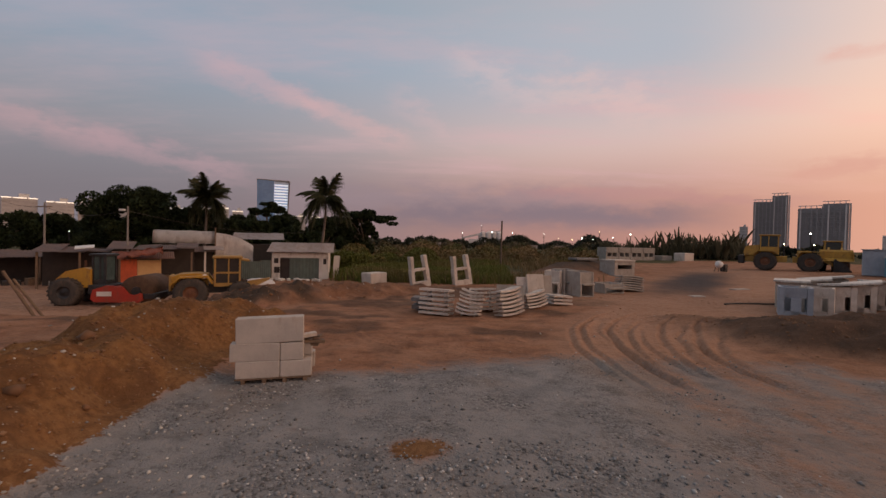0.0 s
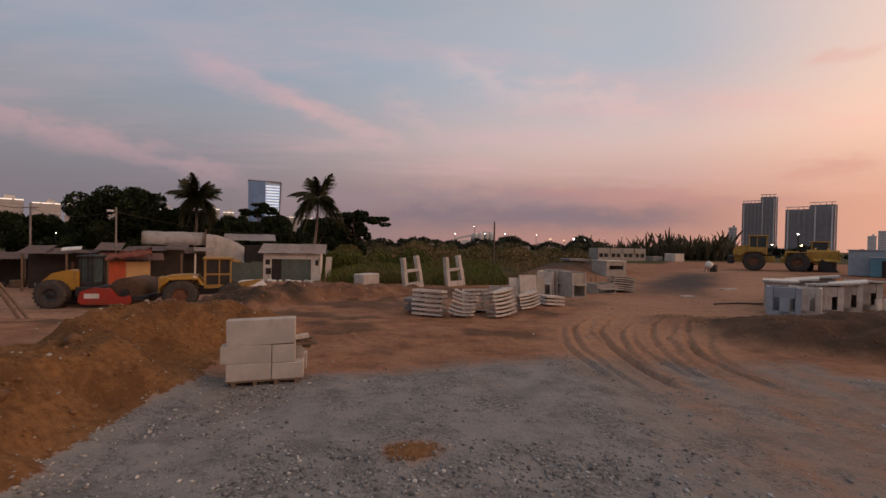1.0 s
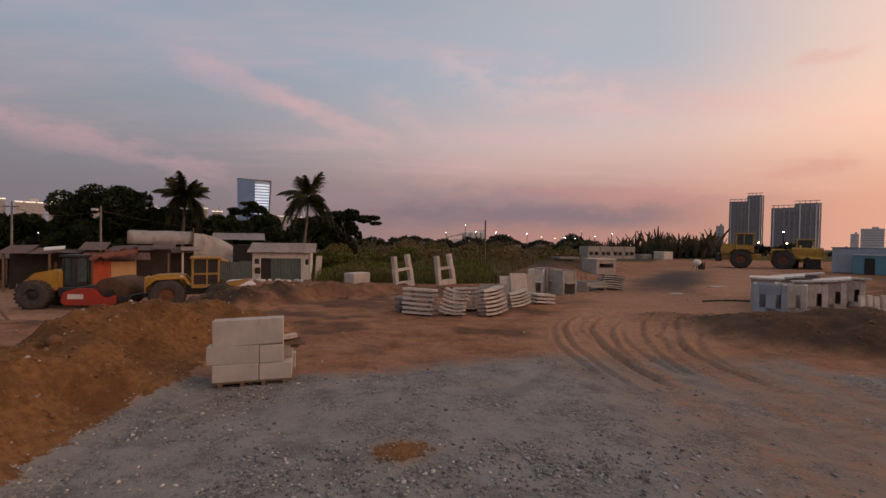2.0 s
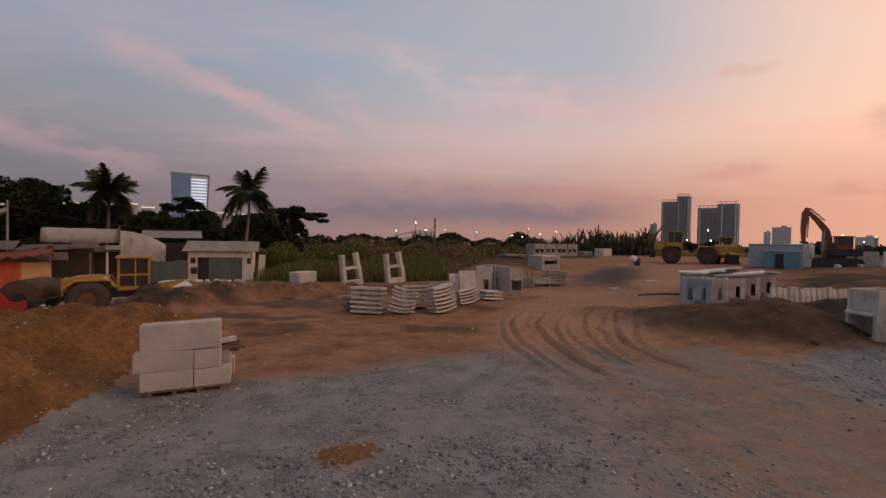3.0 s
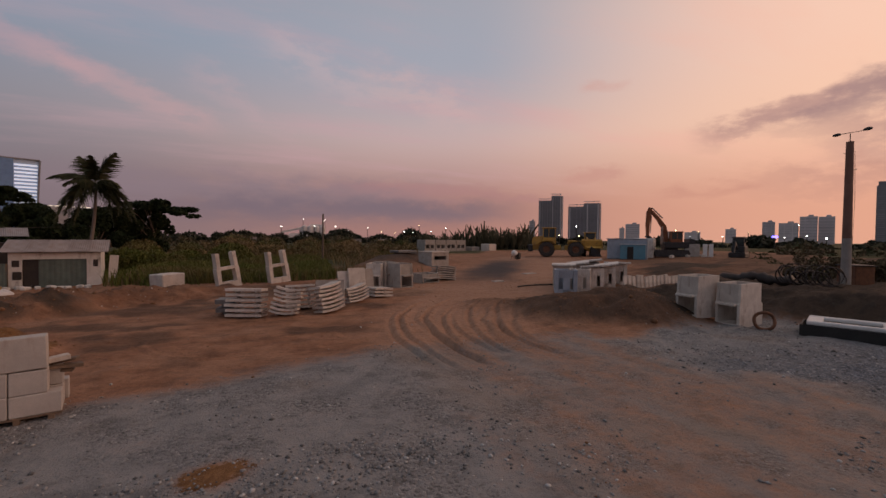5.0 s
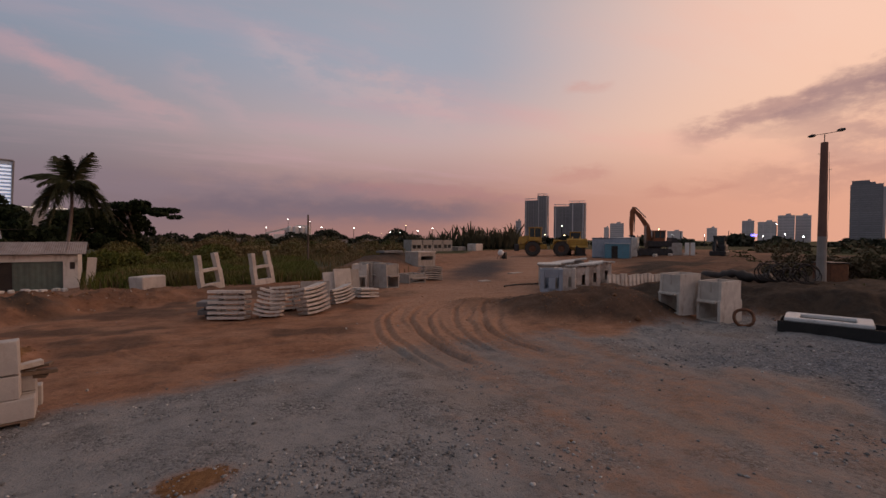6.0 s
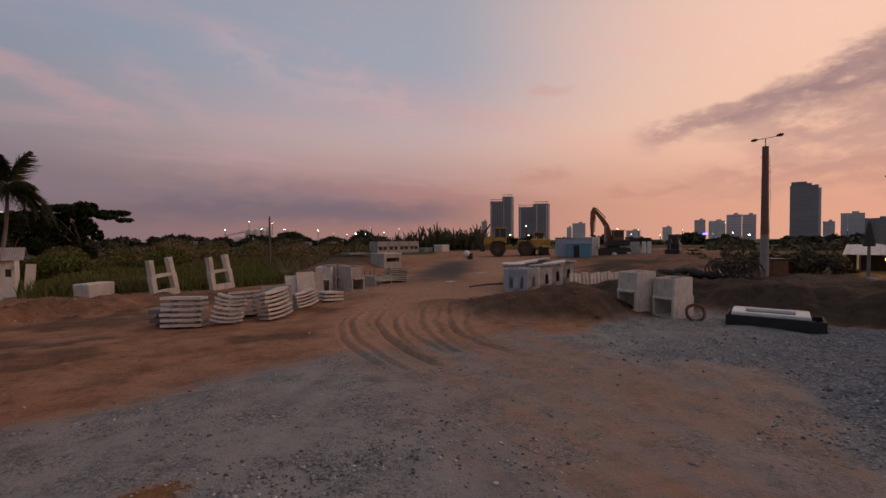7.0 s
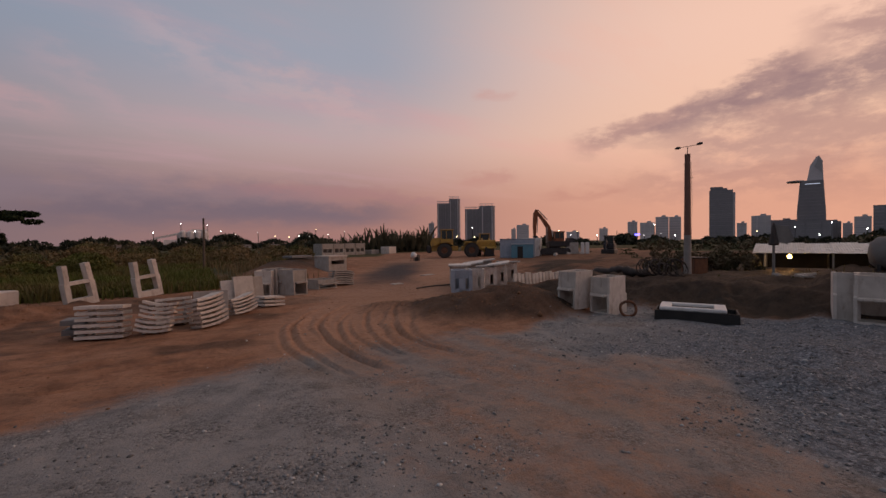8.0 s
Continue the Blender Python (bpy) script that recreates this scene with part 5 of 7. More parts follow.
def sheet_roof(parent, w, d, at, slope, mat, name="roof_sheet", sheets=4, rnd=None, turn=0):
    """Overlapping sheets side by side."""
    rnd = rnd or random.Random(3)
    for i in range(sheets):
        ob = part(name, corrugated(w / sheets + 0.08, d, 0.11, 0.012), mat, parent)
        ob.matrix_basis = pose(at[0] + i * w / sheets, at[1] + rnd.uniform(-0.06, 0.06), at[2] + 0.012 * (i % 2) + rnd.uniform(0, 0.015), slope + rnd.uniform(-0.8, 0.8), 0, turn)


gz = -0.6
shed = thing("shed", "small whitewashed shed with a pale tin roof and green doors", "shed", -14.1, 34.9, 12.5, z=gz)
W, D, H = 4.5, 4.2, 2.25
part("front_wall", box(B(), 0.62, 0.14, H, (0.31, 0.07, 0)), WHITEWASH, shed, "stained whitewashed wall")
part("front_wall", box(B(), 0.75, 0.14, H, (W - 0.375, 0.07, 0)), WHITEWASH, shed, "stained whitewashed wall")
part("lintel_wall", box(B(), W - 1.37, 0.13, 0.42, (0.62 + (W - 1.37) / 2, 0.07, H - 0.42)), WHITEWASH, shed)
for x in (0, W):
    part("side_wall", box(B(), 0.14, D - 0.28, H, (x + (0.07 if x == 0 else -0.07), D / 2, 0)), WHITEWASH, shed)
part("back_wall", box(B(), W, 0.14, H, (W / 2, D - 0.07, 0)), WHITEWASH, shed)
# near-black sheets fill doorway and windows as the unlit inside
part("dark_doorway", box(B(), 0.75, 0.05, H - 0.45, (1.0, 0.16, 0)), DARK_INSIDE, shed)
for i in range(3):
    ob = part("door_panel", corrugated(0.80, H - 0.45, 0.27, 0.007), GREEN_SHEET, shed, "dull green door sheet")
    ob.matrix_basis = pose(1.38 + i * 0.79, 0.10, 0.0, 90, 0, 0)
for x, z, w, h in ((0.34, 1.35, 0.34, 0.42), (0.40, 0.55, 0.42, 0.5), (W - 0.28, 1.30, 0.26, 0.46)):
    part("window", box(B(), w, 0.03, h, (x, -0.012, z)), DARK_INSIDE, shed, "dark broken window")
sheet_roof(shed, W + 0.7, D * 0.62, (-0.35, -0.45, H + 0.05), 17, TIN, sheets=5)
sheet_roof(shed, W + 0.7, D * 0.6, (-0.35, D * 0.62 - 0.55, H + 0.80), -14, TIN, sheets=5)
for x in (0.1, W - 0.1):
    part("gable", prism(B(), [(0.0, H), (D, H), (D * 0.5, H + 0.62)], -0.06, 0.06), WHITEWASH, shed).matrix_basis = pose(x, 0, 0, 0, 0, 90)
part("wall_stub", box(B(), 0.5, 0.14, 2.0, (W + 0.55, 1.2, 0), (0, 4, 0)), WHITEWASH, shed, "leaning pale board")
for i in range(9):
    bm = box(B(), 0.35 + 0.1 * (i % 3), 0.3, 0.22, bevel=0.05)
    rough_up(bm, 0.05, 4, i)
    single("rubble_piece", bm, WHITEWASH, "pale lump of rubble before the shed", "rubble", -13.9 + i * 0.5, 34.2 + 0.3 * math.sin(i * 2), i * 37, "rubble before the shed", z=gz - 0.03)

hut = thing("rear_hut", "low dark hut with a pale tin roof behind the yard", "hut", -19.3, 39.2, 23, z=gz)
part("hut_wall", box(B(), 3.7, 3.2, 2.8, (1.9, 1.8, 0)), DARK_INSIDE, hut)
sheet_roof(hut, 4.4, 2.3, (-0.2, -0.3, 3.25), 16, TIN, sheets=4)
sheet_roof(hut, 1.8, 2.2, (-1.9, 0.2, 2.9), 14, OLD_TIN, sheets=2)

# green sheet fence between the huts
fence = thing("sheet_fence", "dull green metal sheet fence between huts", "fence", -17.2, 34.0, 10, z=gz)
for i in range(4):
    ob = part("fence_sheet", corrugated(0.82, 1.5 + 0.1 * (i % 2), 0.16, 0.009), GREEN_SHEET, fence)
    ob.matrix_basis = pose(i * 0.80, 0, 0, 90 - 2 * (i % 2), 0, 0)
for i in range(5):
    part("fence_post", box(B(), 0.07, 0.07, 1.6, (i * 0.80, 0.08, 0)), WOOD, fence)

# hut under a pale tarpaulin
tarp = thing("tarpaulin_hut", "long hut with a rounded pale tarpaulin roof and torn side", "hut", -21.6, 31.4, 31, z=gz)
L = 4.1
bm = B()
prof = [(0.0, 2.85), (0.03, 3.25), (0.22, 3.62), (0.62, 3.80), (1.5, 3.86), (2.6, 3.70), (3.2, 3.4), (3.3, 2.9)]
rows = []
for i in range(13):
    sag = 0.012 * math.sin(i * 1.1) + 0.008 * math.sin(i * 2.7)
    rows.append([bm.verts.new((L * i / 12, y, z + sag * (0.4 + (z > 3)))) for y, z in prof])
for p, q in zip(rows, rows[1:]):
    for j in range(len(prof) - 1):
        bm.faces.new((p[j], q[j], q[j + 1], p[j + 1]))
bmesh.ops.solidify(bm, geom=bm.faces[:], thickness=0.04)
part("tarpaulin_roof", bm, TARP, tarp, "pale rounded tarpaulin", True)
bm = B()
rows = []
for i in range(11):
    s = i / 10
    rows.append([bm.verts.new((L + 0.05 + 2.9 * s, -0.1 + 1.3 * s + 0.25 * t + 0.10 * math.sin(i * 1.7 + t * 3), (3.72 - 1.0 * s * s) * (1 - t) + 0.9 * t)) for t in (0, 0.25, 0.5, 0.75, 1)])
for p, q in zip(rows, rows[1:]):
    for j in range(4):
        bm.faces.new((p[j], q[j], q[j + 1], p[j + 1]))
bmesh.ops.solidify(bm, geom=bm.faces[:], thickness=0.03)
part("torn_tarpaulin", bm, TARP, tarp, "torn stained tarpaulin side", True)
part("ridge_pole", rod(B(), (L + 0.02, -0.1, 0), (L + 0.02, -0.1, 4.1), 0.05), WOOD, tarp)
# near-black boxes fill the hut as its shaded inside
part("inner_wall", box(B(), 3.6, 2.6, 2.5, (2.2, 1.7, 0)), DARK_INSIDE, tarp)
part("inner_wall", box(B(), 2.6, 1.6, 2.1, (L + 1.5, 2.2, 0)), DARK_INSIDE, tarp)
sheet_roof(tarp, 4.3, 1.9, (-0.3, -1.7, 2.25), 12, OLD_TIN, sheets=4)
sheet_roof(tarp, 1.3, 1.5, (3.3, -1.6, 2.42), 10, TIN, sheets=1)
for x in (-0.1, 1.9, 3.4):
    part("porch_post", box(B(), 0.12, 0.12, 2.3, (x, -1.5, 0)), WHITEWASH if x > 3 else WOOD, tarp)

# long shack with patched roofs
shack = thing("shack", "long low shack of patched dark tin and boards", "shack", -24.5, 25.4, 29, z=gz)
rnd = random.Random(11)
for i in range(7):
    ob = part("roof_sheet", corrugated(1.35, 2.7, 0.11, 0.012), OLD_TIN, shack)
    ob.matrix_basis = pose(i * 1.22 - 0.2, -0.3 + rnd.uniform(-0.2, 0.2), 2.25 + 0.06 * i + rnd.uniform(-0.08, 0.08), 6 + rnd.uniform(-4, 4), rnd.uniform(-5, 3), rnd.uniform(-7, 7))
for i in range(5):
    part("shack_post", box(B(), 0.10, 0.10, 2.3, (i * 2.0 + 0.1, -0.1, 0)), WOOD, shack)
# near-black back carries the shade inside the shack
part("back_panel", box(B(), 8.4, 0.1, 2.5, (4.0, 2.1, 0)), DARK_INSIDE, shack)
part("white_sheet", box(B(), 0.95, 0.7, 0.05, (2.3, 0.1, 2.56), (12, -6, 8)), WHITE, shack, "white sheet lying on the roof")
for i in range(4):
    part("bench_box", box(B(), 0.8, 0.5, 0.5 + 0.15 * (i % 2), (1.2 + i * 1.7, 1.3, 0), bevel=0.02), WOOD if i % 2 else DARK_CONCRETE, shack)
stall = thing("stall", "small stall with a red-orange sheet and an ochre wall", "stall", -18.35, 24.1, 34, z=gz)
part("orange_side", box(B(), 0.75, 0.08, 2.0, (0.37, 0, 0)), ORANGE_SHEET, stall, "bright red-orange sheet")
part("ochre_wall", box(B(), 1.15, 0.08, 1.95, (1.34, 0, 0)), YELLOW_WALL, stall, "warm ochre wall")
part("end_wall", box(B(), 0.08, 1.5, 1.95, (1.88, 0.8, 0)), YELLOW_WALL, stall)
sheet_roof(stall, 3.0, 1.9, (-0.5, -0.5, 2.05), 11, RUST, sheets=3)
part("counter_board", box(B(), 1.4, 0.5, 0.06, (-1.0, -0.2, 0.9)), WHITE, stall, "pale board")
bm = B()
rows = []
for i in range(13):
    s = i / 12
    rows.append([bm.verts.new((-0.5 + 2.5 * s, -0.9 + 1.5 * t, 2.06 + 0.38 * s + 0.28 * t + 0.07 * math.sin(i * 1.9 + 4 * t) - 0.12 * (t == 0) * (0.5 + 0.5 * math.sin(i * 2.7)))) for t in (0, 0.2, 0.6, 1)])
for p, q in zip(rows, rows[1:]):
    for j in range(3):
        bm.faces.new((p[j], q[j], q[j + 1], p[j + 1]))
bmesh.ops.solidify(bm, geom=bm.faces[:], thickness=0.02)
part("ragged_awning", bm, AWNING, stall, "sagging stained red awning sheet", True)
part("counter_leg", box(B(), 0.1, 0.4, 0.9, (-1.5, -0.2, 0)), WOOD, stall)
lowhut = thing("low_shelter", "low brown thatched shelter at the yard's far end", "shelter", -30.5, 25.6, 26, z=gz)
for i in range(5):
    ob = part("roof_sheet", corrugated(1.5, 2.4, 0.25, 0.03), OLD_TIN, lowhut)
    ob.matrix_basis = pose(i * 1.4, 0, 1.75 + 0.03 * i, 9 + (i % 2) * 2, 0, 0)
for i in range(4):
    part("shelter_post", box(B(), 0.1, 0.1, 1.8, (0.2 + i * 2.2, 0.1, 0)), WOOD, lowhut)
part("back_panel", box(B(), 7, 0.1, 1.8, (3.5, 2.1, 0)), DARK_INSIDE, lowhut)
for i in range(8):
    bm = box(B(), 0.5 + 0.2 * (i % 3), 0.5, 0.35 + 0.15 * (i % 2), bevel=0.04)
    single("crate", bm, (WOOD, DARK_CONCRETE, STEEL)[i % 3], "dusty crate standing under the shelter", "crate", -29 + i * 0.85, 25.4 + 0.42 * i + 0.5, i * 23, "crates under the shelter", z=gz)

# ---- poles and wires ----
def wire(a, b, sag, name="overhead_wire", r=0.012):
    a, b = Vector(a), Vector(b)
    pts = [a.lerp(b, s) - Vector((0, 0, sag * 4 * s * (1 - s))) for s in np.linspace(0, 1, 14)]
    ob = part(name, tube(B(), pts, r, 5), CABLE)
    return tagged(ob, "thin black overhead wire sagging between poles", "wire", "overhead wires")


lamp_post = thing("street_lamp", "slim concrete lamp post with a pale lamp head", "street lamp", -20.93, 28.05, 0, z=gz)
part("post", rod(B(), (0, 0, 0), (0, 0, 5.3), 0.07, 0.05), POST_GREY, lamp_post)
part("arm", rod(B(), (0, 0, 4.95), (-0.25, -0.1, 5.05), 0.025), STEEL, lamp_post)
part("lamp_head", box(B(), 0.38, 0.2, 0.14, (-0.3, -0.1, 4.98), bevel=0.03), WHITE, lamp_post, "pale lamp head")
far_post = thing("utility_pole", "slim grey concrete utility pole with a crossarm", "utility pole", -30.87, 32.74, 0, z=gz)
part("post", rod(B(), (0, 0, 0), (0, 0, 5.8), 0.08, 0.06), POST_GREY, far_post)
part("crossarm", box(B(), 1.1, 0.08, 0.08, (0, 0, 5.4)), WOOD, far_post)
third = thing("utility_pole", "slim grey concrete utility pole at the yard's edge", "utility pole", -36.0, 34.0, 0, z=gz)
part("post", rod(B(), (0, 0, 0), (0, 0, 6.2), 0.08, 0.06), POST_GREY, third)
wire((-36.0, 34.0, 5.5), (-30.87, 32.74, 4.85), 0.25)
wire((-30.87, 32.74, 4.85), (-20.93, 28.05, 4.5), 0.55)
wire((-20.93, 28.05, 4.4), (-13.0, 40.0, 3.4), 0.5)
bar = thing("leaning_timber", "dark timber leaning over at the yard's edge", "timber", -14.7, 15.3, 20, z=ground_z(-14.7, 15.3) - 0.08)
part("beam", rod(B(), (0, 0, 0), (-1.0, 0.1, 1.75), 0.05), WOOD, bar)
part("beam", rod(B(), (0.22, 0.05, 0), (-0.75, 0.2, 1.45), 0.045), WOOD, bar)

post = thing("wooden_post", "thin dark bare post standing in the field", "post", 6.15, 44.6, 0, sink=0.2)
part("shaft", rod(B(), (0, 0, 0), (0.02, 0, 5.4), 0.11, 0.08), BARK, post)

pole = thing("utility_pole", "tall reddish-brown concrete utility pole with a thin crossarm", "utility pole", 23.39, 9.88, -10, sink=0.1)
pz = 7.13 - ground_z(23.39, 9.88) + 0.1
part("shaft", rod(B(), (0, 0, pz * 0.34), (0.0, 0, pz), 0.165, 0.13, 14), POLE_CONCRETE, pole, "reddish-brown upper shaft")
part("foot_shaft", rod(B(), (0, 0, 0), (0, 0, pz * 0.34), 0.185, 0.165, 14), POLE_FOOT, pole, "pale lower shaft")
part("bracket", rod(B(), (0, 0, pz - 0.05), (0, 0, pz + 0.36), 0.018), STEEL, pole)
part("crossarm", rod(B(), (-0.03, 0.52, pz + 0.40), (0.02, -0.68, pz + 0.36), 0.014), STEEL, pole)
for y, tip in ((0.52, 0), (-0.62, -8)):
    part("insulator", ring(B(), [(0.01, -0.16), (0.05, -0.14), (0.075, -0.02), (0.055, 0.1), (0.02, 0.16)], (0, y, pz + 0.40), "Y", 10), STEEL, pole, "dark insulator")
for z, s in ((pz * 0.92, 1), (pz * 0.80, -1)):
    part("step_bolt", rod(B(), (0, 0, z), (0.05, s * 0.26, z + 0.05), 0.012), STEEL, pole)
part("hanging_wire", tube(B(), [(0.0, -0.19, pz * 0.93), (0, -0.24, pz * 0.6), (0, -0.20, pz * 0.3)], 0.008, 5), CABLE, pole)

# ---- coils, drum and canopy on the bank ----
rnd = random.Random(5)
coil = thing("cable_coil", "tangled coil of thick black cable on the bank", "cable coil", 22.0, 10.5, -65)
for i in range(16):
    r = rnd.uniform(0.34, 0.58)
    x0, y0, lean = -0.95 + i * 0.125, rnd.uniform(-0.25, 0.25), rnd.uniform(-0.6, 0.2)
    pts = [(x0 + r * math.cos(a) * (0.9 + 0.2 * lean) + lean * 0.35 * math.sin(a), y0 + 0.25 * math.cos(a) + 0.12 * math.sin(2 * a + i), r * 0.86 + r * math.sin(a) * 0.86) for a in np.linspace(0, math.tau, 22)]
    part("cable_loop", tube(B(), pts, rnd.uniform(0.022, 0.034), 6), CABLE, coil, smooth=True)
coil.scale = (0.84, 0.9, 0.92)
hose = []
for i in range(26):
    s = i / 25
    hose.append((22.2 - 1.0 * s, 11.2 + 4.2 * s, 0))
bm = B()
tube(bm, [(x, y, ground_z(x, y) + 0.22 + 0.10 * math.sin(i * 0.55) ** 2) for i, (x, y, _) in enumerate(hose)], [0.22 + 0.05 * math.sin(i * 1.3) + 0.04 * math.sin(i * 2.9) for i in range(26)], 10)
tagged(part("bundled_hose", bm, CABLE, None, "", True), "dark bundled hose lying along the bank", "hose")
bm = box(B(), 1.05, 0.8, 0.85, bevel=0.03)
single("tool_chest", bm, RUST, "rusty orange steel chest on the bank", "chest", 25.2, 10.3, 60)
bm = box(B(), 1.15, 0.9, 0.06, bevel=0.01)
single("chest_cover", bm, STEEL, "dark cover on the orange chest", "cover", 25.2, 10.3, 60, z=ground_z(25.2, 10.3) + 0.85)
for i in range(9):
    bm = box(B(), rnd.uniform(0.3, 0.6), rnd.uniform(0.2, 0.35), rnd.uniform(0.05, 0.14), bevel=0.01)
    single("broken_slab", bm, CONCRETE, "pale piece of broken slab on the bank", "rubble", 24.3 + rnd.uniform(-0.4, 0.8), 6.0 + rnd.uniform(-0.8, 0.9), rnd.uniform(0, 180), "broken slabs on the bank", z=ground_z(24.5, 6) + rnd.uniform(0.0, 0.12), tilt=(rnd.uniform(-11, 11), rnd.uniform(-11, 11)))
shelter = thing("open_shelter", "open shelter with a pale sheet roof and a lit bulb", "shelter", 28.9, 8.75, -76)
sz = shelter.matrix_basis.translation.z
for i in range(8):
    ob = part("roof_sheet", corrugated(1.2, 3.6, 0.11, 0.012), WHITEWASH, shelter)
    ob.matrix_basis = pose(i * 1.15, 0, 1.98 - sz, 8 + 0.4 * (i % 2), 0, 0)
for x in (0.55, 3.4, 6.4, 8.8):
    part("shelter_post", rod(B(), (x, 0.15, 0), (x, 0.15, 2.0 - sz), 0.045), POLE_FOOT, shelter)
    part("shelter_post", rod(B(), (x, 3.3, 0), (x, 3.3, 2.45 - sz), 0.045), POLE_FOOT, shelter)
part("back_panel", box(B(), 9.2, 0.08, 1.5, (4.6, 3.45, 0)), DARK_INSIDE, shelter)
parasol = thing("furled_parasol", "dark furled parasol on a pale post beside the shelter", "parasol", 25.5, 6.85, 0)
pz2 = 3.55 - ground_z(25.5, 6.85)
part("post", rod(B(), (0, 0, 0), (0, 0, pz2 - 0.1), 0.065, 0.05), POST_GREY, parasol)
part("furled_canopy", ring(B(), [(0.02, pz2), (0.07, pz2 - 0.15), (0.16, pz2 - 0.75), (0.22, pz2 - 1.05), (0.18, pz2 - 1.10), (0.05, pz2 - 1.0)], (0, 0, 0), "Z", 9), CABLE, parasol, "dark furled cloth")
# panel built onto the parasol in place of a separate grey sign
part("cloth_flap", prism(B(), [(0.0, pz2 - 0.1), (0.55, pz2 - 0.2), (0.78, pz2 - 0.85), (0.5, pz2 - 1.05), (0.2, pz2 - 0.95)], -0.02, 0.02), POST_GREY, parasol, "grey panel beside the furled cloth").matrix_basis = pose(0, 0, 0, 0, 0, -76)
lamp = thing("hanging_bulb", "bright warm bulb hanging under the shelter's eave", "lamp", 29.05, 7.1, 0, z=1.68)
part("bulb", ring(B(), [(0.005, -0.11), (0.08, -0.07), (0.105, 0.0), (0.08, 0.08), (0.04, 0.13)], (0, 0, 0.1), "Z", 14), BULB, lamp, "glowing warm bulb", True)
part("flex", rod(B(), (0, 0, 0.22), (0.05, 0, 0.45), 0.01), CABLE, lamp)
bulb = new("bulb_light", bpy.data.lights.new("bulb_light", "POINT"))
bulb.data.energy, bulb.data.color, bulb.data.shadow_soft_size = 42, (1.0, 0.62, 0.25), 0.1
bulb.location = (28.35, 7.1, 1.72)
tank = thing("water_tank", "large round grey water tank beside the shelter", "water tank", 27.9, 3.0, 0, z=ground_z(27.9, 3.0) - 0.3)
part("shell", ring(B(), [(0.02, -0.95), (0.5, -0.85), (0.74, -0.6), (0.8, 0.0), (0.74, 0.6), (0.5, 0.85), (0.02, 0.95)], (0, 0, 1.05), "Y", 28), DARK_CONCRETE, tank, smooth=True)
for s in (-0.5, 0.5):
    part("saddle", box(B(), 1.1, 0.12, 0.55, (0, s, 0)), STEEL, tank)

# site cabins
cabin = thing("site_cabin", "grey-blue site cabin with a blue front and doors", "site cabin", 39.2, 36.4, -50)
cabin.scale = (0.8, 0.9, 0.92)
part("cabin_body", box(B(), 5.2, 2.4, 2.45, bevel=0.04), BLUE_GREY, cabin)
part("cabin_roof", box(B(), 5.4, 2.6, 0.08, (0, 0, 2.45)), BLUE_GREY, cabin)
part("blue_front", box(B(), 3.2, 0.9, 1.75, (0.8, -1.66, 0), bevel=0.03), BLUE_PANEL, cabin, "bright blue lower front")
# light falling on this end is put into its pale colour
part("end_wall", box(B(), 0.06, 2.3, 2.2, (2.65, 0, 0.05)), WHITEWASH, cabin, "end wall paled for light on that side")
part("door", box(B(), 0.8, 0.04, 1.5, (0.5, -2.13, 0.02)), DARK_INSIDE, cabin)
part("awning", box(B(), 3.4, 0.6, 0.05, (0.8, -1.9, 1.82)), WHITEWASH, cabin)
bm = box(B(), 2.6, 2.6, 2.3, bevel=0.05)
single("storage_box", bm, WHITEWASH, "pale storage box behind the cabin", "storage box", 42.5, 37.2, -55)
bm = box(B(), 1.5, 1.2, 1.45, bevel=0.04)
single("grey_crate", bm, CONCRETE, "grey steel crate beside the excavator", "crate", 46.0, 33.4, -50)
for x, y in ((46.75, 32.35), (47.1, 31.9)):
    bm = box(B(), 0.42, 0.5, 1.45, bevel=0.03)
    single("white_crate", bm, WHITE, "tall white crate standing by the excavator", "crate", x, y, -50, "white crates")
for i in range(6):
    bm = box(B(), 0.5 + 0.2 * (i % 2), 0.4, 0.3, bevel=0.05)
    rough_up(bm, 0.06, 3, i)
    single("rubble_piece", bm, PALE_CONCRETE, "pale lump of rubble by the machines", "rubble", 43.0 + i * 0.9, 33.6 - i * 0.3 + (i % 2), i * 31, "rubble by the machines", sink=0.05)
for x, y, w, t in ((19.5, 27.6, 1.3, 15), (14.5, 24.0, 0.8, 10)):
    bm = rough_up(box(B(), w, 0.5, 0.06, bevel=0.02), 0.03, 3, x)
    single("flat_slab", bm, CONCRETE, "pale flat slab lying by the haul road", "slab", x, y, t, "flat slabs by the road", sink=0.02)
bm = tube(B(), [(16.6 + 2.6 * s, 21.3 + 0.5 * s - 0.3 * math.sin(3 * s), ground_z(16.6 + 2.6 * s, 21.3 + 0.5 * s) + 0.03) for s in np.linspace(-1, 0.2, 12)], 0.05, 6)
tagged(part("black_hose", bm, CABLE), "black hose lying across the haul road", "hose")

bm = B()
bmesh.ops.create_icosphere(bm, subdivisions=3, radius=1)
for v in bm.verts:
    v.co = Vector((v.co.x * 1.15, v.co.y * 0.7, max(v.co.z, -0.2) * 0.42))
rough_up(bm, 0.10, 2.2, 3)
single("sand_heap", bm, TARP, "small pale covered heap of sand on the bank", "sand heap", -13.6, 31.4, 15, z=-0.62, smooth=True)
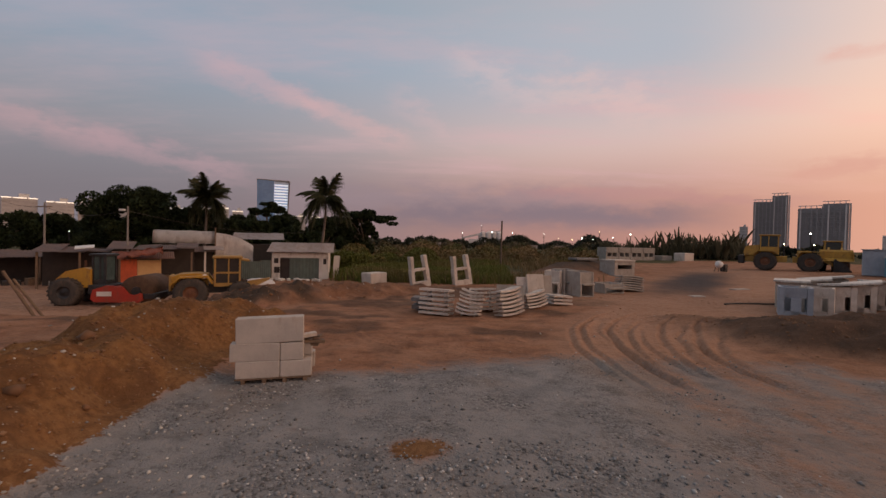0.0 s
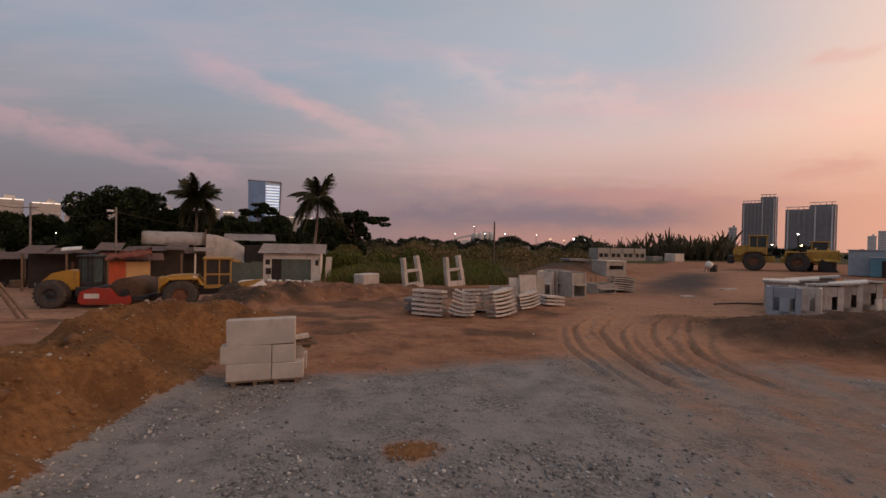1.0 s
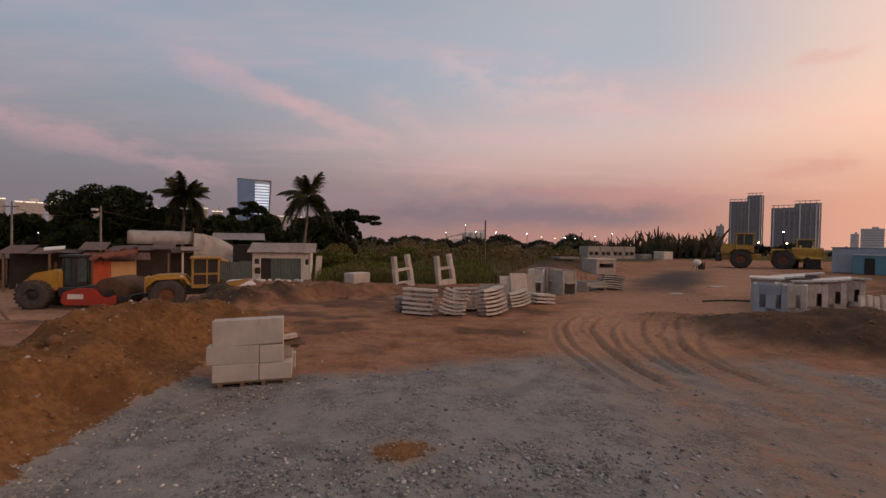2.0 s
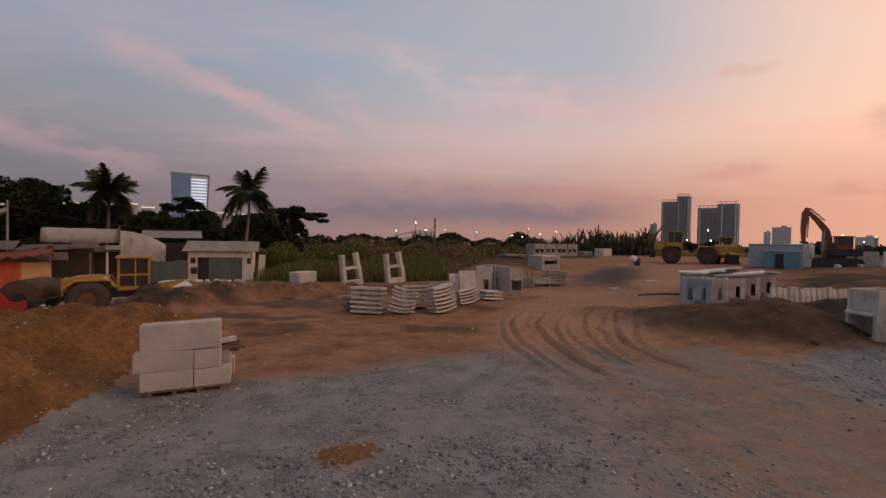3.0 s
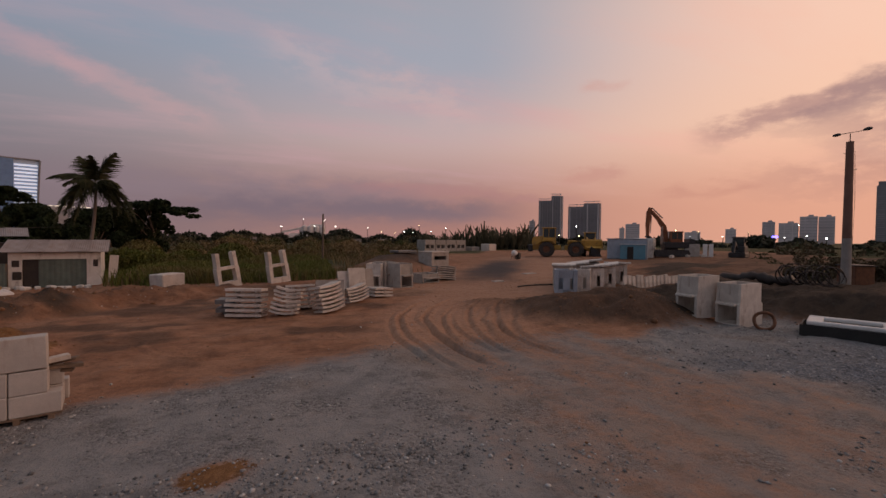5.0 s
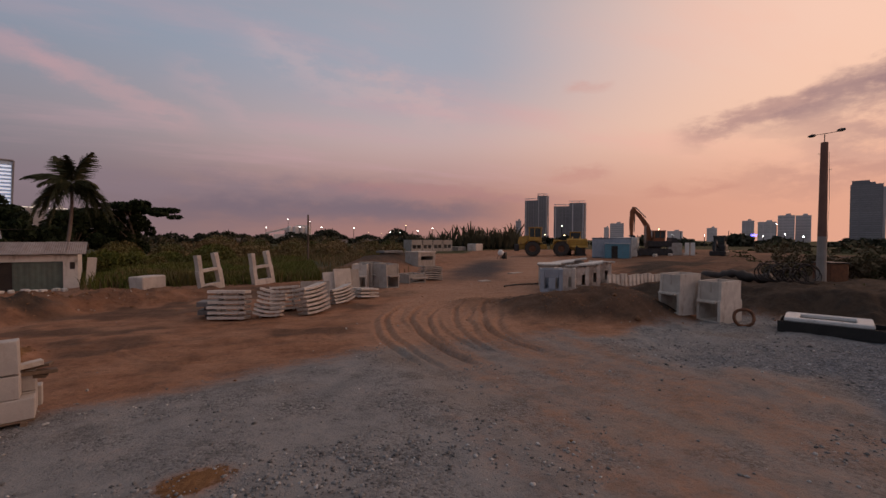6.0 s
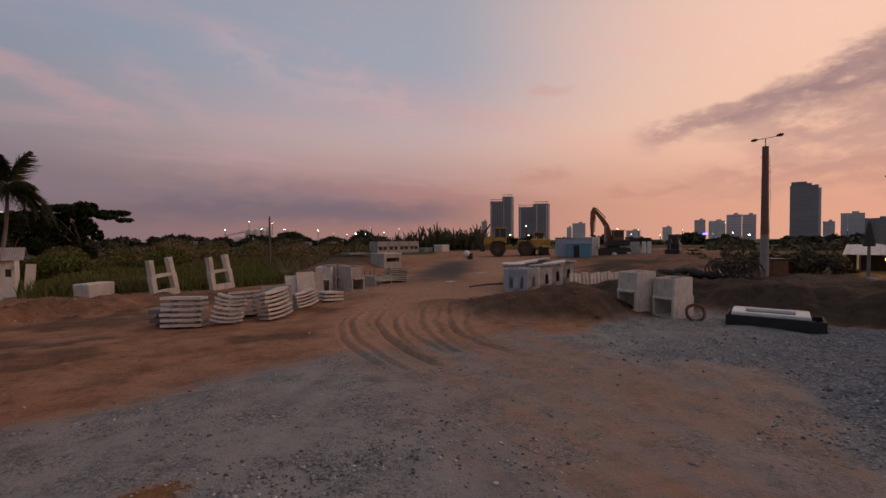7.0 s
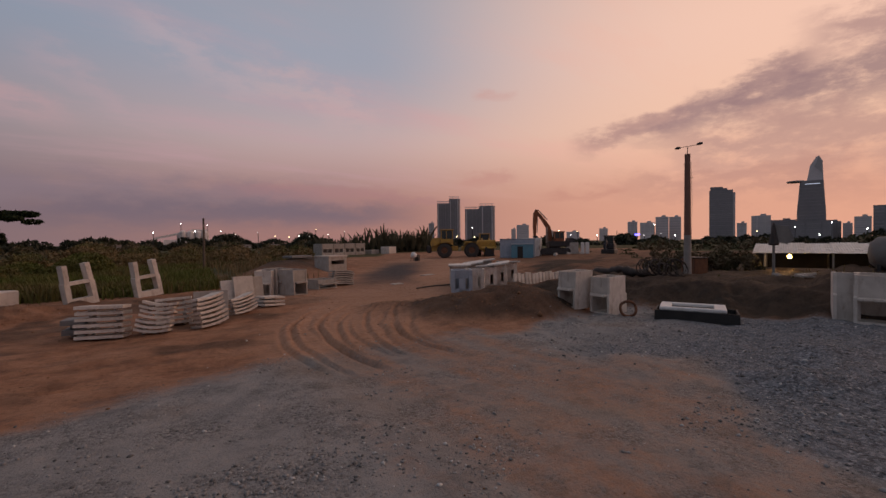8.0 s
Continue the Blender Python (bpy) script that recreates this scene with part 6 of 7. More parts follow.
# ---- plants ----
def leaf_cloud(centres, radii, count, size, seed, flat=1.0):
    """Many small leaf quads round clump centres, in arrays."""
    g = np.random.default_rng(seed)
    c = np.asarray(centres, float)
    r = np.asarray(radii, float)
    pick = g.choice(len(c), count, p=r ** 2 / (r ** 2).sum())
    d = g.normal(size=(count, 3))
    d /= np.linalg.norm(d, axis=1)[:, None]
    d[:, 2] *= flat
    p = c[pick] + d * (r[pick] * g.uniform(0.55, 1.08, count) ** 0.6)[:, None]
    a = g.normal(size=(count, 3))
    a /= np.linalg.norm(a, axis=1)[:, None]
    b = np.cross(a, g.normal(size=(count, 3)))
    b /= np.linalg.norm(b, axis=1)[:, None]
    s = (size * g.uniform(0.5, 1.4, count))[:, None]
    v = np.stack([p - a * s, p + b * s * 0.45, p + a * s, p - b * s * 0.45], 1)
    return v.reshape(-1, 3), np.arange(count * 4).reshape(-1, 4)


def tree(x, y, height, spread, label, seed, z=None, clumps=26, leaves=9000, size=0.16, flat=1.0, low=0.25, trunk=0.18, mat=None):
    """A tapered trunk, limbs, and a crown of leaf clumps with gaps."""
    g = random.Random(seed)
    base = ground_z(x, y) - 0.1 if z is None else z
    ob = thing("tree", label, "tree", x, y, 0, z=base)
    top = height * 0.55
    part("trunk", tube(B(), [(0.08 * math.sin(i), 0.06 * math.cos(i * 1.7), top * i / 6) for i in range(7)], [trunk * (1 - 0.1 * i) for i in range(7)], 8), BARK, ob, smooth=True)
    centres, radii = [], []
    for i in range(clumps):
        a, s = g.uniform(0, math.tau), math.sqrt(g.random())
        h = low + (1 - low) * g.random() ** 0.8
        reach = spread * s * math.sqrt(max(0.08, 1 - (max(h - 0.45, 0) / 0.6) ** 2)) if flat > 0.6 else spread * s
        zc = height * h if flat > 0.6 else height * (0.80 + 0.17 * (1 - s * s) + g.uniform(-0.06, 0.03))
        rr = g.uniform(0.16, 0.30) * spread
        centres.append((reach * math.cos(a), reach * math.sin(a), min(zc, height - rr * 0.7 * flat)))
        radii.append(rr)
        if i % 3 == 0:
            bm = B()
            tube(bm, [(0, 0, top * g.uniform(0.6, 1)), (reach * 0.5 * math.cos(a), reach * 0.5 * math.sin(a), zc * 0.8), centres[-1]], [trunk * 0.4, trunk * 0.25, trunk * 0.1], 5)
            part("limb", bm, BARK, ob)
    v, f = leaf_cloud(centres, radii, leaves, size, seed, flat)
    crown = raw_mesh("crown", v, f, mat or LEAVES)
    crown.parent = ob
    return ob


def frond(length, droop, leaflets, lean_seed):
    """One palm frond along +x: a rib with two rows of leaflets."""
    bm = B()
    pts = [Vector((length * s * (1 - 0.15 * droop * s), 0, length * (0.45 * s * (1 - s * 0.6) - droop * 0.75 * s * s))) for s in np.linspace(0, 1, 9)]
    tube(bm, pts, [0.035 * (1 - 0.1 * i) for i in range(9)], 4)
    g = random.Random(lean_seed)
    for i in range(leaflets):
        s = 0.12 + 0.88 * i / leaflets
        k0 = s * 8
        j = min(int(k0), 7)
        p = pts[j].lerp(pts[j + 1], k0 - j)
        size = length * 0.34 * math.sin(math.pi * min(0.18 + s * 0.8, 1)) + 0.05
        for side_ in (-1, 1):
            tip = p + Vector((size * 0.55, side_ * size * g.uniform(0.55, 0.9), -size * g.uniform(0.45, 1.1)))
            wide = Vector((0.055 * length / 2, 0, 0))
            bm.faces.new([bm.verts.new(q) for q in (p - wide, p + wide, tip)])
    return bm


FRONDS = [frond(2.3, d, 44, i) for i, d in enumerate((0.3, 0.75, 1.25, 1.9))]
FROND_MESHES = []
for fb in FRONDS:
    me = bpy.data.meshes.new("frond")
    fb.to_mesh(me)
    fb.free()
    me.materials.append(PALM_LEAVES)
    FROND_MESHES.append(me)


def palm(x, y, crown_z, label, seed, size=1.0, count=20, z=-0.6, lean=0.3, dead=4, upright=0.10):
    g = random.Random(seed)
    ob = thing("coconut_palm", label, "palm tree", x, y, 0, "coconut palms", z=z)
    h = crown_z - z
    part("trunk", tube(B(), [(lean * math.sin(1.6 * s) - lean, 0.1 * math.sin(3 * s), h * s) for s in np.linspace(0, 1, 10)], [0.14 - 0.005 * i for i in range(10)], 9), PALM_BARK, ob, smooth=True)
    top = (lean * math.sin(1.6) - lean, 0.1 * math.sin(3), h)
    for i in range(count):
        kind_ = 0 if i < count * upright else 1 if i < count * (upright + 0.26) else 2 if i < count - dead else 3
        fr = new("frond", FROND_MESHES[kind_])
        fr.parent = ob
        s = size * g.uniform(0.8, 1.1)
        tip = -g.uniform(30, 65) if kind_ == 0 else -g.uniform(10, 40) if kind_ == 1 else g.uniform(-15, 20)
        fr.matrix_basis = pose(*top, 0, 0, i * 137.5 + g.uniform(-15, 15)) @ pose(0, 0, 0, g.uniform(-20, 20), tip, 0) @ Matrix.Diagonal((s, s, s, 1))
    return ob


palm(-22.03, 39.24, 6.45, "tall coconut palm with a full drooping crown", 1, 1.05, 46, dead=18, upright=0.22)
palm(-11.28, 40.46, 6.75, "tall coconut palm with a ragged windblown crown", 2, 1.16, 22, dead=8, lean=0.8)
tree(-29.5, 40.5, 7.6, 4.2, "large dense round dark green tree behind the huts", 3, z=-0.6, clumps=60, leaves=32000, size=0.17)
tree(-25.2, 42.5, 5.9, 3.6, "dense dark green tree among others behind the huts", 4, z=-0.6, clumps=44, leaves=20000, size=0.17)
tree(-21.5, 46.0, 5.1, 3.4, "dense dark green tree under a palm", 5, z=-0.6, clumps=30, leaves=10000, size=0.17)
tree(-23.3, 56.5, 8.4, 2.5, "spreading flat-topped tree before a glass tower", 6, z=-0.6, clumps=20, leaves=5500, size=0.2, flat=0.28)
tree(-11.0, 58.5, 7.4, 4.2, "spreading flat-topped tree at the field's edge", 7, z=-0.5, clumps=30, leaves=8000, size=0.2, flat=0.28)
tree(-12.4, 59.5, 6.1, 3.1, "dark tree crown under a flat-topped one", 8, z=-0.5, clumps=34, leaves=14000, size=0.2)
tree(-19.2, 50.5, 5.9, 3.0, "dense dark green tree behind the rear hut", 12, z=-0.6, clumps=34, leaves=14000, size=0.18)
tree(-15.2, 54.5, 6.0, 3.1, "dense dark green tree behind the shed", 13, z=-0.6, clumps=34, leaves=14000, size=0.18)
tree(-23.4, 50.0, 5.9, 3.0, "dense dark green tree behind the tarpaulin hut", 14, z=-0.6, clumps=34, leaves=14000, size=0.18)
tree(-16.5, 50.0, 4.4, 3.2, "bushy dark tree behind the shed", 9, z=-0.6, clumps=26, leaves=8000, size=0.18)
for i in range(7):
    tree(-38.5 - 3.2 * i + 5 * (i % 2), 46 + 3.5 * (i % 3), 5.2 + 0.5 * math.sin(i * 2.2), 3.2, "dark bushy tree in the row behind the yard", 20 + i, z=-0.6, clumps=22, leaves=5500, size=0.22)
for i, (x, y, h, s) in enumerate(((27.6, 10.2, 1.1, 1.1), (26.4, 12.9, 0.8, 0.9), (28.2, 8.7, 0.9, 0.8), (29.0, 12.3, 1.2, 1.3), (30.5, 14.5, 1.2, 1.4), (31.0, 10.8, 1.3, 1.4))):
    tree(x, y, h, s, "low brown-olive leafy bush on rough ground", 40 + i, clumps=16, leaves=2200, size=0.09, low=0.1, trunk=0.05, mat=BUSH_LEAVES)


def banana_clump(x, y, h, seed):
    """Upright ragged broad leaves, far off."""
    g = random.Random(seed)
    bm = B()
    for i in range(g.randint(7, 11)):
        a, lean = g.uniform(0, math.tau), g.uniform(0.05, 0.5)
        hh = h * g.uniform(0.65, 1.05)
        w = hh * 0.045
        last = None
        for s in np.linspace(0, 1, 6):
            p = Vector((math.cos(a) * lean * hh * s ** 1.6, math.sin(a) * lean * hh * s ** 1.6, hh * (s - 0.12 * lean * s * s)))
            ww = w * (0.15 + math.sin(math.pi * min(1, s * 0.95)) * (s > 0.3))
            pair = (bm.verts.new(p + Vector((ww, 0.3 * ww, 0))), bm.verts.new(p - Vector((ww, 0.3 * ww, 0))))
            if last:
                bm.faces.new((last[0], last[1], pair[1], pair[0]))
            last = pair
    return single("nipa_palm", bm, DARK_LEAVES, "dark upright nipa palm in a far thicket", "palm", x, y, 0, "nipa palms in the thicket", sink=0.1)


for i in range(64):
    s = i / 63
    a, d = radians(21.0 + 14.5 * s), 104 + 9 * math.sin(i * 1.9)
    banana_clump(d * math.sin(a), d * math.cos(a), (3.2 + 0.9 * math.sin(i * 1.1) + 1.9 * s) * (1.0 if i % 5 else 1.4), 60 + i)


def thicket(name, az0, az1, dist, h, depth, count, size, seed, label, mat, rough=0.45):
    """A belt of woodland far off: leaves too many to count."""
    g = np.random.default_rng(seed)
    m = max(30, int((az1 - az0) * 2.6))
    az = radians(az0) + radians(az1 - az0) * (np.arange(m) + g.random(m)) / m
    dd = dist + depth * g.random(m)
    hh = h * (1 - rough + 2 * rough * g.random(m)) * (0.8 + 0.4 * np.sin(az * 23) * np.sin(az * 57 + 1))
    centres = np.stack([dd * np.sin(az), dd * np.cos(az), hh * 0.35], 1)
    v, f = leaf_cloud(centres, np.maximum(hh * 0.75, 0.5), count, size, seed, 0.85)
    v[:, 2] = np.maximum(v[:, 2], -0.6)
    return tagged(raw_mesh(name, v, f, mat), label, "woodland", kind="stuff")


thicket("woodland_belt", -75, -8, 165, 4.0, 60, 26000, 0.9, 101, "dark belt of far woodland behind the fields", DARK_LEAVES)
thicket("woodland_belt", -14, 22, 230, 5.4, 60, 16000, 1.1, 102, "dark belt of far woodland behind the fields", DARK_LEAVES)
thicket("woodland_belt", 20, 38, 108, 3.0, 14, 14000, 0.5, 103, "dark thicket behind the culverts", DARK_LEAVES)
thicket("woodland_belt", 36, 100, 170, 3.4, 60, 18000, 0.9, 104, "dark low belt of far woodland before the city", DARK_LEAVES)
thicket("woodland_belt", 62, 100, 75, 2.2, 20, 9000, 0.4, 105, "dark low scrub beyond the bank", BUSH_LEAVES)
thicket("scrub_belt", 60, 104, 40, 0.9, 16, 9000, 0.16, 111, "dark scrub on rough ground beyond the bank", BUSH_LEAVES, 0.6)
thicket("scrub_belt", 47, 64, 64, 0.9, 16, 5000, 0.2, 112, "dark scrub beyond the machines", BUSH_LEAVES, 0.6)
thicket("green_scrub", -15.5, -2, 43, 1.8, 13, 44000, 0.12, 113, "tall olive green scrub behind the grass", GRASS, 0.18)
thicket("green_scrub", -8, 6, 58, 2.2, 16, 30000, 0.15, 114, "tall olive and brown scrub in the field", FIELD_SCRUB, 0.22)
thicket("green_scrub", 2, 19, 66, 1.7, 20, 14000, 0.22, 115, "brown and olive scrub in the field", FIELD_SCRUB, 0.45)
thicket("scrub_belt", -12, 20, 62, 1.5, 34, 12000, 0.22, 106, "brown and green scrub across the field", DRY_GRASS, 0.6)
thicket("scrub_belt", -6, 22, 96, 2.0, 60, 11000, 0.35, 107, "brown scrub across the far field", DRY_GRASS, 0.6)
thicket("scrub_belt", -10, 24, 130, 2.4, 60, 9000, 0.45, 108, "dusky green scrub across the far field", BUSH_LEAVES, 0.6)


def blades(name, count, where, area, h, mat, seed, label):
    """Tall grass: bent blades, too many to count."""
    g = np.random.default_rng(seed)
    x, y = g.uniform(area[0], area[1], count), g.uniform(area[2], area[3], count)
    keep = g.random(count) < where(x, y)
    x, y = x[keep], y[keep]
    m = len(x)
    z = surface(x, y) - 0.03
    hh = h * (0.45 + 0.75 * g.random(m)) * (0.7 + 0.9 * (soft_noise(x, y, 2.6) + 0.5))
    a = g.uniform(0, math.tau, m)
    bend = hh * g.uniform(0.1, 0.55, m)
    w = 0.012 + 0.012 * g.random(m) + 0.0004 * np.hypot(x, y)
    ex_, ey_ = np.cos(a), np.sin(a)
    def row_(s, wide):
        px_, py_, pz_ = x + ex_ * bend * s * s, y + ey_ * bend * s * s, z + hh * s
        return [np.stack([px_ - ey_ * wide, py_ + ex_ * wide, pz_], 1), np.stack([px_ + ey_ * wide, py_ - ex_ * wide, pz_], 1)]
    p = row_(0, w) + row_(0.6, w * 0.8) + row_(1.0, w * 0.1)
    v = np.stack([p[0], p[1], p[2], p[3], p[4], p[5]], 1).reshape(-1, 3)
    i = (np.arange(m) * 6)[:, None]
    f = np.concatenate([i + np.array([0, 1, 3, 2]), i + np.array([2, 3, 5, 4])])
    return tagged(raw_mesh(name, v, f, mat), label, "grass", kind="stuff")


blades("tall_grass", 120000, lambda x, y: field_at(turf, x, y) * np.clip(1.3 - np.hypot(x, y) / 60, 0.25, 1) * (x < 2 + 0.1 * y), (-16, 8, 27, 56), 0.6, GRASS, 201, "tall green grass at the yard's edge")
blades("dry_grass", 70000, lambda x, y: field_at(turf, x, y) * np.clip(soft_noise(x, y, 6) + 0.35, 0, 1), (-12, 22, 28, 75), 0.6, DRY_GRASS, 202, "dry brown grass in the field")
blades("bank_grass", 5000, lambda x, y: field_at(turf, x, y) * np.clip(soft_noise(x, y, 2) + 0.3, 0, 1), (19, 34, 0, 17), 0.16, DRY_GRASS, 203, "short grass on the dark bank")

# ---- the city beyond ----
def at_azimuth(az, d):
    return d * math.sin(radians(az)), d * math.cos(radians(az))


def block(az0, az1, d, top, label, mat, floors=12, band=None, every=1, name="apartment_block", deep=0.7, turn=None, group="", crown=None):
    """A building that fills the angle az0 to az1 at distance d, with a band of windows a floor."""
    mid_, w = (az0 + az1) / 2, 2 * d * math.tan(radians(az1 - az0) / 2)
    x, y = at_azimuth(mid_, d + w * deep / 2)
    ob = thing(name, label, "building", x, y, -mid_ if turn is None else turn, group, z=-1.0)
    dep = w * deep
    part("facade", box(B(), w, dep, top + 1), mat, ob)
    fh = (top - 2) / floors
    if band:
        for i in range(0, floors, every):
            part("window_band", box(B(), w * 0.94, dep + 0.6, fh * 0.42, (0, 0, 3 + i * fh)), band if mat is not TOWER_DARK else TOWER_LINE, ob)
        part("corner_strip", box(B(), w * 0.05, dep + 1.0, top - 1, (-w * 0.2, 0, 2)), mat, ob)
        part("corner_strip", box(B(), w * 0.05, dep + 1.0, top - 1, (w * 0.22, 0, 2)), mat, ob)
    part("roof_edge", box(B(), w * 1.01, dep * 1.01, 1.0, (0, 0, top)), crown or mat, ob)
    part("lift_house", box(B(), w * 0.3, dep * 0.4, 3.0 + 0.02 * top, (w * 0.12, 0, top + 1)), mat, ob)
    return ob


def elev(el, d):
    return 2.8 + d * math.tan(radians(el))


# the blue glass tower
d = 640
gx0, gy0 = at_azimuth(-21.95, d)
glass = thing("glass_tower", "blue glass office tower with faintly glowing pale floor bands", "tower", gx0, gy0, 22, z=-1)
top_l, top_r = elev(7.25, d), elev(7.1, d)
part("left_facade", prism(B(), [(-20, 0), (0.5, 0), (0.5, top_l - 1), (-21, top_l)], -9, 12), BLUE_GLASS, glass, "deep blue glass face")
part("right_facade", prism(B(), [(0.5, 0), (16.5, 0), (20, top_r), (0.5, top_l - 1)], -8, 12), PALE_GLASS, glass, "pale blue glass face")
for i in range(15):
    z = 22 + i * (top_r - 28) / 14
    part("floor_band", box(B(), 15.5 + 2.6 * z / top_r, 1.0, 1.7, (9.0 + 1.0 * z / top_r, -8.4, z)), GLOW_BAND, glass, "weakly glowing white floor band")
part("crown_edge", box(B(), 42, 21, 1.4, (-0.5, 1.5, top_r + 0.6), (0, 0.4, 0)), TOWER_DARK, glass)
part("edge_fin", prism(B(), [(16.6, 0), (18.0, 0), (21.6, top_r + 1), (20.2, top_r + 1)], -9.5, 12.5), TOWER_DARK, glass)

# pale apartment rows on the left, with roof edges that glow without lamps
rnd = random.Random(21)
for az, w, el in ((-57, 4, 3.0), (-52.5, 3.6, 3.1), (-48.2, 2.9, 3.25), (-45.0, 2.6, 3.35), (-42.1, 2.2, 3.1), (-40.0, 1.7, 3.4), (-37.6, 2.0, 3.2), (-35.0, 2.2, 3.1), (-32.4, 2.2, 3.2), (-29.6, 1.8, 3.3), (-27.6, 1.6, 3.4), (-25.9, 1.3, 3.2)):
    block(az - w / 2, az + w / 2 - 0.12, 560 + rnd.uniform(-20, 20), elev(el, 560), "pale apartment block with a faintly glowing roof edge", PALE_FACADE, 9, FACADE_BAND, group="pale apartment blocks", crown=GLOW_ROOF)
for az, w, el in ((-18.8, 1.6, 2.95), (-17.0, 1.4, 2.9), (-15.4, 1.2, 2.8)):
    block(az - w / 2, az + w / 2, 700, elev(el, 700), "pale distant apartment block with a faintly glowing roof edge", PALE_FACADE, 8, FACADE_BAND, group="pale apartment blocks", crown=GLOW_ROOF)

# the two dark towers under construction
def frame_tower(az0, az1, d, el0, el1, label, split):
    w = 2 * d * math.tan(radians(az1 - az0) / 2)
    x, y = at_azimuth((az0 + az1) / 2, d)
    ob = thing("residential_tower", label, "tower", x, y, -(az0 + az1) / 2, "twin dark towers", z=-1)
    h0, h1 = elev(el0, d), elev(el1, d)
    part("low_wing", box(B(), w * split, 26, h0, (-w / 2 + w * split / 2, 0, 0)), TOWER_DARK, ob)
    part("high_wing", box(B(), w * (1 - split), 28, h1, (w / 2 - w * (1 - split) / 2, 1, 0)), TOWER_DARK, ob)
    for i in range(9):
        xx = -w / 2 + w * (i + 0.5) / 9
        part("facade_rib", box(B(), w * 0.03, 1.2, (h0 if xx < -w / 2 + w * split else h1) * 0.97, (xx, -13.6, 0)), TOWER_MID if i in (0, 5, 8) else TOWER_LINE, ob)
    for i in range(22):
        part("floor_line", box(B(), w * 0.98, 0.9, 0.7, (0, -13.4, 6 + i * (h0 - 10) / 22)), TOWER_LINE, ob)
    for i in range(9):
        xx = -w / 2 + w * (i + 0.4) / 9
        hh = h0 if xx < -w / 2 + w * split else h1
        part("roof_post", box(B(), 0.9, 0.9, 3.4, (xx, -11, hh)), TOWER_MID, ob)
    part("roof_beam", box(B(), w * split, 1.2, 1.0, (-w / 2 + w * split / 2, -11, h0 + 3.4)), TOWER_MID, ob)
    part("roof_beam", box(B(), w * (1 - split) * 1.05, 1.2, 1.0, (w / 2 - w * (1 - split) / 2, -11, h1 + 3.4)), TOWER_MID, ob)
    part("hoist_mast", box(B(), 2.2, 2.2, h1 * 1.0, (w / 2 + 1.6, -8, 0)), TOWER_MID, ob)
    return ob


frame_tower(36.2, 39.1, 900, 5.15, 5.75, "dark residential tower with an unfinished crown", 0.55)
frame_tower(39.95, 43.75, 900, 4.35, 4.75, "dark wide residential tower with an unfinished crown", 0.5)
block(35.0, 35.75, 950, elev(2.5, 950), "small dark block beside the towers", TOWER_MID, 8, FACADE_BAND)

# pale far blocks to the right of them, haze put into their colours
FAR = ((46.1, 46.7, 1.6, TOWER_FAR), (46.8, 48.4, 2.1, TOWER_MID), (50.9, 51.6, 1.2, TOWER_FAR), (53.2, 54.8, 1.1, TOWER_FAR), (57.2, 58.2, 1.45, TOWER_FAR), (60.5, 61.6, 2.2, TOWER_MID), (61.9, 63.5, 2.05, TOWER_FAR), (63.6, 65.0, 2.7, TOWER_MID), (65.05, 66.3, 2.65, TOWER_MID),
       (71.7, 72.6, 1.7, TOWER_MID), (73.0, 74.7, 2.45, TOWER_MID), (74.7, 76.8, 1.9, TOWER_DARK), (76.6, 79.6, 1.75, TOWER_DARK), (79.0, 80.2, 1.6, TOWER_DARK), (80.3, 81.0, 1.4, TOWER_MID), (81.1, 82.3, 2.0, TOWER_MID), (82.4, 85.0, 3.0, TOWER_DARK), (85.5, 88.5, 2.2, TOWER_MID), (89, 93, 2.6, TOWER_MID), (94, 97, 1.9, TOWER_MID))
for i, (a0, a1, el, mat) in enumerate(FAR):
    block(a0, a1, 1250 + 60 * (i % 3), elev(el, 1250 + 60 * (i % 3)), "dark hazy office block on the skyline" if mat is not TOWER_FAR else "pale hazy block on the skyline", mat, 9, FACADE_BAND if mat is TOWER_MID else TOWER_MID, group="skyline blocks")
# slab tower with a stepped top
d = 1400
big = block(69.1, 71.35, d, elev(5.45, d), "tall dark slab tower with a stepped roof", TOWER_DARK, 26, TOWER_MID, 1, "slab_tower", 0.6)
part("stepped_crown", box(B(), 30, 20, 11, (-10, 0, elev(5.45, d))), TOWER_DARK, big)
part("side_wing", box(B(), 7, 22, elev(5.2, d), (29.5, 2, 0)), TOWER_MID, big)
# tapering tower with a round deck and a pointed crown
d = 1500
x, y = at_azimuth(77.95, d)
spire = thing("tapered_tower", "tapering skyscraper with a projecting round deck and pointed crown", "tower", x, y, -77.95, z=-1)
h_deck, h_top = elev(5.55, d), elev(8.2, d)
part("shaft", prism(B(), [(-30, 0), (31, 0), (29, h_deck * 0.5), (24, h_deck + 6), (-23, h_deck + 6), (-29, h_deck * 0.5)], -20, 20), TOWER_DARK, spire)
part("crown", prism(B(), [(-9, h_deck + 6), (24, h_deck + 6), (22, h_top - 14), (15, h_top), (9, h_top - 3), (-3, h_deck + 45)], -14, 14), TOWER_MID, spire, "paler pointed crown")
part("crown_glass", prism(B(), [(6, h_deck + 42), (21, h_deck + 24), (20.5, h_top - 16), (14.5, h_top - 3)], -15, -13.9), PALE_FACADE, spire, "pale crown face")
part("round_deck", ring(B(), [(0.1, 0), (19, 0), (20, 2.5), (18, 4), (0.1, 4)], (-32, -8, h_deck + 4), "Z", 28), TOWER_DARK, spire, "round projecting deck")
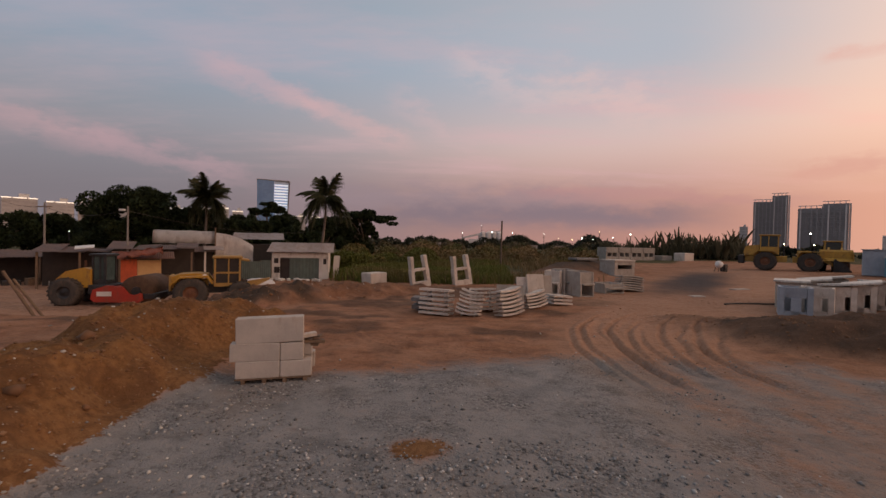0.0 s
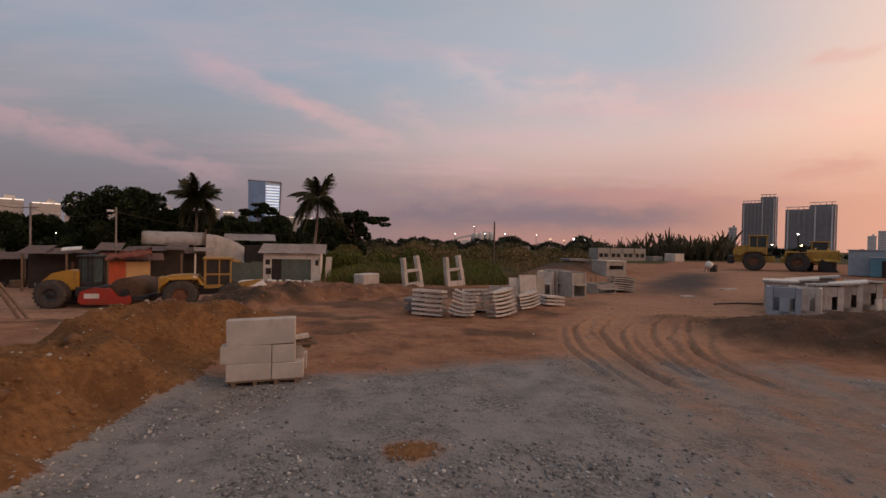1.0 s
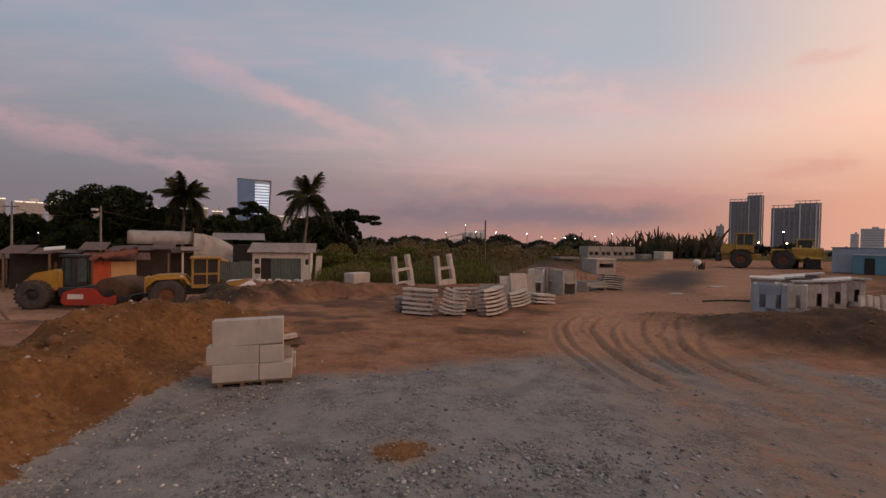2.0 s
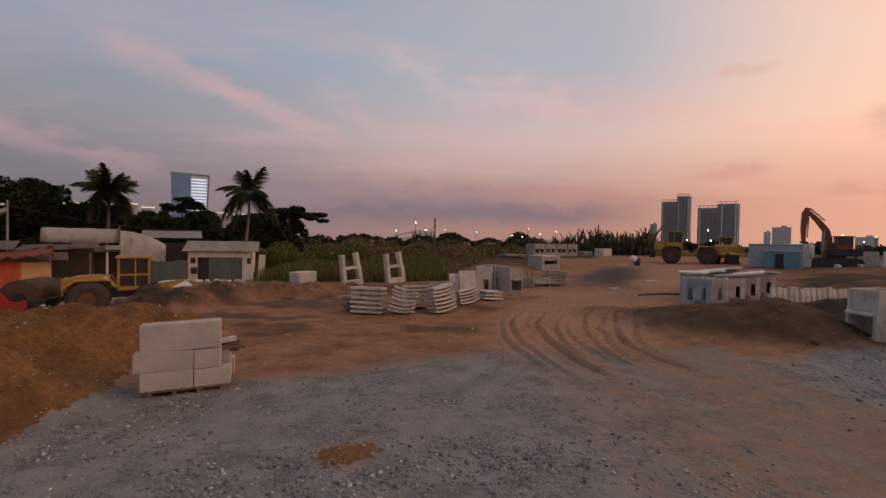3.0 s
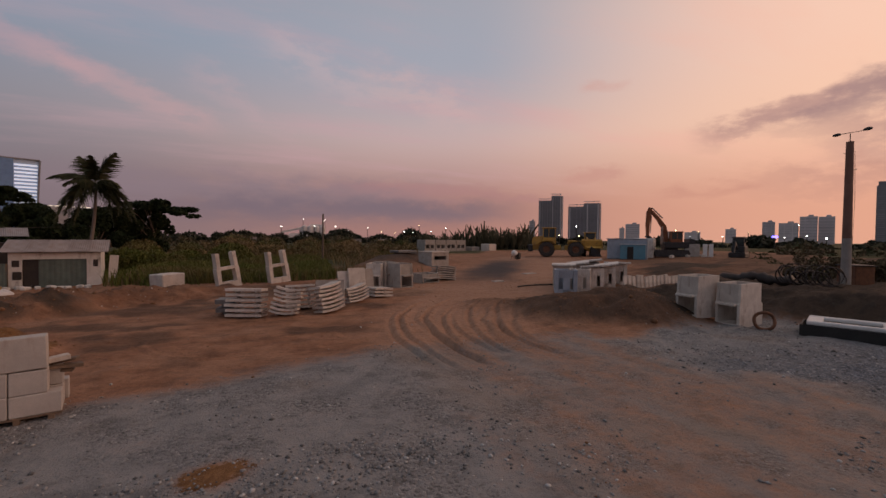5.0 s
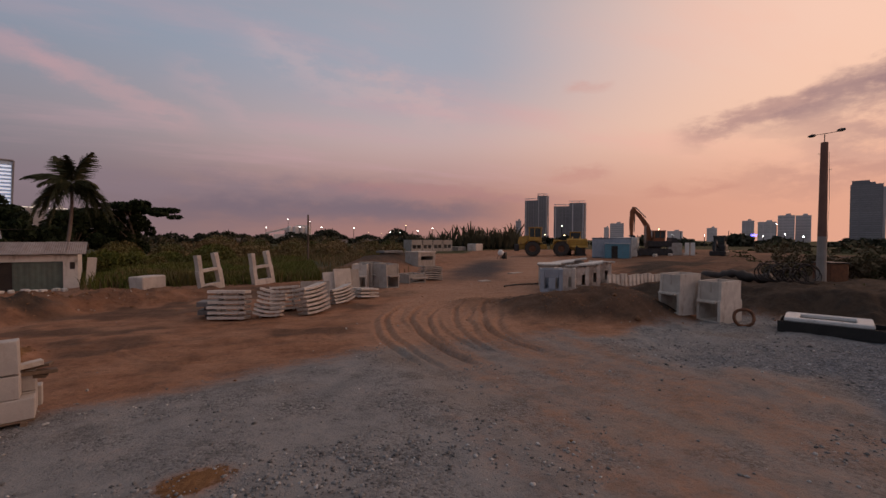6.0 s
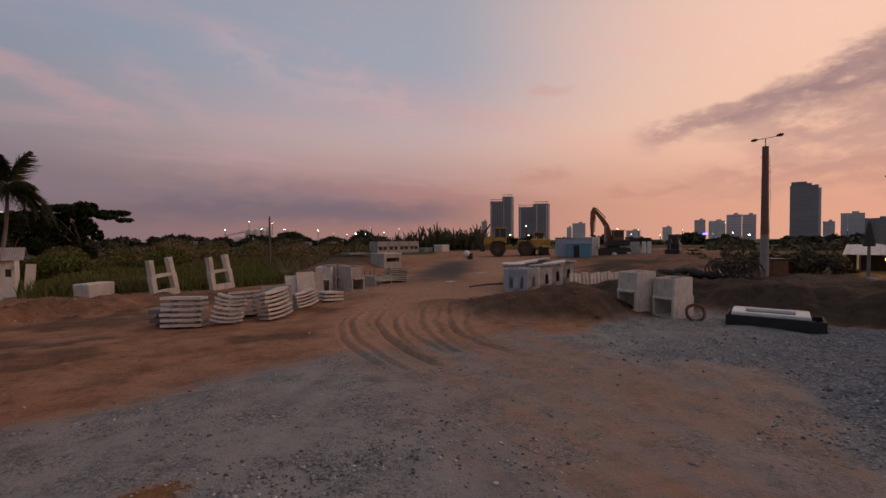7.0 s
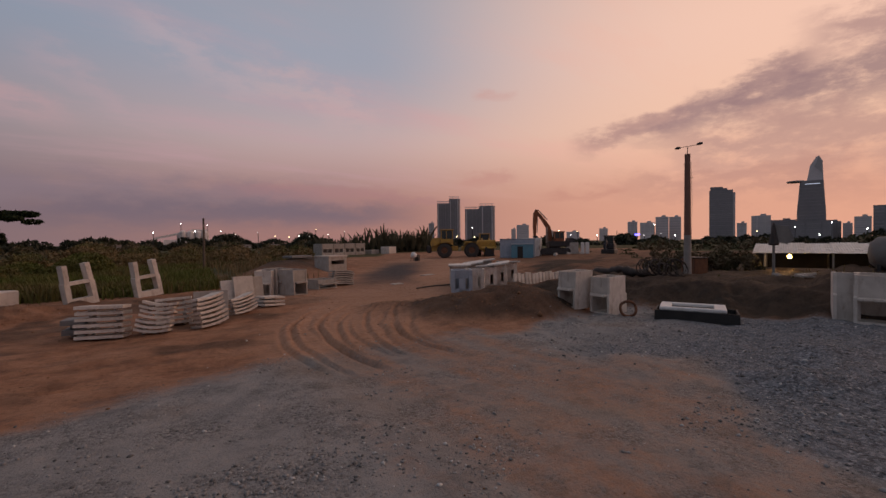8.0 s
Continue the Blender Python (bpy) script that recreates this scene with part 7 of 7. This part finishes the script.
for i in range(16):
    z = 10 + i * (h_deck - 8) / 16
    part("floor_line", box(B(), 50, 1.0, 1.3, (0.5, -20.4, z)), TOWER_LINE, spire)
part("glow_floor", box(B(), 30, 1.0, 1.5, (2, -20.6, h_deck - 4)), GLOW_BAND, spire, "weakly glowing floor band")

# a works with silos straight ahead, its colour paled for haze, and low sheds
works = thing("concrete_works", "distant grey works with silos and lights", "works", *at_azimuth(6.0, 520), -6, z=-1)
for i in range(4):
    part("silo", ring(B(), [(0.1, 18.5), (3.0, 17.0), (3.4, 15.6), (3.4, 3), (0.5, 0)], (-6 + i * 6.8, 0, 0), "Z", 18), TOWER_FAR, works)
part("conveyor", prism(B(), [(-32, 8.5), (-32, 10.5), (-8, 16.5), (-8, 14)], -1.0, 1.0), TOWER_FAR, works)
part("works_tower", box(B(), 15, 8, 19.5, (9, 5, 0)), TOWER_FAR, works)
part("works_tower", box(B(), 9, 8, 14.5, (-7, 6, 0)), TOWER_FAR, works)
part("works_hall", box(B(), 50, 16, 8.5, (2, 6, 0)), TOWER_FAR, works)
for az, w, dd, h, mat in ((-1.6, 2.6, 190, 2.7, PALE_FACADE), (1.2, 1.0, 200, 2.2, WHITEWASH), (-4.2, 1.3, 260, 2.2, PALE_FACADE), (12.0, 1.2, 220, 2.2, WHITEWASH), (15.2, 1.4, 200, 2.2, PALE_FACADE)):
    x, y = at_azimuth(az, dd)
    ww = dd * radians(w)
    low_shed = thing("field_shed", "low pale shed far across the field", "shed", x, y, -az, "low field sheds", z=-0.5)
    part("shed_wall", box(B(), ww, 4, h), mat, low_shed)
    part("shed_roof", prism(B(), [(-ww / 2 - 0.3, h), (ww / 2 + 0.3, h), (ww / 2, h + 0.7), (-ww / 2, h + 0.7)], -2.4, 2.4), TIN, low_shed)

# ---- lights across the land ----
def street_light(az, el, d, mat, r, label, ground=-0.5):
    x, y = at_azimuth(az, d)
    z = elev(el, d)
    ob = thing("street_light", label, "street light", x, y, -az, "distant lights", z=ground)
    part("pole", rod(B(), (0, 0, 0), (0, 0, z - ground), 0.09 + d * 0.0002, sides=6), STEEL, ob)
    part("lamp", ring(B(), [(r * 0.05, -r * 0.8), (r * 0.8, -r * 0.55), (r, 0), (r * 0.8, r * 0.55), (r * 0.05, r * 0.8)], (0, -r * 0.4, z - ground), "Z", 10), mat, ob, "glowing lamp", True)


LIGHTS = ((2.6, 1.45, 200, 0.30, 0), (5.2, 2.5, 300, 0.42, 0), (7.9, 2.35, 300, 0.34, 0), (9.3, 1.6, 200, 0.34, 0), (6.6, 1.6, 300, 0.5, 0), (13.4, 1.5, 200, 0.24, 0), (15.3, 1.0, 200, 0.22, 1), (18.2, 1.05, 210, 0.42, 0), (19.5, 0.95, 210, 0.3, 0), (20.3, 1.9, 150, 0.18, 1), (21.9, 1.2, 160, 0.26, 0), (23.9, 1.6, 150, 0.2, 0),
          (41.0, 1.9, 120, 0.24, 0), (38.9, 0.75, 110, 0.22, 1), (41.3, 0.7, 110, 0.24, 1), (52.3, 1.4, 140, 0.22, 1), (57.0, 0.7, 150, 0.2, 0), (53.8, 0.75, 160, 0.22, 0), (54.6, 1.2, 170, 0.16, 1), (59.3, 1.2, 180, 0.14, 1), (60.9, 0.7, 180, 0.28, 0), (64.2, 0.8, 180, 0.30, 0), (65.7, 0.55, 170, 0.42, 0), (63.5, 1.9, 400, 0.5, 0), (62.4, 0.62, 220, 0.3, 0),
          (71.2, 0.3, 200, 0.3, 1), (73.5, 0.9, 230, 0.34, 1), (75.6, 1.3, 330, 0.6, 0), (76.7, 1.25, 330, 0.5, 0), (75.9, 0.3, 240, 0.4, 0), (78.6, 0.4, 240, 0.38, 0), (79.5, 1.6, 420, 0.7, 0), (82.0, 0.9, 300, 0.5, 0), (10.9, 1.2, 260, 0.26, 0), (17.0, 0.9, 260, 0.26, 1), (-20.2, 0.9, 90, 0.1, 0), (-39.0, 1.7, 110, 0.16, 0), (-41.5, 0.3, 60, 0.07, 0), (-12.3, 1.6, 120, 0.08, 0))
for az, el, d, r, warm in LIGHTS:
    street_light(az, el - 0.12, d, WARM_LAMP if warm else COOL_LAMP, r * 0.6, "far street light glowing warm at dusk" if warm else "far street light glowing white at dusk")
x, y = at_azimuth(61.6, 150)
sign = thing("lit_sign", "tall distant sign glowing deep blue", "sign", x, y, -61.6, z=0)
part("sign_pole", rod(B(), (0, 0, 0), (0, 0, 4.4), 0.1), STEEL, sign)
part("sign_panel", box(B(), 1.3, 0.2, 0.5, (0, 0, 4.1)), BLUE_LAMP, sign)
